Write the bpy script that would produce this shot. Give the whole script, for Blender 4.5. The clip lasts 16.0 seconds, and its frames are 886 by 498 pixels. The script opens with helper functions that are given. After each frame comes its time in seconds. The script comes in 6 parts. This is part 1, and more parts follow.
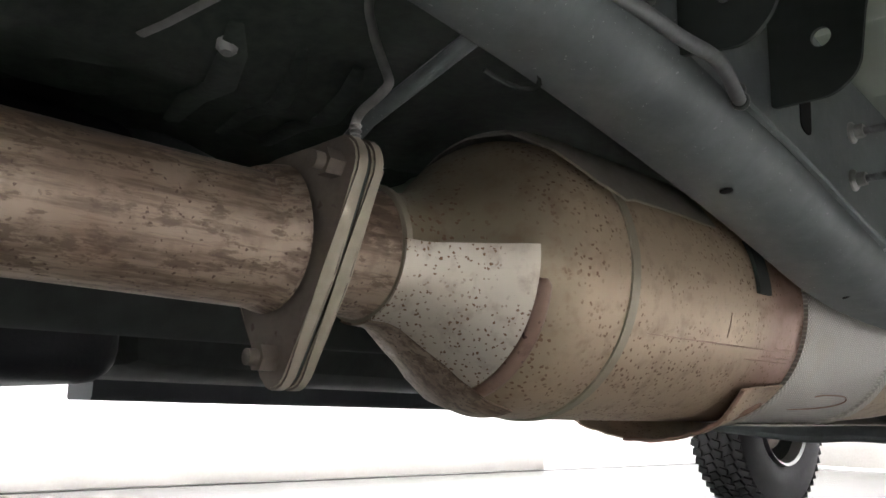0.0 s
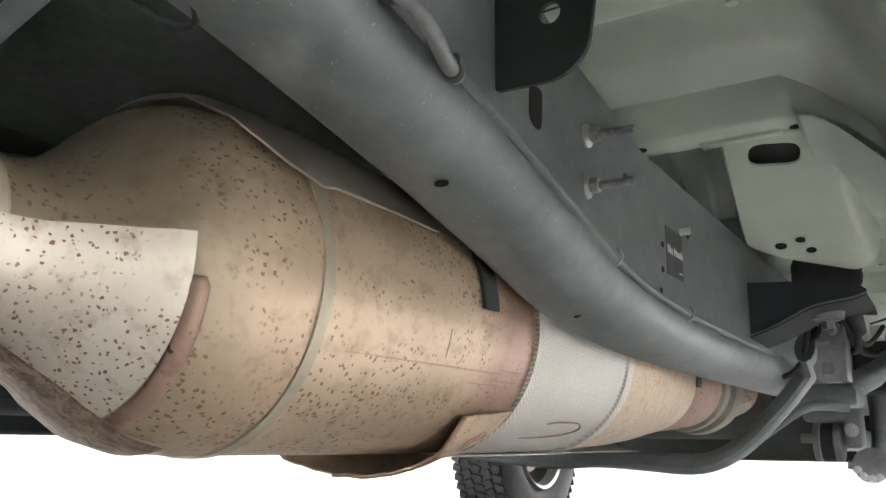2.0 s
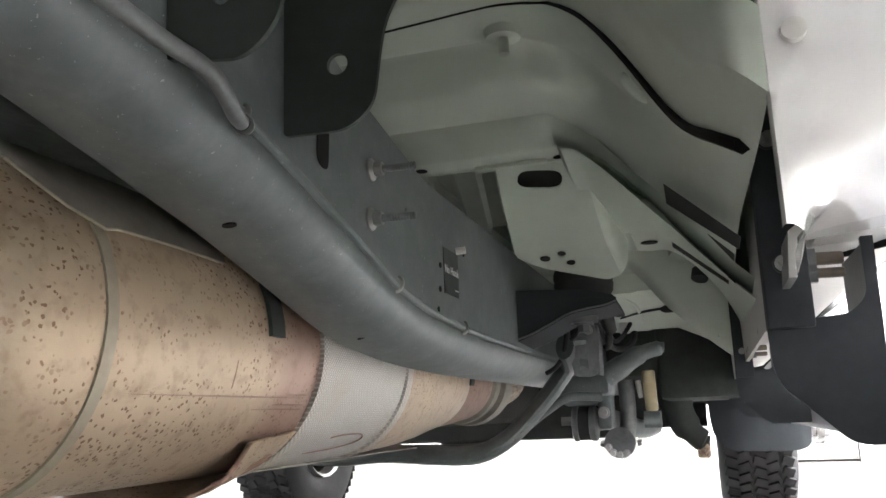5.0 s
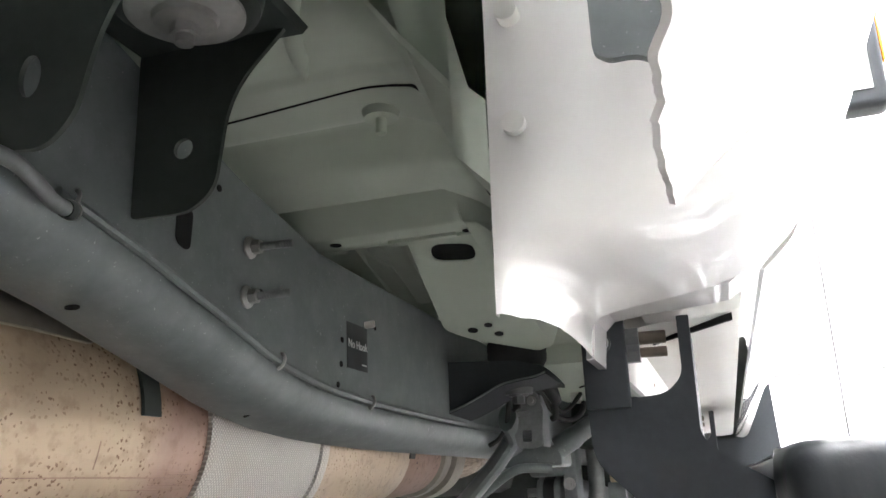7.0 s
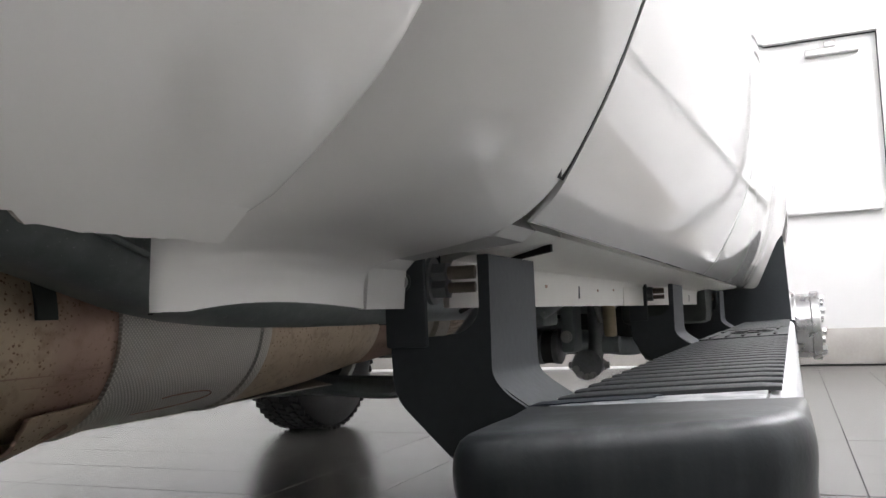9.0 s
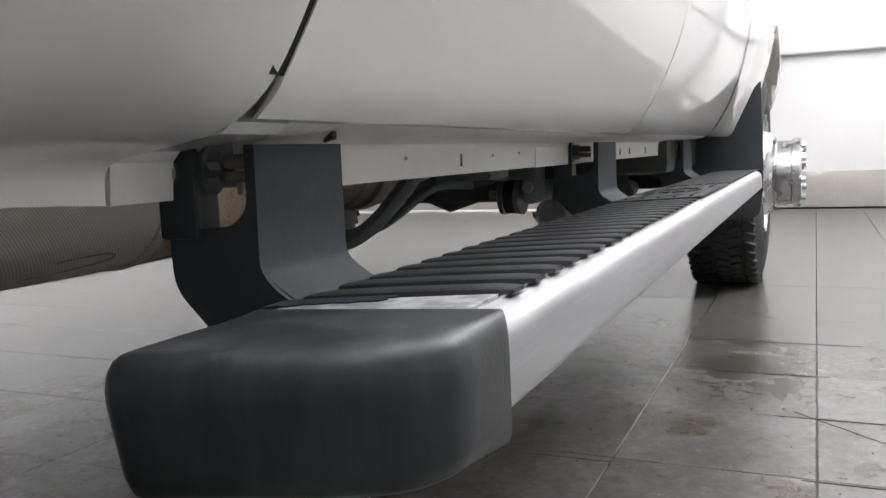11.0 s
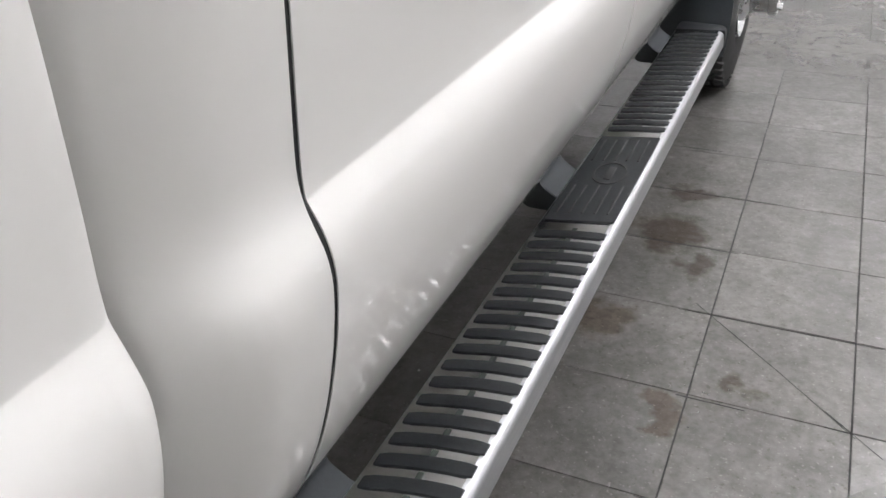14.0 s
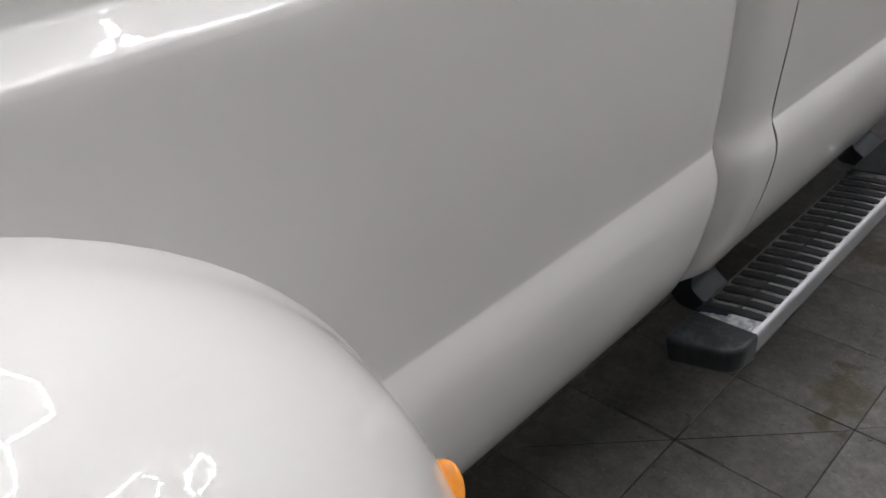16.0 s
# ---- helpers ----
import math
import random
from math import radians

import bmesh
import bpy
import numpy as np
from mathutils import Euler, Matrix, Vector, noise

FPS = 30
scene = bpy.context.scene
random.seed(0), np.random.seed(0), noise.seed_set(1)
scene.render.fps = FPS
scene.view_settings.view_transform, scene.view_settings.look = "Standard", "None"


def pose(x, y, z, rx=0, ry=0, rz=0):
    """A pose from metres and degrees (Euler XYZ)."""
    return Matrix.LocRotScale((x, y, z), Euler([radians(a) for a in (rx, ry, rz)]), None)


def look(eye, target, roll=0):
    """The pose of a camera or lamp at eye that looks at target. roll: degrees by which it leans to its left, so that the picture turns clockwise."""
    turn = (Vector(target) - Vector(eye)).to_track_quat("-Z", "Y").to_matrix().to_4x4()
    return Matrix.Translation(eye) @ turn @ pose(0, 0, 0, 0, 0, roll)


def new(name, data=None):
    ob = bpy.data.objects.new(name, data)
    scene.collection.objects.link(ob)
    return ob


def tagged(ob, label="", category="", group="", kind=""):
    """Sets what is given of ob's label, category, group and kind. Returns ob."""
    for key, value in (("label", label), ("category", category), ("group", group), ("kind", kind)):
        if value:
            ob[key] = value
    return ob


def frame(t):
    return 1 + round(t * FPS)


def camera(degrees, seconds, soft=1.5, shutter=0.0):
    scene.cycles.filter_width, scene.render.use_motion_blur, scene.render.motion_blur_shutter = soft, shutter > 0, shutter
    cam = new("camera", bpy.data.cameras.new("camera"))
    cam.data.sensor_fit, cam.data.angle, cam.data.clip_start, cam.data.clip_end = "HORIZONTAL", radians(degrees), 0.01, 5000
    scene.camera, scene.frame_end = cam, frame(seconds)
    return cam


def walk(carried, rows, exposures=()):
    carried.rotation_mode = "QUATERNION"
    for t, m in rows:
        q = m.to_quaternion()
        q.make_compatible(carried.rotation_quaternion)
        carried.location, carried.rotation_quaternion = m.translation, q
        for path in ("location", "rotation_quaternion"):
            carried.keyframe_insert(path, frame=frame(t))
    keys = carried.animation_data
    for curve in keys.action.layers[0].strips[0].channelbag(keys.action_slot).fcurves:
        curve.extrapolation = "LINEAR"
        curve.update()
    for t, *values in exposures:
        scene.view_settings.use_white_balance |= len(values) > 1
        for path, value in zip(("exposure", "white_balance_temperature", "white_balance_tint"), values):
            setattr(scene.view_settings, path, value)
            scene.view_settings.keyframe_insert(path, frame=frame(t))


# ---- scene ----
cam = camera(55.8, 16.0)
PATH = [
    (0, (0.725, -0.664, 0.37), (-0.71, 0.673, 0.76), 1.2),
    (0.5, (0.682, -0.648, 0.372), (-0.636, 0.784, 0.833), 0.5),
    (1, (0.698, -0.612, 0.38), (-0.551, 0.886, 0.825), 2.0),
    (1.5, (0.692, -0.561, 0.368), (-0.442, 1.021, 0.828), 0.6),
    (2, (0.696, -0.505, 0.38), (-0.347, 1.141, 0.831), 0.6),
    (2.5, (0.701, -0.472, 0.384), (-0.231, 1.251, 0.789), -0.3),
    (3, (0.716, -0.454, 0.375), (-0.115, 1.325, 0.757), -0.5),
    (3.5, (0.718, -0.461, 0.409), (-0.0215, 1.36, 0.763), -0.5),
    (4, (0.711, -0.504, 0.423), (0.029, 1.345, 0.764), -0.8),
    (4.2, (0.708, -0.529, 0.422), (0.057, 1.331, 0.762), -1.2),
    (6.3, (0.756, -0.546, 0.416), (0.202, 1.304, 0.938), -2.0),
    (6.6, (0.781, -0.515, 0.42), (0.213, 1.327, 0.952), -2.0),
    (7, (0.835, -0.51, 0.423), (0.251, 1.322, 0.972), -2.5),
    (7.5, (0.879, -0.522, 0.438), (0.246, 1.31, 0.932), -2.3),
    (8, (0.93, -0.504, 0.453), (0.24, 1.342, 0.792), -2.4),
    (8.4, (0.970, -0.482, 0.479), (0.241, 1.362, 0.735), -1.7),
    (8.7, (0.984, -0.464, 0.484), (0.232, 1.378, 0.692), -2.2),
    (10.8, (1.124, -0.367, 0.518), (0.297, 1.447, 0.36), -2.3),
    (11, (1.136, -0.367, 0.515), (0.324, 1.447, 0.293), -2.3),
    (11.5, (1.155, -0.377, 0.539), (0.385, 1.413, 0.09), -2.3),
    (12, (1.209, -0.383, 0.644), (0.481, 1.354, -0.03), -2.5),
    (12.5, (1.29, -0.4, 0.727), (0.573, 1.25, -0.146), -2.9),
    (13, (1.275, -0.397, 0.739), (0.535, 1.207, -0.198), -2.9),
    (13.5, (1.252, -0.415, 0.866), (0.495, 1.167, -0.096), -2.8),
    (14, (1.273, -0.435, 1.163), (0.529, 1.119, 0.148), -2.6),
    (14.5, (1.375, -0.565, 1.341), (0.623, 0.969, 0.301), -2.6),
    (15, (1.424, -0.757, 1.42), (0.515, 0.668, 0.351), -2.6),
    (15.3, (1.439, -0.938, 1.444), (0.412, 0.406, 0.376), -3.0),
    (15.6, (1.467, -1.139, 1.485), (0.354, 0.13, 0.411), -3.9),
    (16, (1.503, -1.365, 1.514), (0.294, -0.173, 0.456), -3.8),
]
EXPOSURE = [(0, 2.15), (0.5, 3.2), (1.5, 3.3), (2.5, 2.9), (3.5, 2.5), (4.0, 2.52), (6.5, 3.15), (7.0, 2.72), (7.5, 1.95), (8.0, 1.25), (8.5, 0.55), (11.0, 0.5), (11.5, 0.7), (12.0, 1.05), (12.5, 1.12), (13.0, 1.02), (13.5, 1.02), (14.0, 0.15), (14.5, -0.25), (15.0, -0.38), (15.5, -0.6), (16.0, -1.02)]
walk(cam, [(t, look(eye, target, roll)) for t, eye, target, roll in PATH], EXPOSURE)

# ---- world, lights, exposure ----
world = bpy.data.worlds.new("room_air")
scene.world = world
world.use_nodes = True
world.node_tree.nodes["Background"].inputs[0].default_value = (0.8, 0.85, 0.9, 1)
world.node_tree.nodes["Background"].inputs[1].default_value = 0.02


LIGHT_SPOTS = [(0.55, 0.65), (0.55, -0.65), (0.55, -1.95), (-0.575, 0.0), (-0.575, -1.3), (-0.575, -2.6), (1.675, 0.0), (1.675, -1.3), (1.675, -2.6), (-2.5, 2.2), (-2.5, 4.8), (3.3, 2.6), (3.3, 5.0)]

# ---- materials ----


def nodes_of(name):
    m = bpy.data.materials.new(name)
    m.use_nodes = True
    return m, m.node_tree.nodes, m.node_tree.links, m.node_tree.nodes["Principled BSDF"]


def ramp(nodes, links, fac, stops):
    r = nodes.new("ShaderNodeValToRGB")
    while len(r.color_ramp.elements) < len(stops):
        r.color_ramp.elements.new(0.5)
    for e, (p, c) in zip(r.color_ramp.elements, stops):
        e.position = p
        e.color = (*c, 1) if len(c) == 3 else c
    links.new(fac, r.inputs[0])
    return r.outputs[0]


def noise_tex(nodes, links, vec, scale, detail=4.0, rough=0.55):
    n = nodes.new("ShaderNodeTexNoise")
    n.inputs["Scale"].default_value = scale
    n.inputs["Detail"].default_value = detail
    n.inputs["Roughness"].default_value = rough
    if vec is not None:
        links.new(vec, n.inputs["Vector"])
    return n.outputs["Fac"]


def mixed(nodes, links, fac, a, b, blend="MIX"):
    m = nodes.new("ShaderNodeMix")
    m.data_type, m.blend_type = "RGBA", blend
    if isinstance(fac, float):
        m.inputs[0].default_value = fac
    else:
        links.new(fac, m.inputs[0])
    for sock, v in ((m.inputs[6], a), (m.inputs[7], b)):
        if isinstance(v, tuple):
            sock.default_value = (*v, 1)
        else:
            links.new(v, sock)
    return m.outputs[2]


def coords(nodes, links, stretch=(1, 1, 1)):
    tc = nodes.new("ShaderNodeTexCoord")
    mp = nodes.new("ShaderNodeMapping")
    mp.inputs["Scale"].default_value = stretch
    links.new(tc.outputs["Object"], mp.inputs["Vector"])
    return mp.outputs["Vector"]


def surface(name, dark, light, scale=6.0, fine=60.0, rough=(0.4, 0.6), metal=0.0, bump=0.1, coat=0.0, stretch=(1, 1, 1), spec=0.5, fine_mix=0.35):
    """A two-scale mottled surface: broad stains between dark and light, fine grain, roughness that follows."""
    m, n, l, b = nodes_of(name)
    v = coords(n, l, stretch)
    big = noise_tex(n, l, v, scale)
    small = noise_tex(n, l, v, fine, 3.0)
    c1 = ramp(n, l, big, [(0.3, dark), (0.7, light)])
    c2 = ramp(n, l, small, [(0.3, dark), (0.7, light)])
    l.new(mixed(n, l, fine_mix, c1, c2), b.inputs["Base Color"])
    rr = ramp(n, l, big, [(0.3, (rough[0],) * 3), (0.7, (rough[1],) * 3)])
    l.new(rr, b.inputs["Roughness"])
    b.inputs["Metallic"].default_value = metal
    b.inputs["Specular IOR Level"].default_value = spec
    b.inputs["Coat Weight"].default_value = coat
    b.inputs["Coat Roughness"].default_value = 0.03
    if bump:
        bp = n.new("ShaderNodeBump")
        bp.inputs["Strength"].default_value = bump
        bp.inputs["Distance"].default_value = 0.002
        l.new(small, bp.inputs["Height"])
        l.new(bp.outputs[0], b.inputs["Normal"])
    return m


def exhaust_steel(name, base, warm, spot, spot_scale, spot_cut, rough=0.5, metal=0.55, fine=1.0, streaky=0.0, bands=()):
    """Heat-tinted steel with small dark rust flecks and brown bands."""
    m, n, l, b = nodes_of(name)
    v = coords(n, l)
    broad = noise_tex(n, l, v, 7.0)
    tint = ramp(n, l, broad, [(0.32, warm), (0.66, base)])
    streak = noise_tex(n, l, coords(n, l, (30, 4, 30)), 2.0)
    tint = mixed(n, l, ramp(n, l, streak, [(0.45, (0, 0, 0)), (0.75, (0.4, 0.4, 0.4))]), tint, warm)
    if streaky:
        lines = noise_tex(n, l, coords(n, l, (1, 0.10, 1)), 130.0, 5.0, 0.65)
        tint = mixed(n, l, ramp(n, l, lines, [(0.46, (0, 0, 0)), (0.62, (streaky,) * 3)]), tint, spot)
        pits = noise_tex(n, l, coords(n, l, (1, 0.35, 1)), 95.0, 6.0, 0.7)
        tint = mixed(n, l, ramp(n, l, pits, [(0.53, (0, 0, 0)), (0.60, (streaky,) * 3)]), tint, spot)
    vo = n.new("ShaderNodeTexVoronoi")
    vo.inputs["Scale"].default_value = spot_scale
    vo.inputs["Randomness"].default_value = 1.0
    wob = n.new("ShaderNodeVectorMath")
    wob.operation = "ADD"
    wn = n.new("ShaderNodeTexNoise")
    wn.inputs["Scale"].default_value = spot_scale * 1.3
    l.new(v, wn.inputs["Vector"])
    sc = n.new("ShaderNodeVectorMath")
    sc.operation = "SCALE"
    sc.inputs["Scale"].default_value = 0.9 / spot_scale
    l.new(wn.outputs["Color"], sc.inputs[0])
    l.new(v, wob.inputs[0])
    l.new(sc.outputs[0], wob.inputs[1])
    l.new(wob.outputs[0], vo.inputs["Vector"])
    spots = ramp(n, l, vo.outputs["Distance"], [(spot_cut, (1, 1, 1)), (spot_cut + 0.07, (0, 0, 0))])
    where = ramp(n, l, noise_tex(n, l, v, 14.0), [(0.40, (0, 0, 0)), (0.52, (1, 1, 1))])
    both = n.new("ShaderNodeMath")
    both.operation = "MULTIPLY"
    l.new(spots, both.inputs[0])
    l.new(where, both.inputs[1])
    grime = ramp(n, l, noise_tex(n, l, v, 55.0, 5.0), [(0.52, (0, 0, 0)), (0.72, (0.45, 0.45, 0.45))])
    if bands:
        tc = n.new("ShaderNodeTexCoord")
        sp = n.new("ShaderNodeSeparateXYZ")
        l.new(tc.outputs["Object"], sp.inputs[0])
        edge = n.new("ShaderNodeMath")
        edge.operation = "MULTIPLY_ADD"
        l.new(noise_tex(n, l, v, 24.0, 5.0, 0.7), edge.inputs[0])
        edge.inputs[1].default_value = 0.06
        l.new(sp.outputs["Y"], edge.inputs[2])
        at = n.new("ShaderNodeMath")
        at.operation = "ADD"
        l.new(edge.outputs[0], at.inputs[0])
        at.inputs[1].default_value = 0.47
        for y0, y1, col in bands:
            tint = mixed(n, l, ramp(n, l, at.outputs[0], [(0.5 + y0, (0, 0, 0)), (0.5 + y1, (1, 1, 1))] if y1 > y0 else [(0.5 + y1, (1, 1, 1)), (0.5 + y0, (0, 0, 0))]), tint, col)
    c = mixed(n, l, grime, tint, spot)
    c = mixed(n, l, both.outputs[0], c, spot)
    l.new(c, b.inputs["Base Color"])
    b.inputs["Metallic"].default_value = metal
    rr = ramp(n, l, broad, [(0.3, (rough - 0.1,) * 3), (0.7, (rough + 0.12,) * 3)])
    l.new(rr, b.inputs["Roughness"])
    bp = n.new("ShaderNodeBump")
    bp.inputs["Strength"].default_value = 0.25 * fine
    bp.inputs["Distance"].default_value = 0.001
    l.new(noise_tex(n, l, v, 140.0, 3.0), bp.inputs["Height"])
    l.new(bp.outputs[0], b.inputs["Normal"])
    return m


def perforated(name):
    """Silvery foil embossed with a fine diamond grid."""
    m, n, l, b = nodes_of(name)
    v = coords(n, l)
    w = []
    for sx, sz in ((1, 1), (1, -1)):
        t = n.new("ShaderNodeTexWave")
        t.wave_type, t.bands_direction = "BANDS", "DIAGONAL"
        mp = n.new("ShaderNodeMapping")
        mp.inputs["Scale"].default_value = (0, sx, sz)
        l.new(v, mp.inputs["Vector"])
        l.new(mp.outputs[0], t.inputs["Vector"])
        t.inputs["Scale"].default_value = 125
        w.append(t.outputs["Fac"])
    mx = n.new("ShaderNodeMath")
    mx.operation = "MULTIPLY"
    l.new(w[0], mx.inputs[0])
    l.new(w[1], mx.inputs[1])
    stain = noise_tex(n, l, v, 12.0)
    c = ramp(n, l, mx.outputs[0], [(0.1, (0.50, 0.48, 0.44)), (0.5, (0.74, 0.72, 0.67))])
    c = mixed(n, l, ramp(n, l, stain, [(0.5, (0, 0, 0)), (0.75, (0.5, 0.5, 0.5))]), c, (0.55, 0.47, 0.37))
    l.new(c, b.inputs["Base Color"])
    b.inputs["Metallic"].default_value = 0.5
    b.inputs["Roughness"].default_value = 0.5
    bp = n.new("ShaderNodeBump")
    bp.inputs["Strength"].default_value = 0.6
    bp.inputs["Distance"].default_value = 0.0015
    l.new(mx.outputs[0], bp.inputs["Height"])
    l.new(bp.outputs[0], b.inputs["Normal"])
    return m


def body_paint():
    m, n, l, b = nodes_of("white_paint")
    v = coords(n, l)
    c = ramp(n, l, noise_tex(n, l, v, 1.6), [(0.3, (0.70, 0.69, 0.665)), (0.7, (0.735, 0.725, 0.70))])
    l.new(c, b.inputs["Base Color"])
    b.inputs["Roughness"].default_value = 0.38
    b.inputs["Coat Weight"].default_value = 1.0
    b.inputs["Coat Roughness"].default_value = 0.02
    bp = n.new("ShaderNodeBump")
    bp.inputs["Strength"].default_value = 0.02
    bp.inputs["Distance"].default_value = 0.001
    l.new(noise_tex(n, l, v, 240.0, 1.0), bp.inputs["Height"])
    l.new(bp.outputs[0], b.inputs["Coat Normal"])
    return m


def tile_stone():
    m, n, l, b = nodes_of("grey_stone_tile")
    tc = n.new("ShaderNodeTexCoord")
    oi = n.new("ShaderNodeObjectInfo")
    add = n.new("ShaderNodeVectorMath")
    add.operation = "ADD"
    comb = n.new("ShaderNodeCombineXYZ")
    mul = n.new("ShaderNodeMath")
    mul.operation = "MULTIPLY"
    mul.inputs[1].default_value = 37.0
    l.new(oi.outputs["Random"], mul.inputs[0])
    l.new(mul.outputs[0], comb.inputs[0])
    l.new(mul.outputs[0], comb.inputs[2])
    l.new(tc.outputs["Object"], add.inputs[0])
    l.new(comb.outputs[0], add.inputs[1])
    v = add.outputs[0]
    big = noise_tex(n, l, v, 4.0, 6.0)
    grain = noise_tex(n, l, v, 45.0, 6.0, 0.7)
    c = ramp(n, l, big, [(0.3, (0.100, 0.097, 0.092)), (0.7, (0.147, 0.142, 0.135))])
    g = ramp(n, l, grain, [(0.35, (0.80, 0.80, 0.79)), (0.65, (1.10, 1.10, 1.10))])
    mott = ramp(n, l, noise_tex(n, l, v, 16.0, 5.0, 0.65), [(0.38, (0.90, 0.895, 0.885)), (0.62, (1.03, 1.03, 1.03))])
    g = mixed(n, l, 1.0, g, mott, "MULTIPLY")
    c = mixed(n, l, 1.0, c, g, "MULTIPLY")
    own = n.new("ShaderNodeMapRange")
    own.inputs[3].default_value, own.inputs[4].default_value = 0.88, 1.08
    l.new(oi.outputs["Random"], own.inputs[0])
    c = mixed(n, l, 1.0, c, own.outputs[0], "MULTIPLY")
    fade = ramp(n, l, noise_tex(n, l, v, 2.3, 3.0, 0.5), [(0.35, (0.86, 0.86, 0.85)), (0.65, (1.06, 1.06, 1.06))])
    c = mixed(n, l, 1.0, c, fade, "MULTIPLY")
    fleck = ramp(n, l, noise_tex(n, l, v, 130.0, 2.0, 0.5), [(0.64, (0, 0, 0)), (0.74, (0.22, 0.22, 0.22))])
    c = mixed(n, l, fleck, c, (0.36, 0.35, 0.33))
    speck = ramp(n, l, noise_tex(n, l, v, 75.0, 3.0, 0.5), [(0.62, (0, 0, 0)), (0.74, (0.6, 0.6, 0.6))])
    c = mixed(n, l, speck, c, (0.055, 0.050, 0.042))
    geo = n.new("ShaderNodeNewGeometry")
    wob = n.new("ShaderNodeVectorMath")
    wob.operation = "MULTIPLY_ADD"
    wn = n.new("ShaderNodeTexNoise")
    wn.inputs["Scale"].default_value, wn.inputs["Detail"].default_value = 13.0, 6.0
    l.new(geo.outputs["Position"], wn.inputs["Vector"])
    l.new(wn.outputs["Color"], wob.inputs[0])
    wob.inputs[1].default_value = (0.22, 0.22, 0)
    l.new(geo.outputs["Position"], wob.inputs[2])
    for sx, sy, sr, col in ((1.185, 0.565, 0.085, (0.72, 0.66, 0.52)), (1.20, 0.46, 0.055, (0.68, 0.60, 0.47)), (1.17, 0.68, 0.05, (0.74, 0.69, 0.56)), (1.08, 1.76, 0.12, (0.55, 0.48, 0.43)), (1.19, 1.60, 0.07, (0.55, 0.50, 0.45)), (1.10, 2.02, 0.08, (0.6, 0.54, 0.5)), (1.34, 1.15, 0.05, (0.6, 0.55, 0.48)), (0.45, 0.52, 0.14, (0.5, 0.48, 0.44)), (1.22, 1.02, 0.05, (0.72, 0.62, 0.54)), (0.30, 0.47, 0.13, (0.70, 0.72, 0.71)), (1.00, 1.30, 0.10, (0.66, 0.58, 0.52))):
        dd = n.new("ShaderNodeVectorMath")
        dd.operation = "DISTANCE"
        l.new(wob.outputs[0], dd.inputs[0])
        dd.inputs[1].default_value = (sx, sy, 0)
        c = mixed(n, l, ramp(n, l, dd.outputs["Value"], [(sr * 0.55, (1, 1, 1)), (sr, (0, 0, 0))]), c, mixed(n, l, 1.0, c, col, "MULTIPLY"))
    l.new(c, b.inputs["Base Color"])
    b.inputs["Roughness"].default_value = 0.24
    bp = n.new("ShaderNodeBump")
    bp.inputs["Strength"].default_value = 0.10
    bp.inputs["Distance"].default_value = 0.002
    l.new(grain, bp.inputs["Height"])
    l.new(bp.outputs[0], b.inputs["Normal"])
    return m


def lit(name, color, strength):
    m, n, l, b = nodes_of(name)
    b.inputs["Emission Color"].default_value = (*color, 1)
    b.inputs["Emission Strength"].default_value = strength
    b.inputs["Base Color"].default_value = (0.8, 0.8, 0.8, 1)
    return m


PAINT = body_paint()
PRIMER = surface("grey_green_undercoat", (0.50, 0.56, 0.475), (0.60, 0.655, 0.565), 3.0, 40.0, (0.42, 0.6), bump=0.05, fine_mix=0.15)
CREAM = surface("cream_overspray_paint", (0.60, 0.585, 0.54), (0.70, 0.69, 0.65), 5.0, 50.0, (0.4, 0.6), bump=0.05, fine_mix=0.2)
FRAME = surface("satin_black_frame_paint", (0.112, 0.132, 0.131), (0.178, 0.203, 0.201), 5.0, 90.0, (0.34, 0.52), bump=0.08, fine_mix=0.25)
ft = FRAME.node_tree
fb = [q for q in ft.nodes if q.type == "BSDF_PRINCIPLED"][0]
was = fb.inputs["Base Color"].links[0].from_socket
fv = coords(ft.nodes, ft.links)
scr = ramp(ft.nodes, ft.links, noise_tex(ft.nodes, ft.links, fv, 120.0, 6.0, 0.7), [(0.62, (0, 0, 0)), (0.70, (0.6, 0.6, 0.6))])
zone = ramp(ft.nodes, ft.links, noise_tex(ft.nodes, ft.links, fv, 11.0, 2.0), [(0.50, (0, 0, 0)), (0.62, (1, 1, 1))])
ft.links.new(mixed(ft.nodes, ft.links, mixed(ft.nodes, ft.links, 1.0, scr, zone, "MULTIPLY"), was, (0.48, 0.49, 0.48)), fb.inputs["Base Color"])
was = fb.inputs["Base Color"].links[0].from_socket
dust = ramp(ft.nodes, ft.links, noise_tex(ft.nodes, ft.links, fv, 330.0, 2.0, 0.5), [(0.70, (0, 0, 0)), (0.76, (0.55, 0.55, 0.55))])
haze = ramp(ft.nodes, ft.links, noise_tex(ft.nodes, ft.links, fv, 26.0, 5.0, 0.65), [(0.45, (0, 0, 0)), (0.75, (0.22, 0.22, 0.22))])
was = mixed(ft.nodes, ft.links, haze, was, (0.34, 0.36, 0.36))
ft.links.new(mixed(ft.nodes, ft.links, dust, was, (0.50, 0.51, 0.49)), fb.inputs["Base Color"])
BLACK = surface("black_coated_steel", (0.034, 0.042, 0.037), (0.056, 0.067, 0.060), 6.0, 80.0, (0.5, 0.5), bump=0.08, spec=0.3)
POWDER = surface("charcoal_powder_coat", (0.036, 0.040, 0.043), (0.048, 0.053, 0.058), 5.0, 160.0, (0.58, 0.58), bump=0.12, spec=0.11)
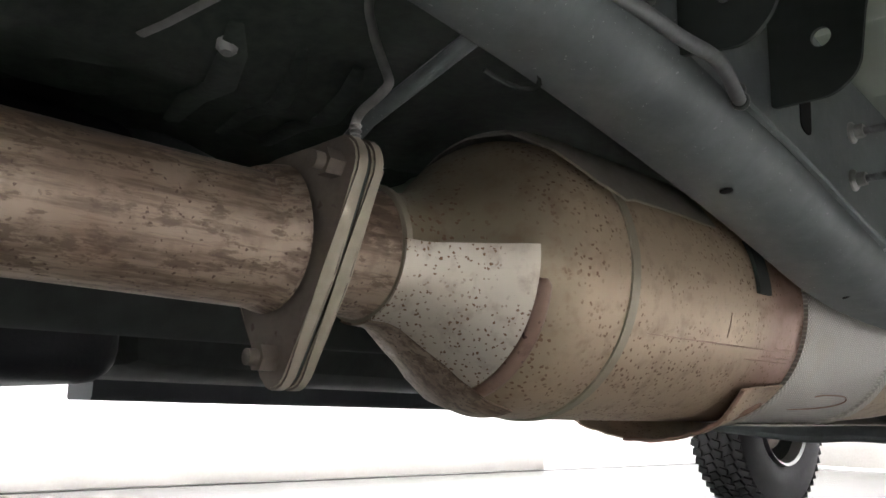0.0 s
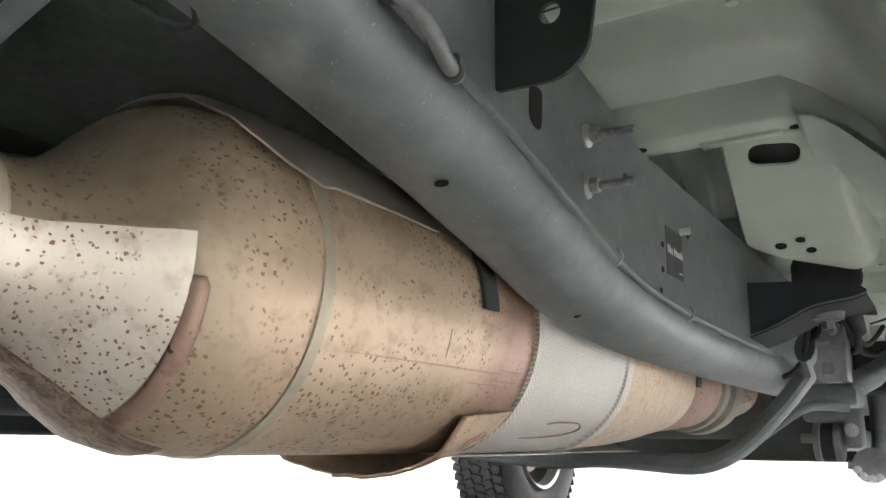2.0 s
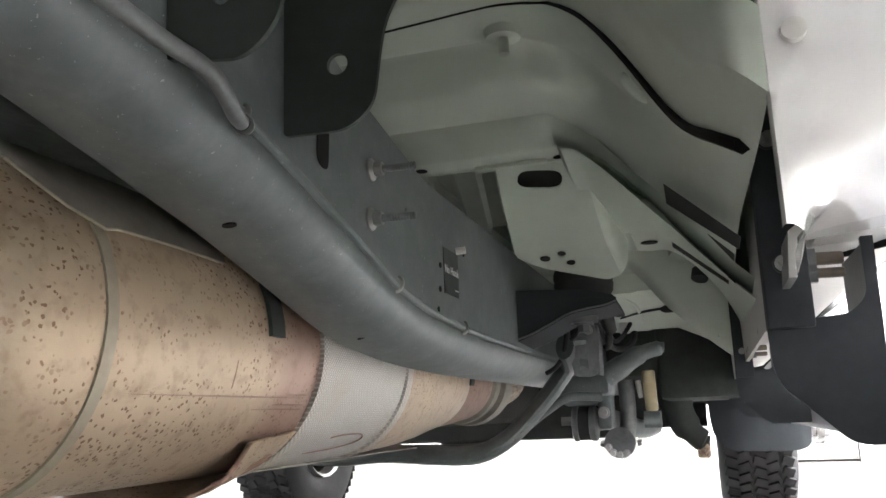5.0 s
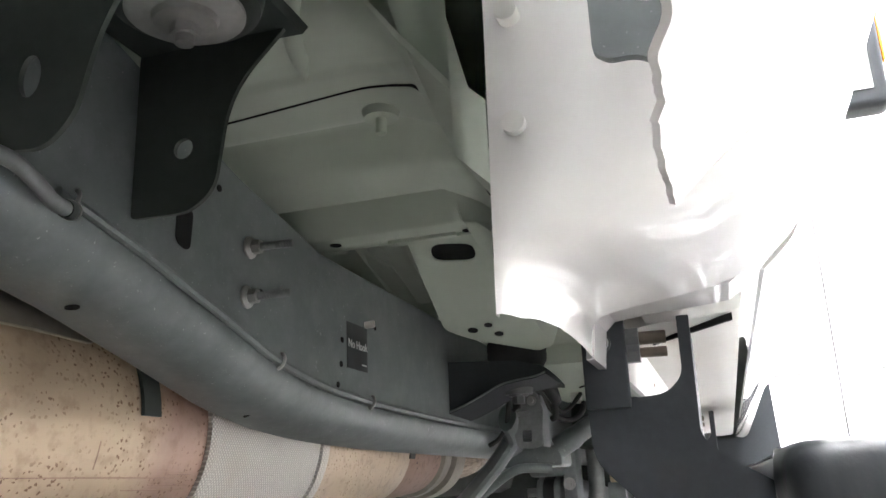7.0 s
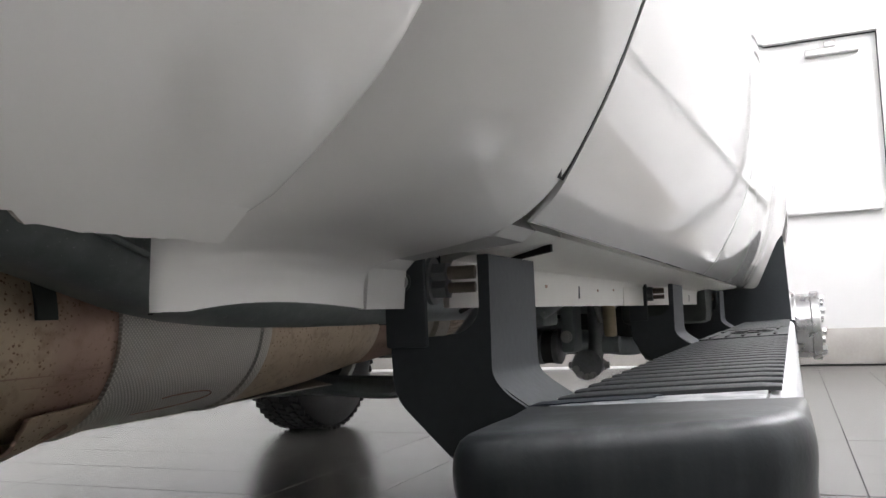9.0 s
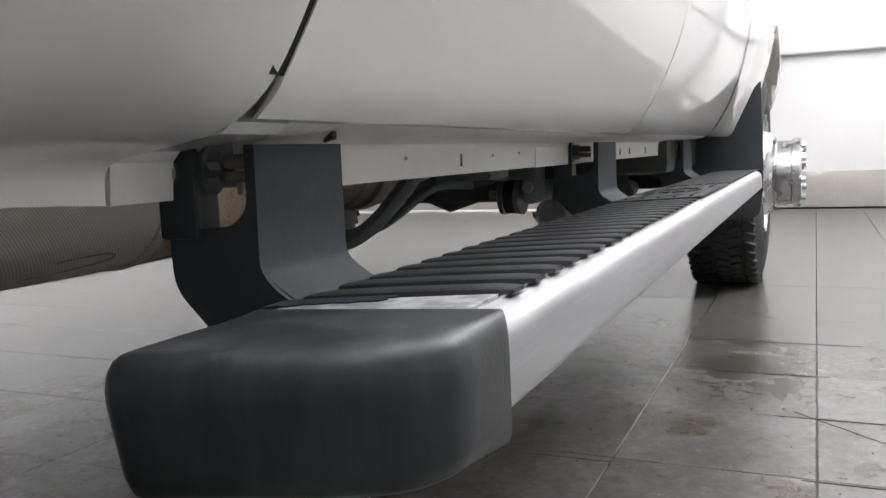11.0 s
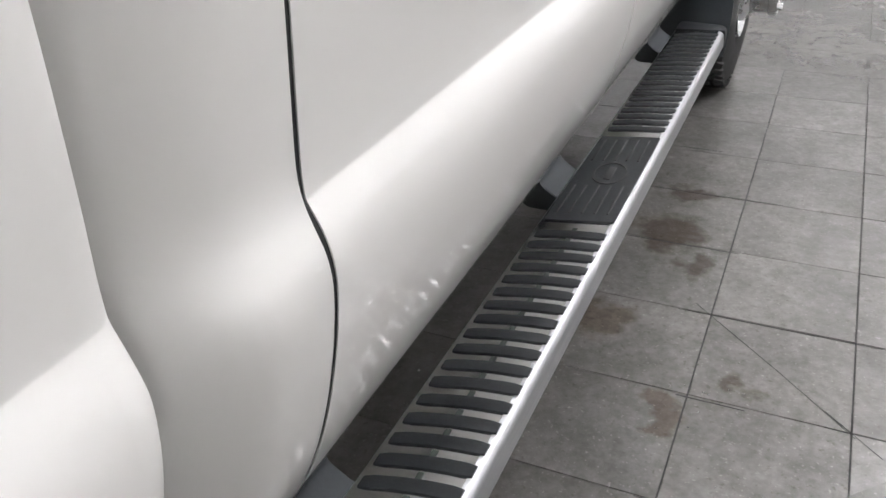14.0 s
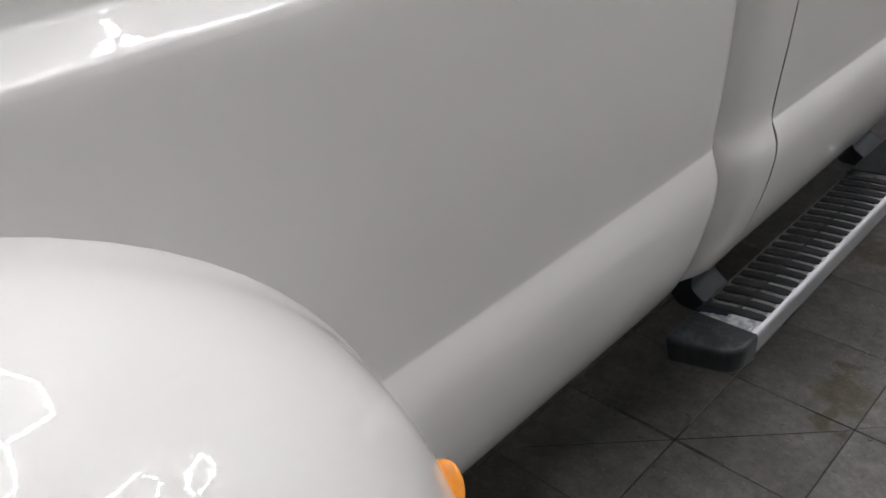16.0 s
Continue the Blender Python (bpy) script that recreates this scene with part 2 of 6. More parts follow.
CAST = surface("grey_cast_steel", (0.13, 0.14, 0.14), (0.24, 0.25, 0.25), 25.0, 120.0, (0.4, 0.6), metal=0.3, bump=0.2)
DIRTY = surface("dusty_black_underbody", (0.016, 0.020, 0.0175), (0.048, 0.056, 0.050), 9.0, 45.0, (0.7, 0.95), bump=0.3)
RUBBER = surface("black_rubber", (0.012, 0.012, 0.012), (0.030, 0.030, 0.030), 12.0, 70.0, (0.65, 0.85), bump=0.2)
PLASTIC = surface("textured_dark_plastic", (0.010, 0.0115, 0.013), (0.019, 0.021, 0.023), 7.0, 220.0, (0.46, 0.56), bump=0.25, spec=0.24)
ALUMINIUM = surface("brushed_aluminium", (0.31, 0.315, 0.325), (0.39, 0.395, 0.40), 8.0, 30.0, (0.50, 0.53), metal=1.0, bump=0.06, stretch=(14, 0.6, 14))
DECK = surface("bright_drawn_aluminium", (0.62, 0.62, 0.62), (0.76, 0.76, 0.755), 14.0, 60.0, (0.13, 0.17), metal=1.0, bump=0.02, stretch=(1, 9, 1))
CHROME = surface("polished_hub_metal", (0.46, 0.46, 0.46), (0.60, 0.60, 0.60), 10.0, 60.0, (0.24, 0.30), metal=1.0, bump=0.03)
STEEL = surface("dull_zinc_steel", (0.32, 0.32, 0.31), (0.48, 0.48, 0.46), 20.0, 120.0, (0.35, 0.55), metal=0.8, bump=0.1)
TAN = surface("tan_painted_steel", (0.38, 0.31, 0.19), (0.50, 0.42, 0.28), 10.0, 60.0, (0.4, 0.6), bump=0.1)
PIPE = exhaust_steel("rusted_exhaust_pipe", (0.50, 0.41, 0.31), (0.30, 0.215, 0.155), (0.13, 0.085, 0.06), 170.0, 0.16, 0.5, 0.3, 1.0, 0.75)
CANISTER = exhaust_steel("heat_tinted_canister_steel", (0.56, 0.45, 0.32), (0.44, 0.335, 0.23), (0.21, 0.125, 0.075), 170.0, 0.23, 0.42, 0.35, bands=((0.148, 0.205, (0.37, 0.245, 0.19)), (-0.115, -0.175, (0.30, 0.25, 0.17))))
OUTLET = exhaust_steel("tan_outlet_steel", (0.58, 0.47, 0.34), (0.46, 0.35, 0.24), (0.21, 0.125, 0.075), 150.0, 0.16, 0.42, 0.35)
PATCH = exhaust_steel("pale_rust_flecked_shield", (0.70, 0.65, 0.56), (0.60, 0.53, 0.42), (0.22, 0.13, 0.075), 220.0, 0.22, 0.42, 0.45)
BROWN = exhaust_steel("purple_brown_heat_band", (0.40, 0.27, 0.21), (0.32, 0.21, 0.16), (0.10, 0.05, 0.04), 60.0, 0.10, 0.5, 0.4)
FLANGE = exhaust_steel("brown_flange_steel", (0.25, 0.215, 0.175), (0.15, 0.122, 0.098), (0.09, 0.06, 0.045), 60.0, 0.08, 0.6, 0.3)
FOIL = perforated("embossed_silver_foil")
SHIELD = surface("thin_heat_shield_sheet", (0.20, 0.185, 0.155), (0.36, 0.335, 0.285), 12.0, 60.0, (0.4, 0.6), metal=0.5, bump=0.15)
# near-black colour that stands in for the shade inside holes and gaps
VOID = surface("painted_hollow_shade", (0.003, 0.003, 0.003), (0.007, 0.007, 0.006), 10.0, 60.0, (0.8, 0.95), bump=0.05)
SOOT = surface("sooty_crumpled_sheet", (0.026, 0.038, 0.030), (0.110, 0.140, 0.115), 14.0, 70.0, (0.5, 0.8), metal=0.2, bump=0.3)
WALL = surface("white_wall_paint", (0.68, 0.68, 0.67), (0.75, 0.75, 0.74), 1.2, 90.0, (0.5, 0.65), bump=0.05, fine_mix=0.15)
DOORGREY = surface("pale_grey_door_paint", (0.55, 0.55, 0.545), (0.62, 0.62, 0.61), 2.0, 90.0, (0.35, 0.5), bump=0.03, fine_mix=0.15)
BASE = surface("grey_brown_base_vinyl", (0.27, 0.255, 0.235), (0.34, 0.325, 0.30), 3.0, 60.0, (0.45, 0.6), bump=0.05)
CUT = surface("black_saw_cut", (0.003, 0.003, 0.003), (0.009, 0.008, 0.007), 30.0, 120.0, (0.7, 0.9), bump=0.1)
PALE = surface("pale_joint_sheen", (0.09, 0.082, 0.07), (0.16, 0.15, 0.13), 9.0, 120.0, (0.6, 0.85), bump=0.2)
CUTEDGE = surface("bare_cut_steel_edge", (0.31, 0.275, 0.205), (0.45, 0.40, 0.31), 18.0, 90.0, (0.4, 0.6), metal=0.35, bump=0.15)
GROUT = surface("patchy_grout", (0.012, 0.0115, 0.0105), (0.046, 0.043, 0.040), 3.2, 60.0, (0.6, 0.85), bump=0.2)
TILE = tile_stone()
FILM = surface("dark_blue_film", (0.006, 0.009, 0.015), (0.013, 0.018, 0.027), 60.0, 180.0, (0.5, 0.5), bump=0.12, spec=0.15)
AMBER = surface("amber_lens", (0.85, 0.28, 0.02), (0.95, 0.36, 0.03), 20.0, 90.0, (0.12, 0.2), coat=0.8, bump=0.0)
WATER = nodes_of("clear_water")[0]
wb_ = WATER.node_tree.nodes["Principled BSDF"]
wb_.inputs["Base Color"].default_value = (0.95, 0.97, 0.97, 1)
wb_.inputs["Roughness"].default_value = 0.03
wb_.inputs["Transmission Weight"].default_value = 1.0
wb_.inputs["IOR"].default_value = 1.33
SCUFF, sn, sl_, sb = nodes_of("scuffed_dark_plastic")
v = coords(sn, sl_)
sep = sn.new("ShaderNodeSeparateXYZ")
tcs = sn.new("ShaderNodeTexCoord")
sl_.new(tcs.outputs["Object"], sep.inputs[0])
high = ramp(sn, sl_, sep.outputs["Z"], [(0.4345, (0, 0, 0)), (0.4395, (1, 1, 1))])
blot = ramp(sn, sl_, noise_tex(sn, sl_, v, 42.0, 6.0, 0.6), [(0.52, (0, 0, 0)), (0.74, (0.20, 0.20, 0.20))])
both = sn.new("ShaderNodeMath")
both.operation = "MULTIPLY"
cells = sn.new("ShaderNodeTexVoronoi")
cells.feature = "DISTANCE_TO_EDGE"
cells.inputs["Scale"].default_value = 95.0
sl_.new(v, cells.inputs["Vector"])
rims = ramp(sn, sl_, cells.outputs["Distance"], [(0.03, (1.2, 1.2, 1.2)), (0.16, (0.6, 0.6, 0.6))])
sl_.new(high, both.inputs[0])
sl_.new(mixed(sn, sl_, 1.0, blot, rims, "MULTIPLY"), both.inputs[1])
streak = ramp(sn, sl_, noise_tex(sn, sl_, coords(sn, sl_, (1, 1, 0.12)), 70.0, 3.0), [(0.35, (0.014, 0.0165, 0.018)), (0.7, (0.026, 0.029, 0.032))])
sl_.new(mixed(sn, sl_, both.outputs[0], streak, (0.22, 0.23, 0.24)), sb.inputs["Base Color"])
sb.inputs["Roughness"].default_value = 0.40
sb.inputs["Specular IOR Level"].default_value = 0.26
bps = sn.new("ShaderNodeBump")
bps.inputs["Strength"].default_value = 0.12
bps.inputs["Distance"].default_value = 0.001
sl_.new(noise_tex(sn, sl_, v, 320.0, 2.0), bps.inputs["Height"])
sl_.new(bps.outputs[0], sb.inputs["Normal"])
CHALK, kn, kl, kb = nodes_of("chalky_aluminium")
kv = coords(kn, kl)
kmask = ramp(kn, kl, noise_tex(kn, kl, kv, 55.0, 6.0, 0.6), [(0.44, (0, 0, 0)), (0.56, (1, 1, 1))])
kl.new(mixed(kn, kl, kmask, (0.26, 0.27, 0.285), (0.50, 0.51, 0.52)), kb.inputs["Base Color"])
kb.inputs["Metallic"].default_value = 0.45
kb.inputs["Roughness"].default_value = 0.45
LED = lit("led_tube", (1.0, 0.985, 1.025), 116.0)
LED_FAR = lit("added_far_led_tube", (1.0, 0.985, 1.025), 22.0)
LED_SIDE = lit("added_side_led_tube", (1.0, 0.985, 1.025), 255.0)
LED_REAR = lit("rear_led_tube", (1.0, 0.985, 1.025), 86.0)
LED_AFT = lit("aft_led_tube", (1.0, 0.985, 1.025), 40.0)
RED = lit("red_sign_letters", (1.0, 0.05, 0.08), 1.6)
LABEL = surface("black_label", (0.03, 0.033, 0.035), (0.045, 0.048, 0.05), 20.0, 90.0, (0.35, 0.5), bump=0.0)
INK = surface("white_ink", (0.72, 0.72, 0.70), (0.82, 0.82, 0.80), 40.0, 90.0, (0.5, 0.6), bump=0.0)
glass_m, gn, gl, gb = nodes_of("tinted_window_glass")
gb.inputs["Base Color"].default_value = (0.02, 0.025, 0.025, 1)
gb.inputs["Roughness"].default_value = 0.03
GLASS = glass_m
mirror_m, gn, gl, gb = nodes_of("mirror_glass")
gb.inputs["Base Color"].default_value = (0.8, 0.82, 0.83, 1)
gb.inputs["Metallic"].default_value = 1.0
gb.inputs["Roughness"].default_value = 0.02
MIRROR = mirror_m

# ---- shape helpers ----


def mesh_of(name, bm, material, angle=38):
    bmesh.ops.recalc_face_normals(bm, faces=bm.faces)
    me = bpy.data.meshes.new(name)
    bm.to_mesh(me)
    bm.free()
    me.materials.append(material)
    for p in me.polygons:
        p.use_smooth = True
    me.set_sharp_from_angle(angle=radians(angle))
    return me


def part(name, bm, material, parent, label="", angle=38):
    ob = new(name, mesh_of(name, bm, material, angle))
    ob.parent = parent
    return tagged(ob, label)


def thing(name, label, category, group="", kind="", at=(0, 0, 0)):
    ob = new(name)
    ob.empty_display_size = 0.1
    ob.location = at
    return tagged(ob, label, category, group, kind)


def box(bm, x0, x1, y0, y1, z0, z1, bev=0.0, seg=2):
    r = bmesh.ops.create_cube(bm, size=1.0, matrix=Matrix.Translation(((x0 + x1) / 2, (y0 + y1) / 2, (z0 + z1) / 2)) @ Matrix.Diagonal((x1 - x0, y1 - y0, z1 - z0, 1)))
    if bev:
        es = list({e for v in r["verts"] for e in v.link_edges})
        bmesh.ops.bevel(bm, geom=es, offset=bev, segments=seg, profile=0.5, affect="EDGES")
    return bm


def loft(bm, rings, closed=True, cap=False):
    vs = [[bm.verts.new(p) for p in r] for r in rings]
    n = len(vs[0])
    for a, b in zip(vs, vs[1:]):
        for i in range(n if closed else n - 1):
            j = (i + 1) % n
            bm.faces.new((a[i], a[j], b[j], b[i]))
    if cap:
        bm.faces.new(vs[0][::-1])
        bm.faces.new(vs[-1])
    return bm


def smooth_path(pts, per=6):
    """Catmull-Rom through the points."""
    pts = [Vector(p) for p in pts]
    out = []
    for i in range(len(pts) - 1):
        p0, p1, p2, p3 = pts[max(i - 1, 0)], pts[i], pts[i + 1], pts[min(i + 2, len(pts) - 1)]
        for k in range(per):
            t = k / per
            out.append(0.5 * ((2 * p1) + (p2 - p0) * t + (2 * p0 - 5 * p1 + 4 * p2 - p3) * t * t + (3 * p1 - p0 - 3 * p2 + p3) * t ** 3))
    out.append(pts[-1])
    return out


def tube(bm, pts, r, n=12, cap=True, flat=1.0, up=None):
    """A round (or flattened) bar along a polyline; r is a number or one for each point."""
    pts = [Vector(p) for p in pts]
    rs = r if isinstance(r, (list, tuple)) else [r] * len(pts)
    rings, side = [], None
    for i, p in enumerate(pts):
        d = (pts[min(i + 1, len(pts) - 1)] - pts[max(i - 1, 0)]).normalized()
        if side is None:
            ref = Vector(up) if up else (Vector((0, 0, 1)) if abs(d.z) < 0.9 else Vector((1, 0, 0)))
            side = d.cross(ref).normalized()
        side = (side - d * side.dot(d)).normalized()
        other = d.cross(side)
        rings.append([p + side * math.cos(a) * rs[i] + other * math.sin(a) * rs[i] * flat for a in (2 * math.pi * k / n for k in range(n))])
    return loft(bm, rings, True, cap)


def cyl(bm, a, b, r, n=20, r2=None):
    return tube(bm, [a, b], [r, r if r2 is None else r2], n)


def arc_sheet(bm, cx, cz, stations, a0, a1, n=24, thick=0.0025):
    """A bent sheet round an axis along y: stations of (y, radius), from angle a0 to a1 in degrees (0 outboard, 90 up)."""
    def ring(y, r):
        return [Vector((cx + r * math.cos(radians(a0 + (a1 - a0) * i / n)), y, cz + r * math.sin(radians(a0 + (a1 - a0) * i / n)))) for i in range(n + 1)]
    rings = []
    for y, r in stations:
        rings.append(ring(y, r + thick) + ring(y, r)[::-1])
    return loft(bm, rings, True, True)


def plate(bm, loops, thick, place):
    """A flat sheet with holes: loops of 2D points, the first the outline; place(u, v, w) gives the point in space, w from 0 to thick."""
    edges = []
    for lp in loops:
        vs = [bm.verts.new((u, v, 0)) for u, v in lp]
        edges += [bm.edges.new((vs[i], vs[(i + 1) % len(vs)])) for i in range(len(vs))]
    faces = [g for g in bmesh.ops.triangle_fill(bm, use_beauty=True, use_dissolve=False, edges=edges)["geom"] if isinstance(g, bmesh.types.BMFace)]
    ext = bmesh.ops.extrude_face_region(bm, geom=faces)["geom"]
    top = {v for v in ext if isinstance(v, bmesh.types.BMVert)}
    for v in bm.verts:
        u, w = v.co.x, v.co.y
        v.co = place(u, w, thick if v in top else 0.0)
    return bm


def rounded(pts, r, seg=5):
    """A polygon with its corners rounded."""
    out, n = [], len(pts)
    for i in range(n):
        p, a, b = Vector(pts[i]), Vector(pts[i - 1]), Vector(pts[(i + 1) % n])
        rr = r[i] if isinstance(r, (list, tuple)) else r
        da, db = (a - p), (b - p)
        rr = min(rr, da.length * 0.45, db.length * 0.45)
        if rr < 1e-5:
            out.append(tuple(p))
            continue
        s, e = p + da.normalized() * rr, p + db.normalized() * rr
        for k in range(seg + 1):
            t = k / seg
            q = s * (1 - t) ** 2 + p * 2 * t * (1 - t) + e * t * t
            out.append((q.x, q.y))
    return out


def circle(u, v, r, n=18, sv=1.0):
    return [(u + r * math.cos(2 * math.pi * i / n), v + r * sv * math.sin(2 * math.pi * i / n)) for i in range(n)]


def at_x(x):
    return lambda u, v, w: Vector((x + w, u, v))


def at_y(y):
    return lambda u, v, w: Vector((u, y + w, v))


def at_z(z):
    return lambda u, v, w: Vector((u, v, z + w))


def lerp_list(table, v):
    if v <= table[0][0]:
        return table[0][1]
    for (a, p), (b, q) in zip(table, table[1:]):
        if v <= b:
            return p + (q - p) * (v - a) / (b - a)
    return table[-1][1]


def hexbolt(bm, a, d, r, h):
    """A hexagon head with a washer at a, along the direction d."""
    a, d = Vector(a), Vector(d).normalized()
    cyl(bm, a, a + d * 0.003, r * 1.5, 16)
    cyl(bm, a + d * 0.003, a + d * (0.003 + h), r, 6)
    return bm


# ---- the room ----
X0, X1, Y0, Y1, ZC = -3.35, 7.4, -6.4, 6.6, 4.0
PX, PY, TX, TY = 0.3125, 0.3105, 0.830, 0.671

floor = tagged(new("floor", mesh_of("floor", box(bmesh.new(), X0 - 0.2, X1 + 0.2, Y0 - 0.2, Y1 + 0.2, -0.14, -0.004), GROUT)), "grey square stone floor tiles with dark worn joints", "floor", kind="structure")


def wall(name, x0, x1, y0, y1, label="plain white painted wall of a vehicle bay"):
    return tagged(new(name, mesh_of(name, box(bmesh.new(), x0, x1, y0, y1, -0.13, ZC), WALL)), label, "wall", kind="structure")


DX0, DX1, DZ = 0.70, 1.76, 2.60
north = bmesh.new()
plate(north, [[(X0, -0.13), (DX0, -0.13), (DX0, DZ), (DX1, DZ), (DX1, -0.13), (X1, -0.13), (X1, ZC), (X0, ZC)]], 0.2, at_y(Y1))
tagged(new("wall_north", mesh_of("wall_north", north, WALL)), "white painted wall with a door, rail and grey base", "wall", kind="structure")
wall("wall_south", X0, X1, Y0 - 0.2, Y0)
wall("wall_west", X0 - 0.2, X0, Y0 - 0.2, Y1 + 0.2)
wall("wall_east", X1, X1 + 0.2, Y0 - 0.2, Y1 + 0.2)
tagged(new("ceiling", mesh_of("ceiling", box(bmesh.new(), X0 - 0.2, X1 + 0.2, Y0 - 0.2, Y1 + 0.2, ZC, ZC + 0.15), WALL)), "plain white ceiling", "ceiling", kind="structure")


def strip(name, x0, x1, y0, y1, z0, z1, material, label, bev=0.004):
    return tagged(new(name, mesh_of(name, box(bmesh.new(), x0, x1, y0, y1, z0, z1, bev), material)), label, "trim", kind="structure")


strip("baseboard_north", X0, DX0 - 0.06, Y1 - 0.014, Y1 - 0.001, 0.0, 0.285, BASE, "grey-brown vinyl base along the wall")
strip("baseboard_north_east", DX1 + 0.06, X1, Y1 - 0.014, Y1 - 0.001, 0.0, 0.285, BASE, "grey-brown vinyl base along the wall")
strip("trim_north", X0, DX0 - 0.06, Y1 - 0.032, Y1 - 0.0145, 0.0, 0.022, WALL, "narrow white strip at the foot of the wall", 0.006)
strip("trim_north_east", DX1 + 0.06, X1, Y1 - 0.032, Y1 - 0.0145, 0.0, 0.022, WALL, "narrow white strip at the foot of the wall", 0.006)
strip("baseboard_west", X0 + 0.001, X0 + 0.014, Y0, 4.17, 0.0, 0.095, BASE, "low grey base strip along the wall")
strip("rail_north", X0, DX0 - 0.07, Y1 - 0.05, Y1 - 0.001, 1.165, 1.235, WALL, "white horizontal wall guard rail", 0.012)
strip("rail_north_east", DX1 + 0.07, X1, Y1 - 0.05, Y1 - 0.001, 1.165, 1.235, WALL, "white horizontal wall guard rail", 0.012)

door = thing("door_1", "closed white exit door with closer and bar", "door", kind="structure", at=(0, 0, 0))
fr = bmesh.new()
plate(fr, [[(DX0 - 0.06, 0), (DX0 + 0.03, 0), (DX0 + 0.03, DZ - 0.06), (DX1 - 0.03, DZ - 0.06), (DX1 - 0.03, 0), (DX1 + 0.06, 0), (DX1 + 0.06, DZ + 0.06), (DX0 - 0.06, DZ + 0.06)]], 0.06, at_y(Y1 - 0.03))
part("door_frame", fr, DOORGREY, door, "white painted steel frame")
part("door_leaf", box(bmesh.new(), DX0 + 0.034, DX1 - 0.034, Y1 + 0.045, Y1 + 0.09, 0.008, DZ - 0.066, 0.003), WALL, door)
part("kick_plate", box(bmesh.new(), DX0 + 0.04, DX1 - 0.04, Y1 + 0.040, Y1 + 0.0445, 0.012, 0.282, 0.001), BASE, door, "grey-brown kick plate")
part("push_bar", box(bmesh.new(), DX0 + 0.08, DX1 - 0.08, Y1 - 0.02, Y1 + 0.044, 1.165, 1.232, 0.014), WALL, door, "white push bar")
cl = box(bmesh.new(), 1.22, 1.60, Y1 - 0.02, Y1 + 0.044, 2.40, 2.455, 0.006)
box(cl, 1.36, 1.44, Y1 - 0.02, Y1 + 0.02, 2.455, 2.505, 0.004)
part("door_closer", cl, STEEL, door, "grey door closer with arm")

sign = thing("exit_sign", "white exit sign with red letters on the wall", "sign", at=(1.13, Y1, 2.98))
part("sign_box", box(bmesh.new(), -0.20, 0.17, -0.06, -0.001, 0.0, 0.24, 0.006), WALL, sign)


def lettering(text, size, matrix, material, parent, depth=0.0008, name="lettering"):
    c = bpy.data.curves.new(name, "FONT")
    c.body, c.size, c.extrude, c.align_x, c.align_y = text, size, depth, "CENTER", "CENTER"
    tmp = bpy.data.objects.new(name, c)
    scene.collection.objects.link(tmp)
    me = bpy.data.meshes.new_from_object(tmp.evaluated_get(bpy.context.evaluated_depsgraph_get()))
    bpy.data.objects.remove(tmp)
    me.materials.append(material)
    ob = new(name, me)
    ob.parent = parent
    ob.matrix_basis = matrix
    return ob


lettering("EXIT", 0.17, pose(-0.015, -0.062, 0.12, 90, 0, 0), RED, sign)

# LED tubes in six-sided cells under the ceiling
# the four outlying cells are unseen, added to light the truck's flanks and underside
for lx, ly in LIGHT_SPOTS:
    cell = thing("ceiling_light", "six-sided white led tube light under the ceiling", "ceiling light", "ceiling lights", at=(lx, ly, ZC - 0.06))
    for k in range(6):
        a, b = math.pi / 3 * k, math.pi / 3 * (k + 1)
        p, q = Vector((0.75 * math.cos(a), 0.75 * math.sin(a), 0)), Vector((0.75 * math.cos(b), 0.75 * math.sin(b), 0))
        part("led_tube", cyl(bmesh.new(), p.lerp(q, 0.03), p.lerp(q, 0.97), 0.014, 8), LED_AFT if ly < -1 and lx > 1 else LED_REAR if ly < -1 else LED if abs(lx) < 2 else LED_SIDE if lx > 0 else LED_FAR, cell)
        part("connector", cyl(bmesh.new(), p + Vector((0, 0, -0.02)), p + Vector((0, 0, 0.055)), 0.024, 8), WALL, cell)

# ---- the truck ----
truck = thing("pickup_truck", "white crew-cab dually pickup truck with side steps", "truck")
CX = -0.085


def flipped(p):
    return Vector((2 * CX - p[0], p[1], p[2]))


# side section of the cab: (height, distance out)
CAB = [(0.538, 0.869), (0.552, 0.884), (0.575, 0.899), (0.61, 0.919), (0.66, 0.941), (0.71, 0.957), (0.76, 0.969), (0.80, 0.976), (0.835, 0.9795), (0.858, 0.9775), (0.876, 0.9722), (0.890, 0.9655), (0.897, 0.9620), (0.901, 0.9610), (0.910, 0.9608), (0.925, 0.961), (0.98, 0.965), (1.06, 0.971), (1.17, 0.976), (1.25, 0.973), (1.30, 0.960), (1.325, 0.945)]
BED = [(0.5225, 0.8380), (0.53, 0.846), (0.549, 0.865), (0.58, 0.889), (0.62, 0.911), (0.66, 0.928), (0.71, 0.942), (0.76, 0.951), (0.80, 0.957), (0.835, 0.9575), (0.858, 0.9535), (0.876, 0.9478), (0.890, 0.9425), (0.897, 0.9400), (0.901, 0.9393), (0.910, 0.9393), (0.925, 0.940), (0.98, 0.944), (1.06, 0.948), (1.15, 0.949), (1.25, 0.948), (1.322, 0.946), (1.336, 0.938), (1.352, 0.916), (1.362, 0.905), (1.40, 0.903), (1.46, 0.90), (1.475, 0.885)]


def section(table, step=3):
    return smooth_path([(x, 0, z) for z, x in table], step)


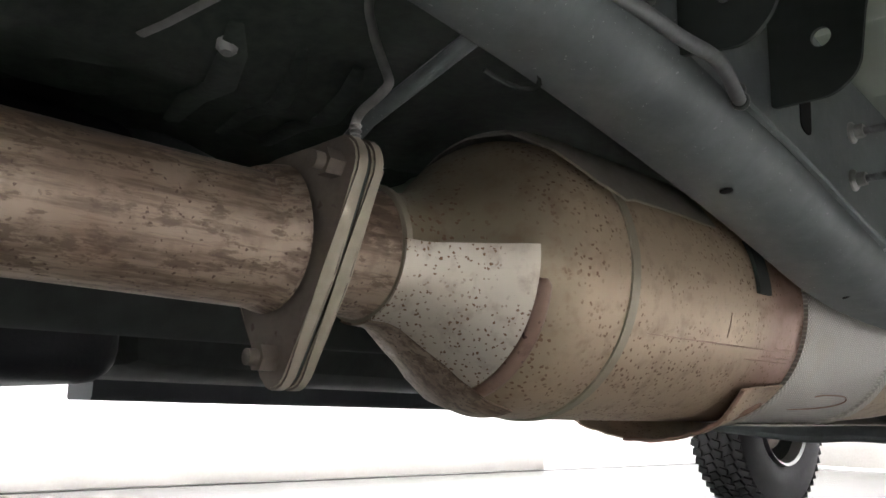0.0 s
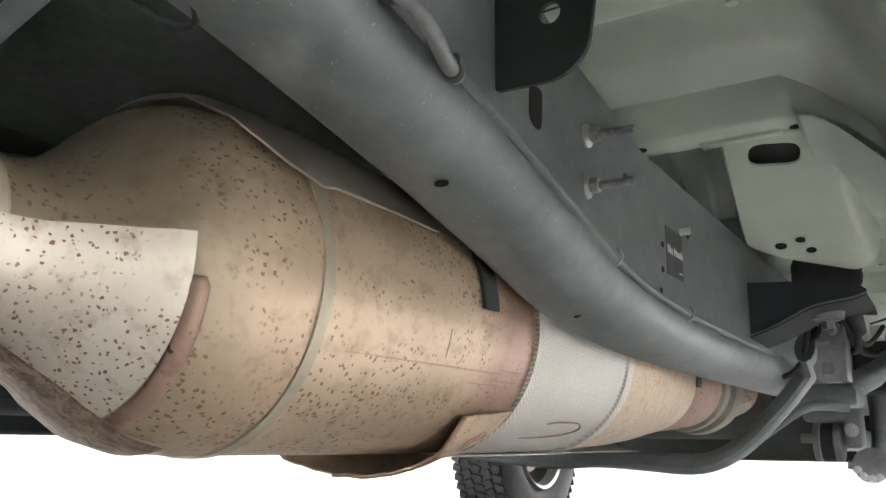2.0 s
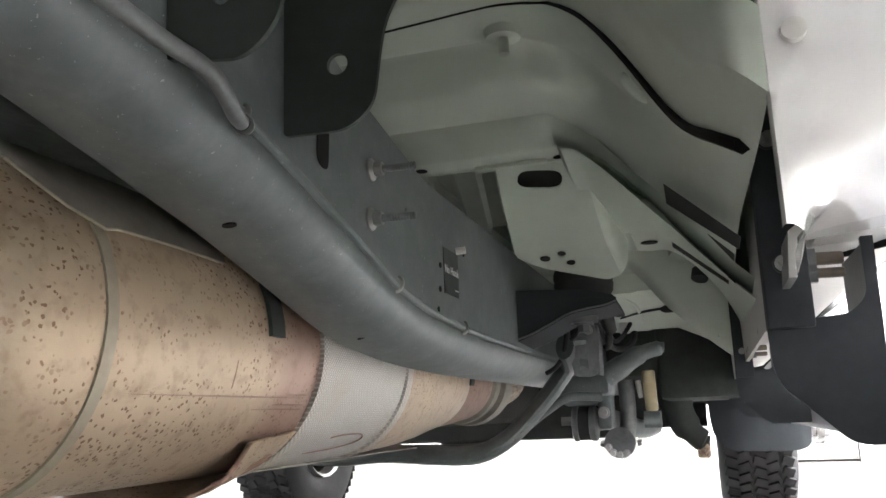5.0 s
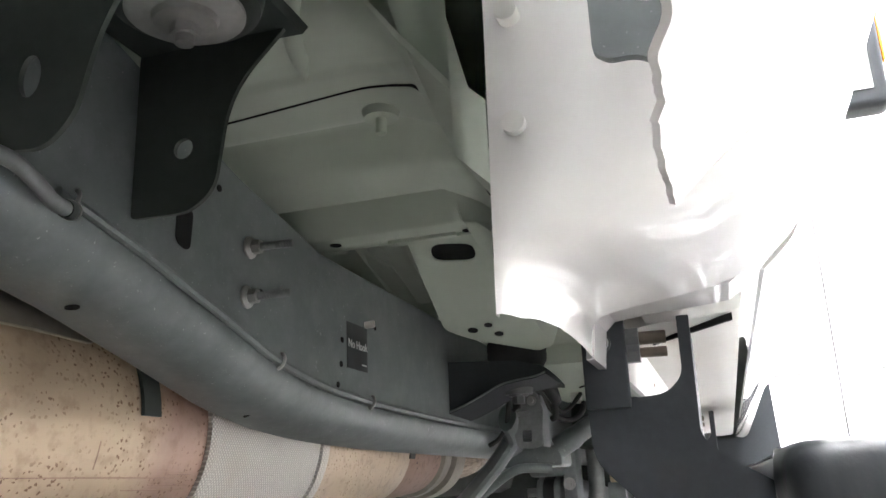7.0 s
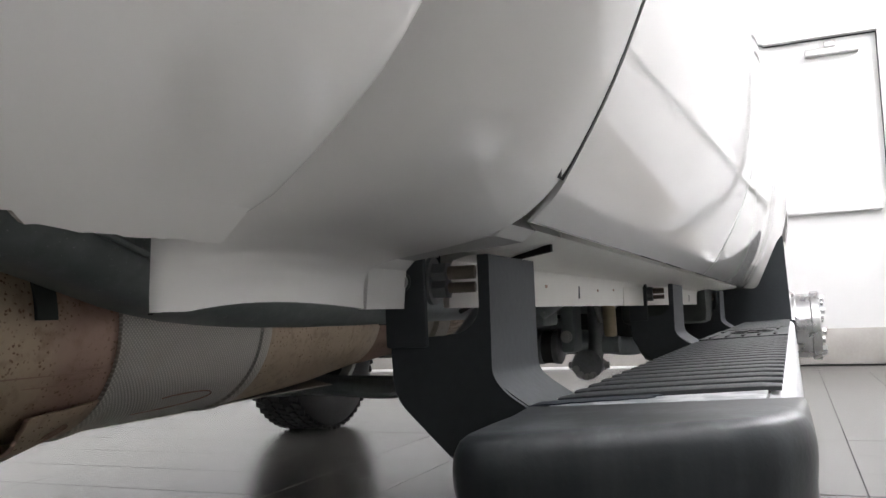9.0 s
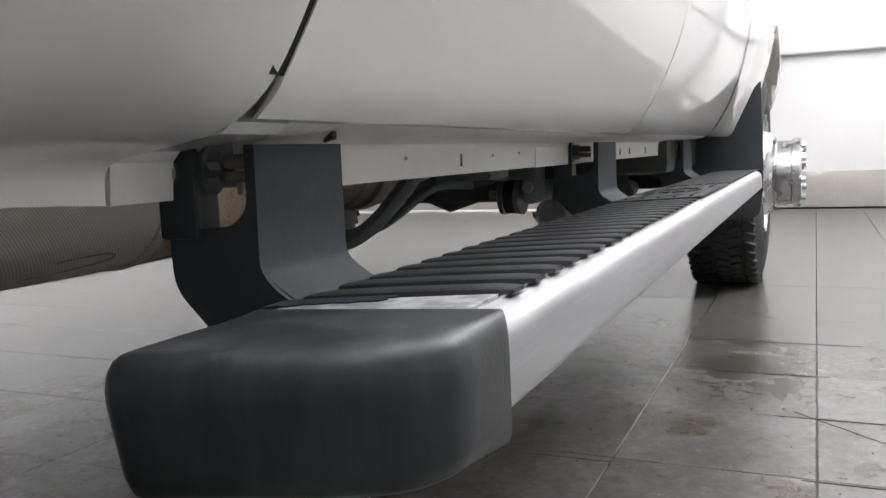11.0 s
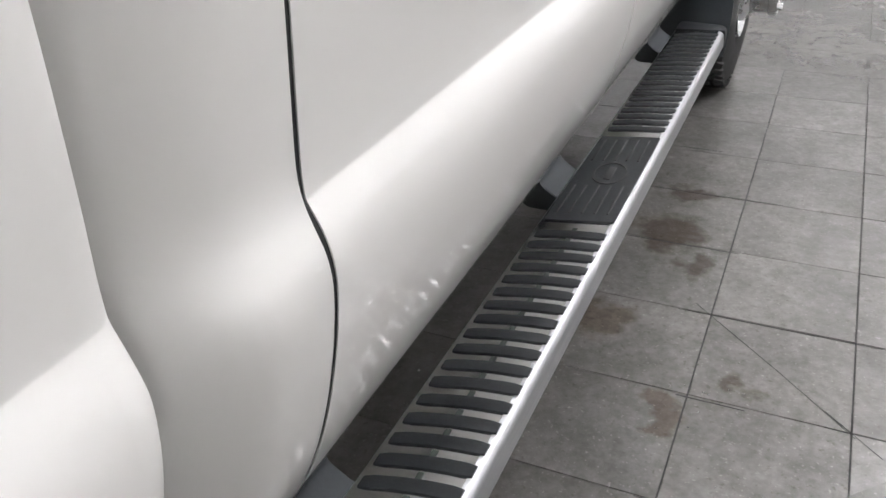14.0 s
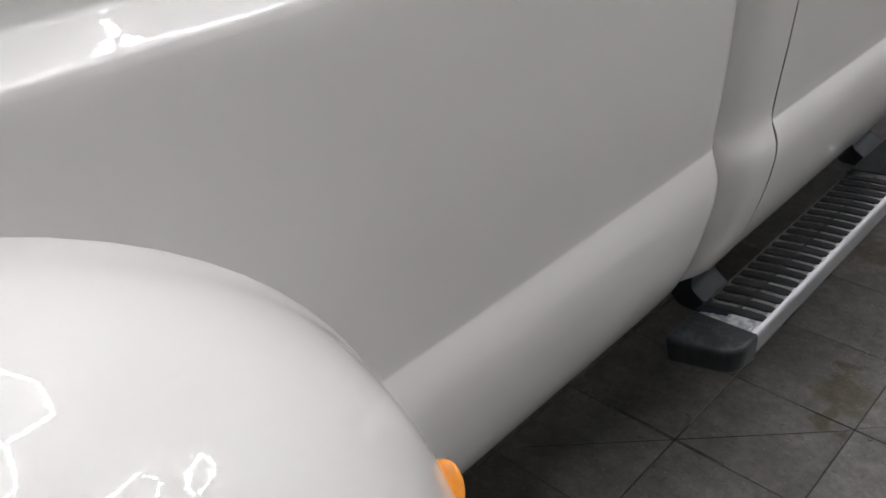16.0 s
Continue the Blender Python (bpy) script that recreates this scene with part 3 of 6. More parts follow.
def skin(table, stations, flip=False, lean=None):
    """An outer panel with returned edges: stations of (y, inward shift, bottom drop)."""
    prof = section(table)
    bm = bmesh.new()
    rings = []
    for y, dx, dz in stations:
        rings.append([Vector((p.x - dx, y + (lean(p.z) * max(0.0, 1 - abs(y - stations[0][0]) / 0.12) if lean else 0.0), p.z - dz * max(0.0, 1 - (p.z - table[0][0]) / 0.12))) for p in prof])
    loft(bm, [r + [p - Vector((0.003 + 0.009 * min(1.0, (p.z - table[0][0]) / 0.08), 0, 0)) for p in r[::-1]] for r in rings], True, True)
    if flip:
        for v in bm.verts:
            v.co = flipped(v.co)
    return bm


def even(y0, y1, n, dx=0.0):
    return [(y0 + (y1 - y0) * i / n, dx, 0.0) for i in range(n + 1)]


SOFT = [(0.66, 0.941), (0.71, 0.957), (0.76, 0.969), (0.80, 0.976), (0.835, 0.9795), (0.86, 0.977), (0.88, 0.970), (0.90, 0.9635), (0.925, 0.961)] + CAB[-6:]
CORNER = [(0.494, 0.7660), (0.503, 0.7662), (0.511, 0.7675), (0.517, 0.772), (0.521, 0.785), (0.525, 0.812), (0.530, 0.840), (0.536, 0.858), (0.545, 0.873), (0.557, 0.886), (0.575, 0.899), (0.61, 0.919)] + SOFT

GENTLE = [(0.494, 0.7655), (0.503, 0.7685), (0.511, 0.773), (0.518, 0.782), (0.525, 0.800), (0.533, 0.825), (0.543, 0.851), (0.557, 0.876), (0.575, 0.895), (0.61, 0.918)] + SOFT


def corner_skin():
    """The cab's rear corner: each height turns from the side round to the back."""
    prof = section(CORNER)
    rows = []
    for i in range(15):
        th = math.pi / 2 * i / 14
        w = min(1.0, i / 4)
        w = w * w * (3 - 2 * w)
        row = []
        for p in prof:
            k = min(1.0, max(0.0, (p.z - 0.50) / 0.16))
            n = 2 / (2.05 + 1.35 * k)
            f, g = math.cos(th) ** n if i < 14 else 0.0, math.sin(th) ** n
            px = p.x * (1 - w) + lerp_list(GENTLE, p.z) * w
            row.append(Vector((0.7483 + (px - 0.7483) * f, -0.0085 - 0.158 * g + 0.010 * k * g, p.z + 0.004 * math.sin(min(1.0, i / 10) * math.pi) * (1 - k))))
        rows.append(row)
    rows.append([p + Vector((-0.001, 0.003, 0)) for p in rows[-1]])
    rows.append([p + Vector((0.0, 0.006, 0)) for p in rows[-1]])
    return loft(bmesh.new(), rows, False)


cab = part("cab_corner", corner_skin(), PAINT, truck, "white rear cab corner panel", 60)
rear_door = part("rear_door", skin(CAB, even(-0.002, 0.957, 12)), PAINT, truck, "closed white rear door")
part("front_door", skin(CAB, [(y, 0.004 * max(0, (y - 1.3) / 0.7) ** 2, 0) for y in [0.963 + 1.05 * i / 12 for i in range(13)]]), PAINT, truck, "closed white front door")
# near-black strips behind the gaps between the doors, painting the shade in them
for y in (-0.005, 0.960, 2.016):
    prof = section(CAB)
    prof = [p for p in prof if p.z > 0.556]
    part("door_gap_shade", loft(bmesh.new(), [[Vector((p.x - 0.0013, y + d, p.z)) for p in prof] for d in (-0.010, 0.010)], False), VOID, truck)

# front fender and its wheel arch
AX, AR = 2.95, 0.50
ff = bmesh.new()
prof = section(CAB, 4)
rows = []
for y in [2.019 + 0.055 * i for i in range(32)]:
    dy = y - AX
    low = 0.43 + math.sqrt(max(0.0, AR * AR - dy * dy)) if abs(dy) < AR else 0.0
    bulge = 0.03 * math.exp(-((abs(dy) - AR) / 0.12) ** 2) if abs(dy) > AR else 0.03
    rows.append([Vector((p.x - 0.004 + bulge * (1 if p.z < 1.05 else max(0, 1 - (p.z - 1.05) / 0.15)), y, max(p.z, low))) for p in prof])
loft(ff, rows, False)
part("front_fender", ff, PAINT, truck, "white front fender")

# cab upper: windows, pillars and roof
up = bmesh.new()
prof = [(0.945, 1.325), (0.93, 1.345), (0.86, 1.62), (0.80, 1.83), (0.72, 1.90), (0.50, 1.935), (0.0, 1.95)]
prof = [(x, z) for x, z in prof] + [(2 * CX - x, z) for x, z in prof[::-1]]
loft(up, [[Vector((x * 1.0, y, z)) for x, z in prof] for y in (-0.16, 0.4, 1.0, 1.5)] + [[Vector((x * 0.98, 2.25, 1.325 + (z - 1.325) * 0.12)) for x, z in prof]], False, False)
part("cab_roof", up, PAINT, truck, "white cab roof")
for y0, y1 in ((0.06, 0.88), (1.03, 1.62)):
    w = bmesh.new()
    plate(w, [rounded([(y0, 1.36), (y1, 1.36), (y1 - 0.02, 1.80), (y0 + 0.02, 1.80)], 0.05)], 0.004, lambda u, v, t: Vector((0.9315 - (v - 1.345) * 0.266 + t, u, v)))
    part("side_window", w, GLASS, truck, "dark side window glass")
part("hood", loft(bmesh.new(), [[Vector((x, y, z + 0.0)) for x, z in ((0.94, 1.20), (0.90, 1.30), (0.5, 1.36), (CX, 1.38), (2 * CX - 0.5, 1.36), (2 * CX - 0.90, 1.30), (2 * CX - 0.94, 1.20))] for y in (2.25, 2.8, 3.3, 3.7)], False), PAINT, truck, "white hood")
part("cab_back", box(bmesh.new(), 2 * CX - 0.74, 0.742, -0.172, -0.145, 0.80, 1.90, 0.01), PAINT, truck)

# plugs in the back of the corner
for z in (0.582, 0.640):
    part("panel_plug", cyl(bmesh.new(), (0.761, -0.166, z), (0.761, -0.155, z), 0.0055, 18), CREAM, cab)

# rocker under the doors and its hanging flange
ro = bmesh.new()
sec = [(0.857, 0.5375), (0.848, 0.5345), (0.835, 0.533), (0.80, 0.5315), (0.788, 0.530), (0.777, 0.527), (0.774, 0.521), (0.7728, 0.4935), (0.7686, 0.4935), (0.7675, 0.522), (0.7665, 0.56), (0.7665, 0.90), (0.84, 0.90), (0.85, 0.60)]
loft(ro, [[Vector((x, y, z)) for x, z in sec] for y in (0.108, 0.3, 0.8, 1.3, 1.8, 2.05)], True, True)
rocker = part("rocker_panel", ro, CREAM, truck, "cream rocker with hanging seam flange", 25)
lipsec = [(0.857, 0.537), (0.848, 0.531), (0.835, 0.5295), (0.80, 0.527), (0.775, 0.524), (0.769, 0.518), (0.7665, 0.4935), (0.7615, 0.4935), (0.764, 0.522), (0.775, 0.530), (0.81, 0.535), (0.85, 0.545)]
part("rocker_lip", loft(bmesh.new(), [[Vector((x, y, z)) for x, z in lipsec] for y in (-0.006, 0.02, 0.046)], True, True), PAINT, rocker, "", 25)
undersec = [(0.857, 0.5375), (0.848, 0.5345), (0.835, 0.533), (0.80, 0.5315), (0.790, 0.532), (0.790, 0.540), (0.85, 0.548)]
part("rocker_underside", loft(bmesh.new(), [[Vector((x, y, z)) for x, z in undersec] for y in (0.047, 0.07, 0.107)], True, True), CREAM, rocker, "", 25)
for y, w in ((0.50, 0.004), (0.802, 0.010), (0.855, 0.010), (1.335, 0.008), (1.43, 0.008), (1.61, 0.008), (1.80, 0.008), (1.95, 0.008)):
    part("drain_slot", box(bmesh.new(), 0.768, 0.7742, y, y + w, 0.502, 0.516, 0.0), BLACK, rocker)
part("lap_plate", box(bmesh.new(), 0.7722, 0.7746, 0.775, 1.02, 0.493, 0.5205, 0.0006), CREAM, rocker, "cream lap plate on the flange")
part("rocker_seam", loft(bmesh.new(), [[Vector((x, y + d, z)) for d, z in ((0, 0.5285), (0.005, 0.5285), (0.005, 0.5335), (0, 0.5335))] for x, y in ((0.788, 0.192), (0.81, 0.160), (0.85, 0.104))], True, True), VOID, rocker)
for y, z in ((0.36, 0.512), (0.60, 0.511), (0.70, 0.513)):
    part("flange_nick", box(bmesh.new(), 0.772, 0.7744, y, y + 0.006, z, z + 0.003), BROWN, rocker)

# door handle cup, only its lower rim is seen
hc = bmesh.new()
out = rounded([(0.040, 1.128), (0.195, 1.128), (0.214, 1.235), (0.040, 1.255)], 0.024)
inn = rounded([(0.049, 1.137), (0.186, 1.137), (0.203, 1.226), (0.049, 1.246)], 0.018)
plate(hc, [out, inn], 0.0055, lambda u, v, w: Vector((0.9700 + w + (v - 1.06) * 0.045, u, v)))
bmesh.ops.bevel(hc, geom=[e for e in hc.edges if len(e.link_faces) == 2 and e.calc_face_angle(0) > 0.8], offset=0.0022, segments=2, affect="EDGES")
part("handle_cup", hc, PAINT, rear_door, "white recessed handle surround")
tube_h = smooth_path([(0.985, 0.065, 1.185), (1.005, 0.095, 1.19), (1.005, 0.155, 1.19), (0.985, 0.18, 1.185)], 5)
part("door_handle", tube(bmesh.new(), tube_h, 0.011, 10), PAINT, rear_door)

# bed side with rolled lower edge
bed_side = part("bed_side", skin(BED, [(-0.164, 0.010, -0.003), (-0.167, 0.004, 0), (-0.175, 0.001, 0), (-0.19, 0, 0)] + even(-0.30, -2.70, 16), False, lambda z: -lerp_list([(0.514, 0.062), (0.53, 0.046), (0.57, 0.034), (0.70, 0.018), (0.85, 0.0)], z)), PAINT, truck, "white pickup bed side panel")
bl = bmesh.new()
rng = random.Random(4)
ys = [-0.223 - 0.003 * i for i in range(70)] + [-0.436 - 0.012 * i for i in range(188)]
EDGE = [(-0.408, 0.518), (-0.396, 0.517), (-0.382, 0.516), (-0.376, 0.5168), (-0.370, 0.514), (-0.363, 0.515), (-0.354, 0.516), (-0.351, 0.5183), (-0.345, 0.5206), (-0.338, 0.5198), (-0.331, 0.516), (-0.319, 0.516), (-0.304, 0.516), (-0.299, 0.5138), (-0.276, 0.513), (-0.226, 0.514)]
rows = []
for y in ys:
    z = min(0.5215, lerp_list(EDGE, min(-0.226, max(-0.408, y))) + rng.uniform(-0.0003, 0.0003) + (0.0008 * math.sin(y * 61) * math.sin(y * 23 + 1) if y < -0.41 else 0.0))
    x = 0.829 + (z - 0.514) * 1.06
    rows.append([Vector((0.8402, y, 0.5242)), Vector((x + 0.0016, y, z + 0.0012)), Vector((x, y, z)), Vector((x - 0.0022, y, z + 0.0008)), Vector((0.8345, y, 0.5248))])
loft(bl, rows, True, True)
part("lower_flange", bl, PAINT, bed_side, "rolled lower edge of the bed side")
be = bmesh.new()
plate(be, [rounded([(0.807, 0.571), (0.812, 0.567), (0.824, 0.567), (0.833, 0.557), (0.846, 0.556), (0.858, 0.60), (0.862, 0.76), (0.807, 0.76)], [0.002, 0.004, 0.006, 0.006, 0.003, 0, 0, 0])], 0.004, at_y(-0.236))
part("end_bracket", be, FRAME, bed_side, "dark bracket inside the bed side")
part("inner_side", box(bmesh.new(), 0.79, 0.796, -2.7, -0.30, 0.66, 1.0), DIRTY, bed_side)
part("bed_front", box(bmesh.new(), 2 * CX - 0.80, 0.90, -0.205, -0.185, 0.86, 1.46, 0.006), PAINT, truck)
bf = box(bmesh.new(), 2 * CX - 0.80, 0.79, -2.7, -0.19, 0.88, 0.91)
part("far_inner_side", box(bmesh.new(), -0.96, -0.954, -2.7, -0.24, 0.55, 1.0), DIRTY, truck)
bed_floor = part("bed_floor", bf, DIRTY, truck, "dark dusty underside of the bed")
for y in (-0.34, -0.78, -1.22, -1.9, -2.4):
    part("bed_sill", box(bmesh.new(), 2 * CX - 0.78, 0.78, y - 0.05, y + 0.05, 0.79, 0.878, 0.012), DIRTY, bed_floor)
for i in range(14):
    part("floor_rib", box(bmesh.new(), -0.80 + i * 0.11, -0.75 + i * 0.11, -2.65, -0.28, 0.866, 0.884, 0.006), DIRTY, bed_floor)

# wide rear fender over the twin wheels
fe = bmesh.new()
FY, FZ = -1.46, 0.735
frings = []
fsec = [(0.566, 0.925), (0.560, 0.94), (0.553, 0.955), (0.549, 0.97), (0.544, 1.00), (0.530, 1.05), (0.510, 1.10), (0.482, 1.145), (0.45, 1.18), (0.42, 1.20), (0.385, 1.208)]
fsec = [(p.x, p.z) for p in smooth_path([(r, 0, x) for r, x in fsec], 3)]
for i in range(49):
    a = radians(-20 + 220 * i / 48)
    frings.append([Vector((x, FY + r * math.cos(a), FZ + r * math.sin(a))) for r, x in fsec + [(r - 0.006, x - 0.004) for r, x in fsec[::-1]]])
loft(fe, frings, True, True)
fender = part("rear_fender", fe, PAINT, truck, "white flared fender over the twin rear wheels")
lp = bmesh.new()
bmesh.ops.create_uvsphere(lp, u_segments=20, v_segments=12, radius=1.0, matrix=Matrix.Translation((1.098, -0.990, 0.890)) @ Matrix.Rotation(radians(-20), 4, "X") @ Matrix.Diagonal((0.026, 0.016, 0.042, 1)))
part("marker_lamp", lp, AMBER, fender, "amber side marker lamp")

# the far side of the body, seen only as an edge under the truck
part("far_cab_side", skin(CAB, even(-0.16, 3.6, 10), True), PAINT, truck)
part("far_bed_side", skin(BED, even(-2.7, -0.2, 8), True), PAINT, truck)
part("far_rocker", loft(bmesh.new(), [[flipped(Vector((x, y, z))) for x, z in sec] for y in (-0.16, 2.05)], True, True), CREAM, truck)

# ---- frame rails ----
ZCL = [(-2.7, 0.70), (-0.6, 0.695), (-0.35, 0.680), (-0.22, 0.660), (-0.103, 0.636), (-0.059, 0.626), (0.007, 0.612), (0.06, 0.598), (0.117, 0.583), (0.17, 0.568), (0.224, 0.553), (0.30, 0.540), (0.38, 0.533), (0.462, 0.529), (0.6, 0.526), (0.757, 0.525), (3.5, 0.525)]
ZTOP = [(-2.7, 0.85), (-0.6, 0.85), (-0.2, 0.82), (0.0, 0.765), (0.157, 0.72), (0.274, 0.699), (0.337, 0.687), (0.85, 0.684), (3.5, 0.684)]
ys = [-2.7, -1.6, -0.9] + [-0.6 + 0.03 * i for i in range(50)] + [1.0, 1.4, 2.0, 2.7, 3.4]


def rail_ring(y, f=lambda p: p):
    c, t = lerp_list(ZCL, y), lerp_list(ZTOP, y)
    pts = [(0.418, t), (0.418, c + 0.006), (0.4155, c + 0.002), (0.4155, c - 0.002), (0.420, c - 0.005), (0.4205, c - 0.012), (0.417, c - 0.022), (0.409, c - 0.032), (0.397, c - 0.040), (0.382, c - 0.0445), (0.345, c - 0.0455), (0.337, c - 0.042), (0.334, c - 0.034), (0.334, t), (0.34, t + 0.006), (0.41, t + 0.006)]
    return [f(Vector((x, y, z))) for x, z in pts]


rail = part("frame_rail", loft(bmesh.new(), [rail_ring(y) for y in ys], True, True), FRAME, truck, "satin dark grey box-section frame rail", 25)
part("frame_rail", loft(bmesh.new(), [rail_ring(y, flipped) for y in ys], True, True), FRAME, truck, "satin dark grey box-section frame rail", 25)


def disc(at, d, r, material, name, parent, depth=0.0012, n=16):
    a = Vector(at)
    return part(name, cyl(bmesh.new(), a, a + Vector(d).normalized() * depth, r, n), material, parent)


# near-black discs and slot paint the shade of holes in the rail
for p in ((0.379, -0.008, 0.5665), (0.372, 0.259, 0.5035)):
    disc(p, (0.15, 0, -1), 0.0055, VOID, "drain_hole", rail)
for y, z, r in ((0.388, 0.597, 0.0035), (0.385, 0.568, 0.0035), (0.376, 0.543, 0.0035), (0.49, 0.627, 0.0025), (0.105, 0.703, 0.0035), (0.122, 0.699, 0.0035), (0.20, 0.616, 0.003)):
    disc((0.4178, y, z), (1, 0, 0), r, VOID, "rail_hole", rail)
sl = bmesh.new()
plate(sl, [rounded([(0.059, 0.631), (0.080, 0.626), (0.083, 0.664), (0.061, 0.664)], [0.0095, 0.0095, 0.006, 0.006])], 0.0012, at_x(0.418))
part("rail_slot", sl, VOID, rail)
# studs, label
for y, z, tip in ((0.178, 0.656, 0.462), (0.174, 0.606, 0.462)):
    s = bmesh.new()
    tube(s, [(0.418, y, z), (0.4200, y, z), (0.4225, y, z)], [0.0112, 0.0110, 0.0080], 24)
    cyl(s, (0.4222, y, z), (0.4305, y, z), 0.0074, 6, 0.0070)
    part("flange_nut", s, STEEL, rail, "pale zinc flange nut")
    th = bmesh.new()
    tube(th, [Vector((0.429, y + 0.001, z)).lerp(Vector((tip, y + 0.006, z + 0.001)), k / 24) for k in range(25)], [0.0041 if k % 2 else 0.0036 for k in range(24)] + [0.003], 12)
    part("stud", th, CAST, rail, "grey threaded stud")
part("stud_pin", cyl(bmesh.new(), (0.452, 0.1795, 0.609), (0.4525, 0.180, 0.6145), 0.0015, 8), CAST, rail)
part("rail_label", box(bmesh.new(), 0.418, 0.4187, 0.402, 0.462, 0.566, 0.622), LABEL, rail, "black label with white letters")
lettering("No Hook", 0.0145, pose(0.4189, 0.433, 0.596, 90, 0, 90), INK, rail, 0.0002)
part("label_bar", box(bmesh.new(), 0.4187, 0.4191, 0.445, 0.459, 0.573, 0.5745), INK, rail)
part("push_clip", cyl(bmesh.new(), (0.418, 0.458, 0.626), (0.430, 0.460, 0.627), 0.0045, 10), CREAM, rail, "white plastic clip")

# hard line in the groove, with its hooks
line = smooth_path([(0.452, -0.62, 0.640), (0.451, -0.40, 0.630), (0.450, -0.26, 0.6255), (0.449, -0.195, 0.6225), (0.447, -0.145, 0.6245), (0.4435, -0.120, 0.6195), (0.437, -0.095, 0.6135), (0.427, -0.068, 0.6175)], 6)
part("brake_line", tube(bmesh.new(), line, 0.0055, 12), CAST, rail, "grey coated hard line")
part("line_ferrule", tube(bmesh.new(), [line[-4], line[-3], line[-2], line[-1]], [0.0062, 0.0070, 0.0070, 0.0050], 14), BLACK, rail, "dark ferrule on the line")
part("ferrule_ring", tube(bmesh.new(), [line[-2], line[-1]], [0.0076, 0.0072], 14), STEEL, rail)
groove = [(0.4195, y, lerp_list(ZCL, y) + 0.001) for y in [-0.075 + 0.05 * i for i in range(20)]]
part("wire_loom", tube(bmesh.new(), smooth_path(groove, 3), 0.0042, 8), FRAME, rail)
for y in (-0.064, 0.232, 0.462):
    z = lerp_list(ZCL, y)
    hook = [(0.4215 + 0.0065 * math.sin(a), y + 0.008 * math.cos(a) * 0.4, z + 0.0085 * math.cos(a)) for a in [0.2 + 0.36 * i for i in range(9)]]
    part("line_hook", tube(bmesh.new(), hook, 0.0018, 8), STEEL, rail)

# outriggers that carry the bed
mount = part("bed_mount", loft(bmesh.new(), [[Vector((x, y, z)) for x, z in ((0.42, 0.772), (0.50, 0.772), (0.56, 0.770), (0.565, 0.775), (0.56, 0.782), (0.42, 0.784))] for y in (-0.152, 0.015)], True, True), BLACK, truck, "black outrigger bracket with bushing under the bed")
pl = bmesh.new()
plate(pl, [rounded([(0.419, 0.772), (0.419, 0.633), (0.472, 0.6315), (0.493, 0.648), (0.504, 0.725), (0.552, 0.772)], [0, 0.004, 0.03, 0.03, 0.06, 0.004]), circle(0.464, 0.6845, 0.0085)], 0.004, at_y(0.002))
part("front_plate", pl, BLACK, mount)
pl = bmesh.new()
plate(pl, [rounded([(0.419, 0.772), (0.419, 0.634), (0.472, 0.626), (0.493, 0.645), (0.508, 0.705), (0.555, 0.772)], [0, 0.004, 0.03, 0.035, 0.07, 0.004]), circle(0.457, 0.677, 0.0085, 18, 1.7)], 0.004, at_y(-0.145))
part("rear_plate", pl, BLACK, mount)
for y, z in ((-0.202, 0.668), (-0.184, 0.668)):
    part("rail_bolt", hexbolt(bmesh.new(), (0.418, y, z), (1, 0, 0), 0.0055, 0.010), STEEL, rail, "pale zinc bolt head")
BUX, BUY = 0.524, -0.085
part("bushing_cup", tube(bmesh.new(), [(BUX, BUY, 0.772), (BUX, BUY, 0.756), (BUX, BUY, 0.744), (BUX, BUY, 0.741)], [0.052, 0.053, 0.050, 0.043], 36), BLACK, mount, "black bushing cup")
part("bushing_washer", tube(bmesh.new(), [(BUX, BUY, 0.745), (BUX, BUY, 0.738), (BUX, BUY, 0.7355)], [0.040, 0.040, 0.036], 36), STEEL, mount, "grey bushing washer")
bs = bmesh.new()
tube(bs, [(BUX, BUY, 0.737), (BUX, BUY, 0.731), (BUX, BUY, 0.729)], [0.023, 0.021, 0.014], 28)
cyl(bs, (BUX, BUY, 0.722), (BUX, BUY, 0.731), 0.0105, 6)
cyl(bs, (BUX, BUY, 0.716), (BUX, BUY, 0.723), 0.0065, 12)
part("mount_bolt", bs, STEEL, mount, "pale zinc mounting bolt")

# ---- floor pan of the cab ----
pan = part("floor_pan", box(bmesh.new(), 2 * CX - 0.74, 0.765, 0.10, 2.55, 0.86, 0.885, 0.004), PRIMER, truck, "grey-green painted cab floor pan")
lip = bmesh.new()
psec = [(0.02, 0.86), (0.035, 0.835), (0.05, 0.80), (0.115, 0.797), (0.13, 0.791), (0.19, 0.786), (0.222, 0.789), (0.243, 0.806), (0.268, 0.803), (0.288, 0.775), (0.305, 0.766), (0.34, 0.762), (0.366, 0.7605), (0.373, 0.763), (0.384, 0.787), (0.40, 0.801), (0.424, 0.798), (0.440, 0.766), (0.452, 0.748), (0.462, 0.7445), (0.495, 0.744), (0.50, 0.752), (0.50, 0.86)]
psec = [(p.x, p.z) for p in smooth_path([(y, 0, z) for y, z in psec], 3)]
DROP = [(0.56, 0.0), (0.585, 0.003), (0.605, 0.012), (0.63, 0.035), (0.66, 0.075), (0.70, 0.130), (0.735, 0.172), (0.748, 0.185), (0.768, 0.205)]


SEAM_Y = [(0.56, 0.150), (0.585, 0.153), (0.61, 0.135), (0.65, 0.080), (0.67, 0.052), (0.70, 0.036), (0.715, 0.018), (0.73, -0.03), (0.748, -0.07)]
STEP_Y = [(0.556, 0.370), (0.575, 0.402), (0.595, 0.440), (0.62, 0.466), (0.64, 0.470), (0.67, 0.425), (0.70, 0.388), (0.748, 0.365)]


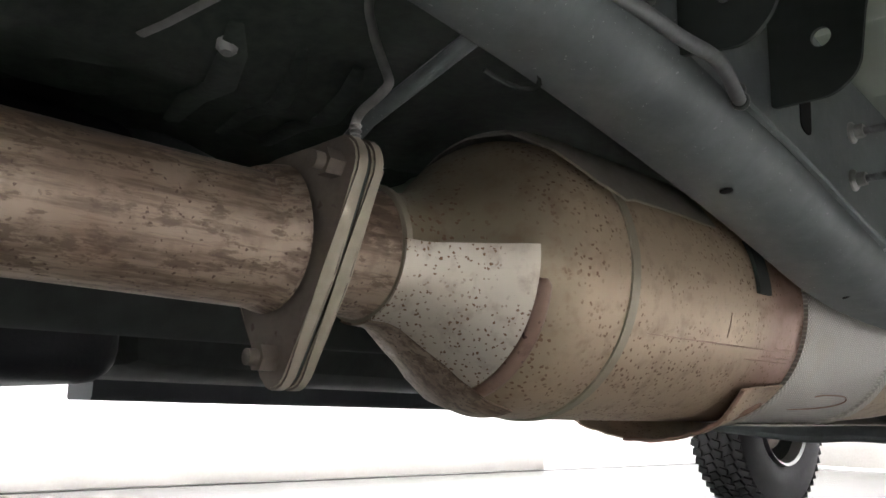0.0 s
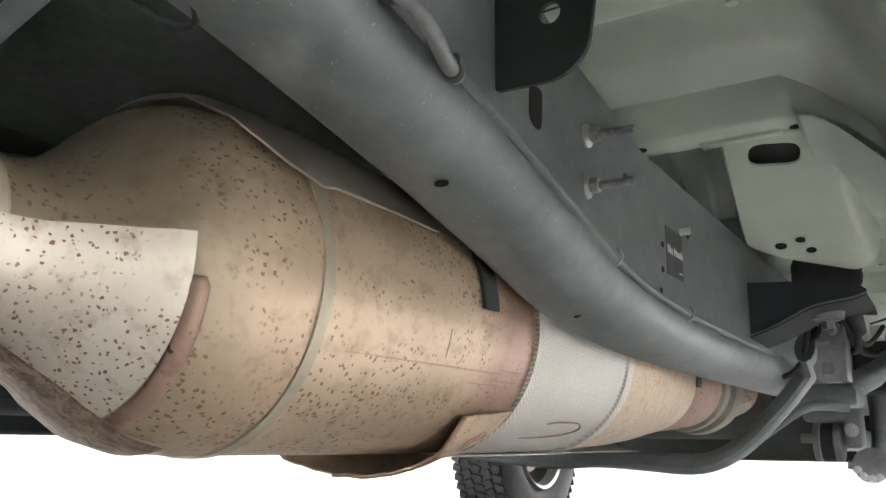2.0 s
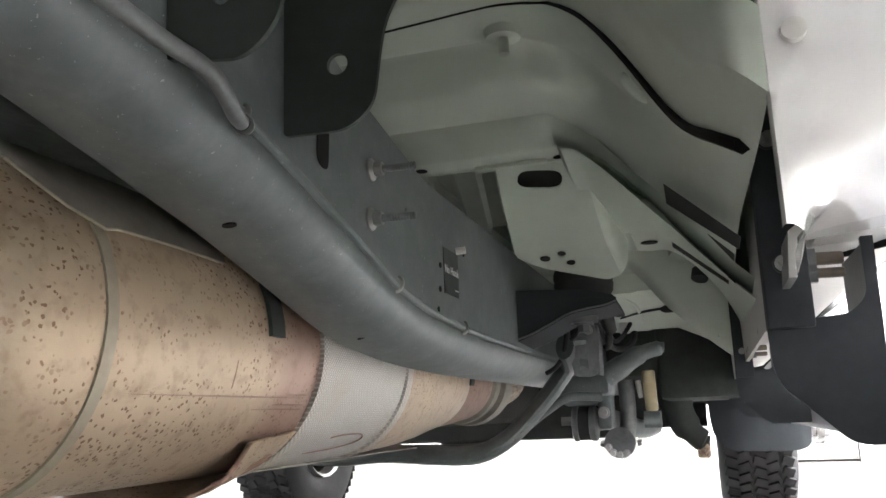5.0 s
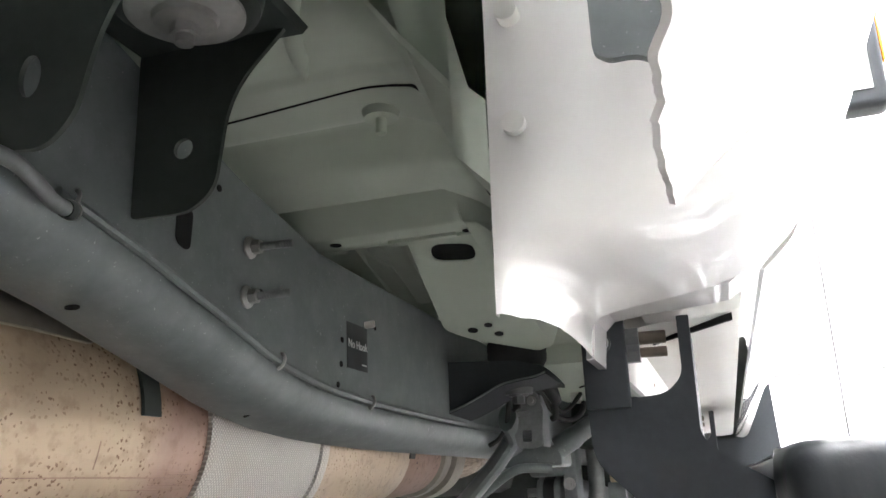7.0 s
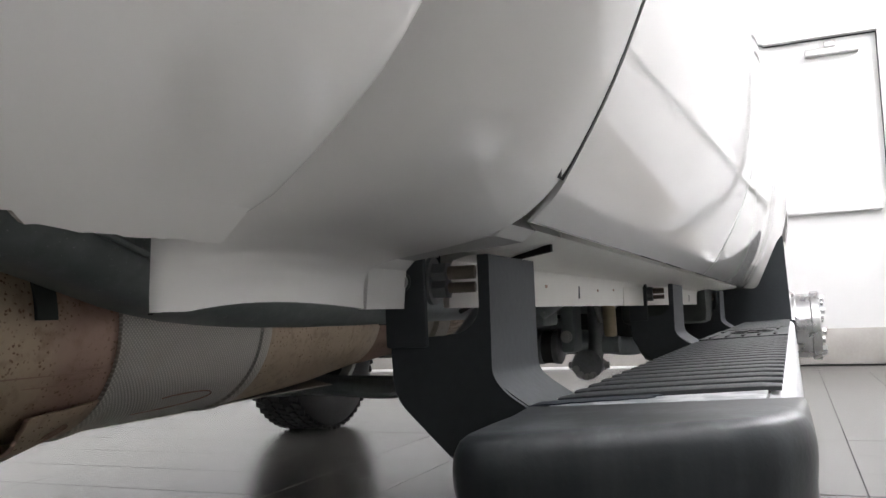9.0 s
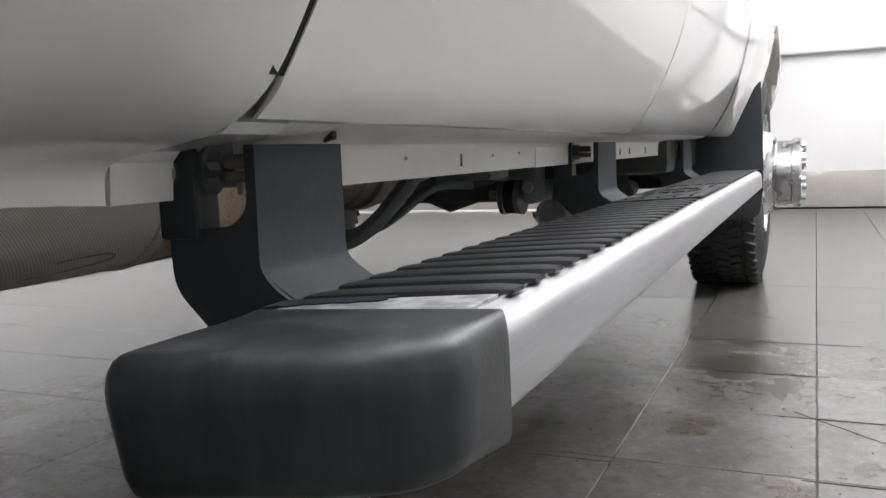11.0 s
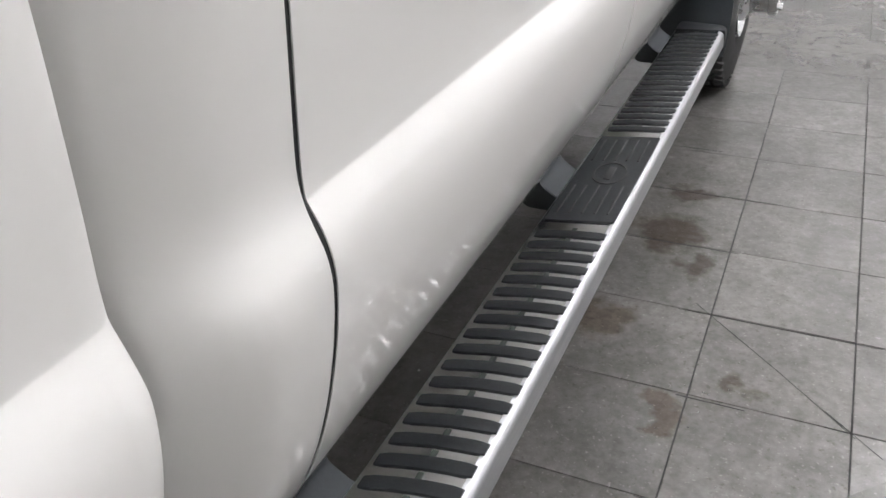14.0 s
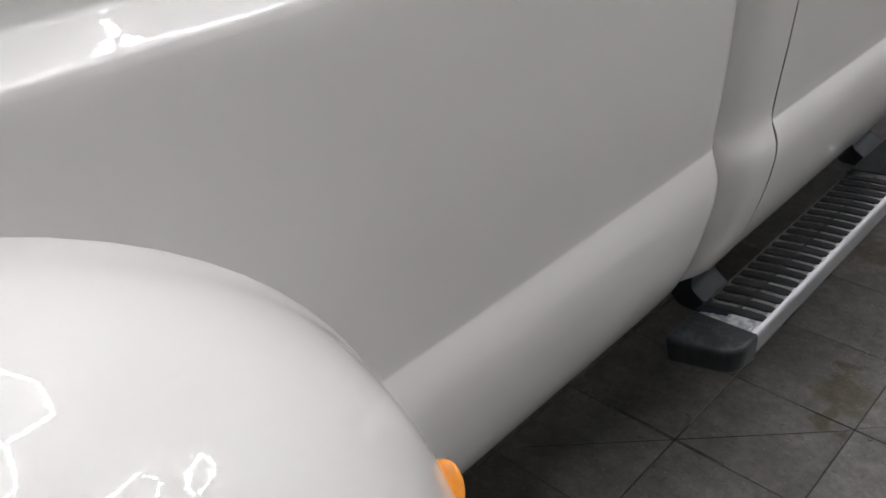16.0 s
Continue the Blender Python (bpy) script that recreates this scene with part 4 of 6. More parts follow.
def sill_point(x, yp, z):
    """The sill's profile carried outboard: its seam swings back, its step swings forward, and all of it drops."""
    ye, ys_ = lerp_list(STEP_Y, x), lerp_list(SEAM_Y, x)
    y = lerp_list([(0.0, ys_ - 0.15), (0.15, ys_), (0.37, ye), (0.50, max(0.50, ye + 0.045))], yp)
    k = min(1.0, max(0.0, (x - 0.60) / 0.135))
    k = k * k * (3 - 2 * k)
    y = max(y, -0.162)
    low = (0.752 + 0.012 * math.sin((y - 0.05) * 7)) * k - lerp_list(DROP, x)
    if z >= 0.855:
        k2 = min(1.0, max(0.0, (x - 0.695) / 0.04)) if yp < 0.25 else 0.0
        return Vector((x, y, 0.86 * (1 - k2) + (0.782 - lerp_list(DROP, x)) * k2))
    return Vector((x, y, z * (1 - k) + low))


def sill_ring(x):
    return [sill_point(x, y, z) for y, z in psec]


loft(lip, [sill_ring(x) for x in (2 * CX - 0.6, -0.3, 0.0, 0.25, 0.45, 0.54, 0.556, 0.565, 0.575, 0.585, 0.595, 0.605, 0.62, 0.63, 0.64, 0.65, 0.66, 0.67, 0.68, 0.70, 0.715, 0.73, 0.74, 0.748)], False)
loft(lip, [[p for p in [sill_point(x, y, z) for y, z in psec] if p.y > 0.06][-20:] for x in (0.748, 0.769)], False)
sill = part("rear_crossmember", lip, PRIMER, truck, "ribbed grey-green cross sill", 50)
seam = [(0.30, 0.172, 0.787), (0.38, 0.168, 0.787), (0.46, 0.160, 0.7875), (0.54, 0.152, 0.7885)] + [tuple(sill_point(x, 0.150, 0.7893) + Vector((-0.001, 0, -0.001))) for x in (0.57, 0.59, 0.61, 0.64, 0.67, 0.70, 0.715, 0.73, 0.742)]
part("seam_line", tube(bmesh.new(), smooth_path(seam, 5), [0.0013] * 26 + [0.0013 + 0.00012 * i for i in range(35)], 6), VOID, sill)
sp_ = sill_point(0.676, 0.185, 0.787)
lp_ = bmesh.new()
bmesh.ops.create_uvsphere(lp_, u_segments=16, v_segments=8, radius=1.0, matrix=Matrix.Translation(sp_) @ Matrix.Rotation(radians(52), 4, "Y") @ Matrix.Diagonal((0.017, 0.011, 0.007, 1)))
part("leg_plug", lp_, PRIMER, sill, "oblong plug pressed into the sill")
pg = bmesh.new()
cyl(pg, (0.55, 0.20, 0.778), (0.55, 0.20, 0.789), 0.017, 24, 0.020)
cyl(pg, (0.55, 0.20, 0.762), (0.55, 0.20, 0.779), 0.0055, 12)
part("floor_plug", pg, PRIMER, sill, "round stud plug")
for x, y in ((0.369, 0.477), (0.552, 0.490)):
    disc((x, y, 0.7438), (0, 0, -1), 0.008, VOID, "sill_hole", sill)
part("sill_tab", box(bmesh.new(), 0.44, 0.535, 0.487, 0.5045, 0.7385, 0.7435, 0.001), PRIMER, sill)

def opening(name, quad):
    """A near-black sheet laid on a sloping one, painting an opening's shade between four corners."""
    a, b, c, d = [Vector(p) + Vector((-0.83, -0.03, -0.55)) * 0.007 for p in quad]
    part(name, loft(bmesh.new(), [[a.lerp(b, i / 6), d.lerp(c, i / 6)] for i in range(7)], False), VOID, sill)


opening("sill_opening_shade", ((0.6896, 0.305, 0.6471), (0.7505, 0.153, 0.5555), (0.7505, 0.211, 0.5560), (0.6885, 0.3806, 0.644)))
opening("sill_opening_shade", ((0.7275, 0.3389, 0.5981), (0.7483, 0.2529, 0.5596), (0.7486, 0.2923, 0.5591), (0.7275, 0.343, 0.5981)))
opening("shelf_opening_shade", ((0.688, 0.464, 0.6175), (0.7454, 0.4074, 0.558), (0.7454, 0.425, 0.556), (0.688, 0.486, 0.6150)))
opening("shelf_opening_shade", ((0.686, 1.118, 0.6020), (0.738, 1.098, 0.5560), (0.738, 1.108, 0.5510), (0.686, 1.128, 0.5960)))

# tower above the cab mount
def on_slope(x, y, lift=0.0):
    """A place on the slanting face that runs down and forward from the sill to the cab mount."""
    return Vector((x, y, 0.727 - (y - 0.53) * 0.338 + lift))


tw = bmesh.new()
tf = rounded([(0.466, 0.494), (0.452, 0.60), (0.438, 0.725), (0.473, 0.764), (0.570, 0.819), (0.590, 0.800), (0.580, 0.69), (0.579, 0.574), (0.582, 0.494)], [0, 0, 0.015, 0.02, 0.015, 0.015, 0, 0, 0])
slot = rounded([(0.494, 0.504), (0.551, 0.514), (0.543, 0.556), (0.483, 0.545)], 0.0175, 6)
plate(tw, [tf, slot], 0.003, lambda u, v, w: on_slope(u, v, w))
tower = part("mount_tower", tw, PRIMER, truck, "grey-green sheet tower with an oblong hole")
LEFT = [(0.466, 0.494), (0.452, 0.60), (0.441, 0.70), (0.440, 0.728), (0.452, 0.745), (0.475, 0.765), (0.53, 0.797), (0.562, 0.814), (0.580, 0.812)]
part("tower_flank", loft(bmesh.new(), [[on_slope(x, y, 0.001), on_slope(x - 0.004, y + 0.003, 0.008), Vector((x - 0.012, y + 0.012, 0.80))] for x, y in LEFT], False), PRIMER, tower)
RIGHT = [(0.582, 0.494), (0.579, 0.574), (0.580, 0.69), (0.586, 0.76), (0.589, 0.795), (0.583, 0.811)]
part("tower_flank", loft(bmesh.new(), [[on_slope(x - 0.003, y, 0.000), on_slope(x + 0.004, y, 0.002), on_slope(x + 0.010, y + 0.002, 0.010), on_slope(x + 0.014, y + 0.004, 0.022), Vector((x + 0.020, y + 0.01, 0.80))] for x, y in RIGHT], False), PRIMER, tower)
# near-black backing paints the shade seen through the slot
dk = bmesh.new()
plate(dk, [[(0.472, 0.497), (0.562, 0.497), (0.562, 0.575), (0.472, 0.575)]], 0.002, lambda u, v, w: on_slope(u, v, 0.012 + w))
part("tower_slot_shade", dk, VOID, tower)
for x, y, r in ((0.482, 0.733, 0.008), (0.510, 0.722, 0.0065), (0.519, 0.751, 0.007)):
    disc(tuple(on_slope(x, y, -0.0002)), (0, -0.32, -0.95), r, VOID, "tower_hole", tower)
SHELF_X = (0.54, 0.556, 0.578, 0.605, 0.635, 0.662, 0.690, 0.718, 0.745, 0.768)
SHELF = [
    (0.44, (0.86, 0.745, 0.735, 0.712, 0.680, 0.650, 0.620, 0.588, 0.557, 0.535)),
    (0.50, (0.86, 0.735, 0.722, 0.706, 0.690, 0.672, 0.636, 0.600, 0.565, 0.535)),
    (0.60, (0.86, 0.725, 0.712, 0.700, 0.690, 0.680, 0.652, 0.615, 0.575, 0.540)),
    (0.75, (0.86, 0.712, 0.700, 0.692, 0.687, 0.684, 0.664, 0.630, 0.590, 0.545)),
    (0.90, (0.86, 0.705, 0.694, 0.689, 0.686, 0.685, 0.668, 0.638, 0.600, 0.550)),
    (0.915, (0.86, 0.715, 0.704, 0.699, 0.697, 0.696, 0.682, 0.655, 0.615, 0.560)),
    (0.945, (0.86, 0.745, 0.742, 0.741, 0.740, 0.738, 0.725, 0.700, 0.660, 0.600)),
    (1.045, (0.86, 0.745, 0.742, 0.738, 0.725, 0.705, 0.680, 0.650, 0.620, 0.590)),
    (1.075, (0.86, 0.718, 0.712, 0.692, 0.660, 0.628, 0.602, 0.575, 0.550, 0.530)),
    (1.10, (0.86, 0.713, 0.703, 0.683, 0.648, 0.616, 0.590, 0.564, 0.540, 0.520)),
    (1.13, (0.86, 0.712, 0.695, 0.665, 0.625, 0.597, 0.570, 0.545, 0.522, 0.505)),
    (1.16, (0.86, 0.718, 0.705, 0.680, 0.645, 0.615, 0.590, 0.565, 0.542, 0.52)),
]
part("floor_shelf", loft(bmesh.new(), [[p for p in smooth_path([(x, y, z) for x, z in zip(SHELF_X, zs)], 3)] for y, zs in SHELF], False), PRIMER, pan, "grey-green floor shelf with a pressed cross rib", 60)
part("front_floor", loft(bmesh.new(), [[Vector((x, y, z + dz)) for x, dz in ((0.30, 0.012), (0.42, 0.010), (0.44, 0.0), (0.565, 0.0), (0.575, 0.003), (0.64, 0.003), (0.69, -0.02), (0.768, -0.06))] for y, z in ((1.10, 0.712), (1.20, 0.7175), (1.286, 0.7175), (1.294, 0.712), (1.300, 0.672), (1.312, 0.665), (1.45, 0.656), (1.60, 0.644), (1.78, 0.632))], False), PRIMER, pan, "stepped grey-green floor ahead of the tower", 40)
part("floor_bead", tube(bmesh.new(), [(0.545, 1.318, 0.666), (0.56, 1.40, 0.659), (0.565, 1.55, 0.648), (0.565, 1.68, 0.640)], [0.002, 0.005, 0.005, 0.002], 8), PRIMER, pan)
disc((0.574, 1.24, 0.7172), (0, 0, -1), 0.010, VOID, "floor_hole", pan)
part("floor_harness", tube(bmesh.new(), smooth_path([(0.512, 1.56, 0.647), (0.56, 1.50, 0.650), (0.61, 1.45, 0.650), (0.651, 1.43, 0.648)], 4), 0.0032, 8), RUBBER, pan, "thin black cable clipped to the floor")
part("harness_plug", tube(bmesh.new(), [(0.615, 1.45, 0.649), (0.625, 1.444, 0.648), (0.645, 1.433, 0.647), (0.652, 1.43, 0.647)], [0.004, 0.009, 0.009, 0.004], 10), RUBBER, pan)
disc((0.637, 0.819, 0.6852), (0, 0, -1), 0.0135, VOID, "shelf_hole", pan, n=24)
part("shelf_patch", loft(bmesh.new(), [[Vector((x, y, z)) for x, z in ((0.584, zl), (0.614, zl - 0.008), (0.614, zl - 0.004), (0.584, zl + 0.004))] for y, zl in ((0.765, 0.6960), (0.858, 0.6905))], True, True), PRIMER, pan)
part("shelf_plug", tube(bmesh.new(), [(0.676, 1.02, 0.705), (0.676, 1.015, 0.692), (0.677, 1.012, 0.690)], [0.020, 0.019, 0.008], 14), PRIMER, pan)
part("shelf_plug", tube(bmesh.new(), [(0.712, 1.02, 0.665), (0.708, 1.015, 0.648), (0.708, 1.012, 0.646)], [0.016, 0.015, 0.006], 12), DIRTY, pan)
for x, h in ((0.30, 0.02), (0.44, 0.016)):
    part("floor_rib", box(bmesh.new(), x - 0.012, x + 0.012, 0.5, 0.74, 0.862 - h, 0.864, 0.006), PRIMER, pan)
rf = [(0.20, 0.79), (0.315, 0.79), (0.325, 0.802), (0.348, 0.802), (0.358, 0.79), (0.392, 0.79), (0.40, 0.800), (0.43, 0.800)]
part("ribbed_floor", loft(bmesh.new(), [[Vector((x - (y - 0.67) * 0.2, y, z - 0.02 * (y - 0.67))) for x, z in rf] for y in (0.505, 0.67, 0.85, 1.05)], False), PRIMER, pan, "ribbed grey-green floor beside the tower", 30)
part("floor_tunnel", box(bmesh.new(), 0.05, 0.32, 0.5, 2.4, 0.79, 0.862, 0.02), PRIMER, pan)

# cab quarter structure behind the inner rocker
part("wheel_house", loft(bmesh.new(), [[Vector((x, y, z + 0.01 * math.sin(8 * y))) for x, z in ((0.55, 0.853), (0.585, 0.820), (0.62, 0.775), (0.66, 0.715), (0.70, 0.660), (0.73, 0.622), (0.744, 0.607), (xo, 1.31 - 0.944 * xo))] for y, xo in ((-0.152, 0.7465), (-0.08, 0.747), (-0.02, 0.748), (0.03, 0.752), (0.08, 0.766), (0.13, 0.768))], False), PRIMER, pan, "curved grey-green wheel house sheet", 60)
part("cab_rear_floor", box(bmesh.new(), 2 * CX - 0.74, 0.764, -0.16, 0.11, 0.845, 0.87, 0.004), PRIMER, pan)
for x in (0.50, 0.605):
    part("floor_bead", tube(bmesh.new(), smooth_path([(x + 0.06, -0.05, 0.846), (x + 0.045, 0.02, 0.835), (x + 0.030, 0.05, 0.803), (x + 0.012, 0.105, 0.799), (x, 0.14, 0.794)], 4), [0.009] * 12 + [0.007, 0.005, 0.003, 0.002, 0.001], 10), PRIMER, pan)

# cab mount: arm, rubber, hardware
def arm_place(u, v, w):
    return Vector((u, 0.797 + 0.03 * (u - 0.418) + w, v))


# the arm's coat is darker than the rail's to paint in its shade
cm = bmesh.new()
edge = smooth_path([(0.418, 0, 0.541), (0.446, 0, 0.551), (0.478, 0, 0.566), (0.503, 0, 0.578), (0.53, 0, 0.584), (0.560, 0, 0.588), (0.578, 0, 0.594)], 4)
plate(cm, [[(p.x, p.z) for p in edge] + [(0.579, 0.599), (0.57, 0.604), (0.531, 0.613), (0.48, 0.618), (0.418, 0.621)]], 0.004, arm_place)
cab_mount = part("cab_mount", cm, POWDER, truck, "cab mount arm coloured dark for shade, with a rubber cushion")
part("arm_flange", loft(bmesh.new(), [[arm_place(p.x, p.z, w) + Vector((0, 0, dz)) for w, dz in ((-0.003, 0), (-0.003, -0.004), (0.12, -0.008), (0.12, -0.004))] for p in edge], True, True), POWDER, cab_mount)
part("flange_edge", tube(bmesh.new(), [arm_place(p.x, p.z - 0.001, -0.004) for p in edge], 0.0016, 6), CAST, cab_mount, "worn bright edge")
part("mount_top", loft(bmesh.new(), [[Vector((0.418, y, z + 0.004)), Vector((0.53, y, z - 0.002)), Vector((0.574, y, z - 0.014)), Vector((0.574, y, z - 0.020)), Vector((0.418, y, z - 0.004))] for y, z in ((0.800, 0.617), (0.86, 0.616), (0.93, 0.612), (0.99, 0.606))], True, True), POWDER, cab_mount)
CUX, CUY = 0.523, 0.848
rb = bmesh.new()
tube(rb, [(CUX, CUY, z) for z in (0.610, 0.618, 0.630, 0.634, 0.638, 0.648, 0.656, 0.662)], [0.043, 0.048, 0.0495, 0.048, 0.0495, 0.049, 0.046, 0.040], 32)
part("rubber_cushion", rb, RUBBER, cab_mount, "black rubber cushion")
hb = bmesh.new()
cyl(hb, (0.515, 0.875, 0.568), (0.515, 0.875, 0.612), 0.024, 20, 0.030)
hexbolt(hb, (0.515, 0.875, 0.568), (0, 0, -1), 0.011, 0.012)
part("mount_hardware", hb, CAST, cab_mount)

# ---- exhaust ----
EX, EZ = 0.195, 0.497
pipe = bmesh.new()
tube(pipe, [(EX - 0.006, y, EZ - 0.003 - 0.01 * (y + 0.34)) for y in (-1.5, -1.1, -0.8, -0.6, -0.45, -0.345)] + [(EX - 0.006, -0.338, EZ - 0.003)], [0.0505] * 6 + [0.052], 40, True)
exhaust = part("exhaust_pipe", pipe, PIPE, truck, "rust-streaked brown exhaust pipe")
rg = bmesh.new()
tube(rg, [(EX - 0.006, -0.362, EZ), (EX - 0.006, -0.355, EZ), (EX - 0.006, -0.342, EZ)], [0.051, 0.0535, 0.0565], 40)
part("weld_collar", rg, PIPE, exhaust)


def tri_outline(r, rc, rb, turn):
    """A three-lobed flange: lobes at r with radius rc, and a round middle of radius rb."""
    pts = []
    for i in range(96):
        a = 2 * math.pi * i / 96
        best = rb
        for k in range(3):
            d = (a - radians(turn + 120 * k) + math.pi) % (2 * math.pi) - math.pi
            s = r * math.sin(d)
            if abs(s) < rc and math.cos(d) > 0:
                best = max(best, r * math.cos(d) + math.sqrt(rc * rc - s * s))
        pts.append((a, best))
    hull = [(best * math.cos(a), best * math.sin(a)) for a, best in pts]
    hull.sort()
    def half(ps):
        h = []
        for p in ps:
            while len(h) > 1 and (h[-1][0] - h[-2][0]) * (p[1] - h[-2][1]) - (h[-1][1] - h[-2][1]) * (p[0] - h[-2][0]) <= 0:
                h.pop()
            h.append(p)
        return h[:-1]
    return half(hull) + half(hull[::-1])


FTURN = 32
for y0, mat_, th in ((-0.3365, FLANGE, 0.011), (-0.3225, FLANGE, 0.0105)):
    f = bmesh.new()
    plate(f, [[(EX - 0.004 + u, EZ - 0.003 + v) for u, v in tri_outline(0.088, 0.021, 0.066, FTURN)]], th, at_y(y0))
    bmesh.ops.bevel(f, geom=[e for e in f.edges if len(e.link_faces) == 2 and e.calc_face_angle(0) > 0.8], offset=0.002, segments=2, affect="EDGES")
    fo = part("flange", f, mat_, exhaust, "three-bolt brown steel flange with pale bare edges")
    fo.data.materials.append(CUTEDGE)
    for p in fo.data.polygons:
        p.material_index = 1 if abs(p.normal.y) < 0.5 else 0
g = bmesh.new()
plate(g, [[(EX - 0.004 + u, EZ - 0.003 + v) for u, v in tri_outline(0.086, 0.019, 0.064, FTURN)]], 0.0035, at_y(-0.3256))
part("gasket", g, BLACK, exhaust)
for k in range(3):
    a = radians(FTURN + 120 * k)
    bx, bz = EX - 0.004 + 0.086 * math.cos(a), EZ - 0.003 + 0.086 * math.sin(a)
    b_ = bmesh.new()
    cyl(b_, (bx, -0.3365, bz), (bx, -0.350, bz), 0.0105, 6)
    cyl(b_, (bx, -0.350, bz), (bx, -0.358, bz), 0.0062, 14)
    part("flange_bolt", b_, FLANGE, exhaust, "rusty flange bolt")
    part("flange_nut", cyl(bmesh.new(), (bx, -0.312, bz), (bx, -0.303, bz), 0.010, 6), PIPE, exhaust)

# canister: neck, dome, body
cs = [(-0.312, 0.056), (-0.30, 0.052), (-0.275, 0.051), (-0.262, 0.053), (-0.255, 0.055), (-0.245, 0.054), (-0.235, 0.0545), (-0.218, 0.058), (-0.204, 0.066), (-0.185, 0.083), (-0.165, 0.103), (-0.145, 0.117), (-0.125, 0.1245), (-0.10, 0.128), (-0.07, 0.129)]
cs = [(p.y, p.z) for p in smooth_path([(0, y, r) for y, r in cs], 3)]
NSEG = 72
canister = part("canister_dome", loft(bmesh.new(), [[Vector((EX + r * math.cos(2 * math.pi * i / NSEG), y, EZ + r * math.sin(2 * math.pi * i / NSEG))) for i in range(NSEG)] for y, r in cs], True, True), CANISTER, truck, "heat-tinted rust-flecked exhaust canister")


def ring_part(name, stations, material, parent, label=""):
    return part(name, loft(bmesh.new(), [[Vector((EX + r * math.cos(2 * math.pi * i / NSEG), y, EZ + r * math.sin(2 * math.pi * i / NSEG))) for i in range(NSEG)] for y, r in stations], True, True), material, parent, label, 30)


ring_part("neck_sleeve", [(-0.312, 0.0572), (-0.30, 0.0532), (-0.275, 0.0522), (-0.262, 0.0540)], PIPE, canister, "brown streaked neck")
ring_part("neck_weld", [(-0.2625, 0.0535), (-0.2605, 0.0572), (-0.2555, 0.0576), (-0.2525, 0.0548)], CUTEDGE, canister, "pale weld ring")
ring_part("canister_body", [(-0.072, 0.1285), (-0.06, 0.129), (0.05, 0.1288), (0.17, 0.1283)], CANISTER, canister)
ring_part("strap_band", [(-0.0715, 0.1286), (-0.0715, 0.1310), (-0.0605, 0.1312), (-0.0605, 0.1288)], CUTEDGE, canister, "thin steel strap")
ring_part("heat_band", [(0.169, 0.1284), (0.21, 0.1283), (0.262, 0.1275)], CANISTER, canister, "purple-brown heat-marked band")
ring_part("clamp_ring", [(0.262, 0.127), (0.262, 0.1325), (0.27, 0.134), (0.281, 0.1325), (0.283, 0.1295), (0.288, 0.1285)], FOIL, canister, "rolled foil seam")
ring_part("foil_jacket", [(0.284, 0.1285), (0.36, 0.1283), (0.45, 0.1275), (0.53, 0.1255)], FOIL, canister, "silver embossed foil jacket")
ring_part("foil_seam", [(0.53, 0.125), (0.532, 0.129), (0.54, 0.1305), (0.552, 0.129), (0.556, 0.1245)], FOIL, canister)
ring_part("outlet_cone", [(0.55, 0.125), (0.62, 0.1235), (0.72, 0.119), (0.80, 0.113), (0.88, 0.104), (0.95, 0.097), (0.955, 0.094)], OUTLET, canister, "tan tapered outlet")
ring_part("outlet_collar", [(0.952, 0.094), (0.96, 0.0955), (1.04, 0.092), (1.12, 0.086), (1.17, 0.083)], BROWN, canister)
ring_part("outlet_clamp", [(1.165, 0.080), (1.175, 0.090), (1.20, 0.0905), (1.205, 0.084), (1.235, 0.084), (1.24, 0.094), (1.28, 0.096), (1.31, 0.092), (1.33, 0.070)], SHIELD, canister, "bright clamp ring")
part("front_pipe", tube(bmesh.new(), smooth_path([(EX, 1.32, EZ), (EX, 1.5, EZ), (EX - 0.03, 1.75, EZ + 0.02), (EX - 0.10, 2.1, EZ + 0.07)], 5), 0.055, 24), PIPE, canister)
# pale shield on the dome and its weld rib
pt = bmesh.new()
WING = [(-0.262, 0.0565), (-0.245, 0.0575), (-0.235, 0.0605), (-0.215, 0.0745), (-0.19, 0.0905), (-0.178, 0.1005), (-0.1665, 0.1075)]
arc_sheet(pt, EX, EZ, WING, -72, 4, 30, 0.002)
wg = bmesh.new()
arc_sheet(wg, EX, EZ, WING + [(-0.148, 0.1190), (-0.12, 0.1265)], -112, -73, 24, 0.002)
part("dome_wing", wg, PIPE, canister, "dark brown lower shield sheet")
part("dome_shield", pt, PATCH, canister, "pale flecked shield plate")
wr = bmesh.new()
tube(wr, [(EX + 0.1085 * math.cos(radians(a)), -0.1605 - 0.00014 * (a + 8), EZ + 0.1085 * math.sin(radians(a))) for a in range(-76, -8, 3)], [0.0075] * 22 + [0.004], 10)
part("weld_rib", wr, BROWN, canister, "brown weld bead")
# upper heat shield
ush = bmesh.new()
HOOD = [(-0.137, 0.1275, 92), (-0.133, 0.1300, 70), (-0.127, 0.1325, 48), (-0.118, 0.1345, 38), (-0.10, 0.1355, 31), (-0.078, 0.1365, 27.0), (-0.066, 0.1345, 26.5), (-0.054, 0.1360, 27.3), (0.02, 0.1355, 27.5), (0.085, 0.134, 27), (0.097, 0.131, 29)]


def hood_row(y, r, a0):
    return [Vector((EX + r * math.cos(radians(a0 + (165 - a0) * i / 36)), y, EZ + r * math.sin(radians(a0 + (165 - a0) * i / 36)))) for i in range(37)]


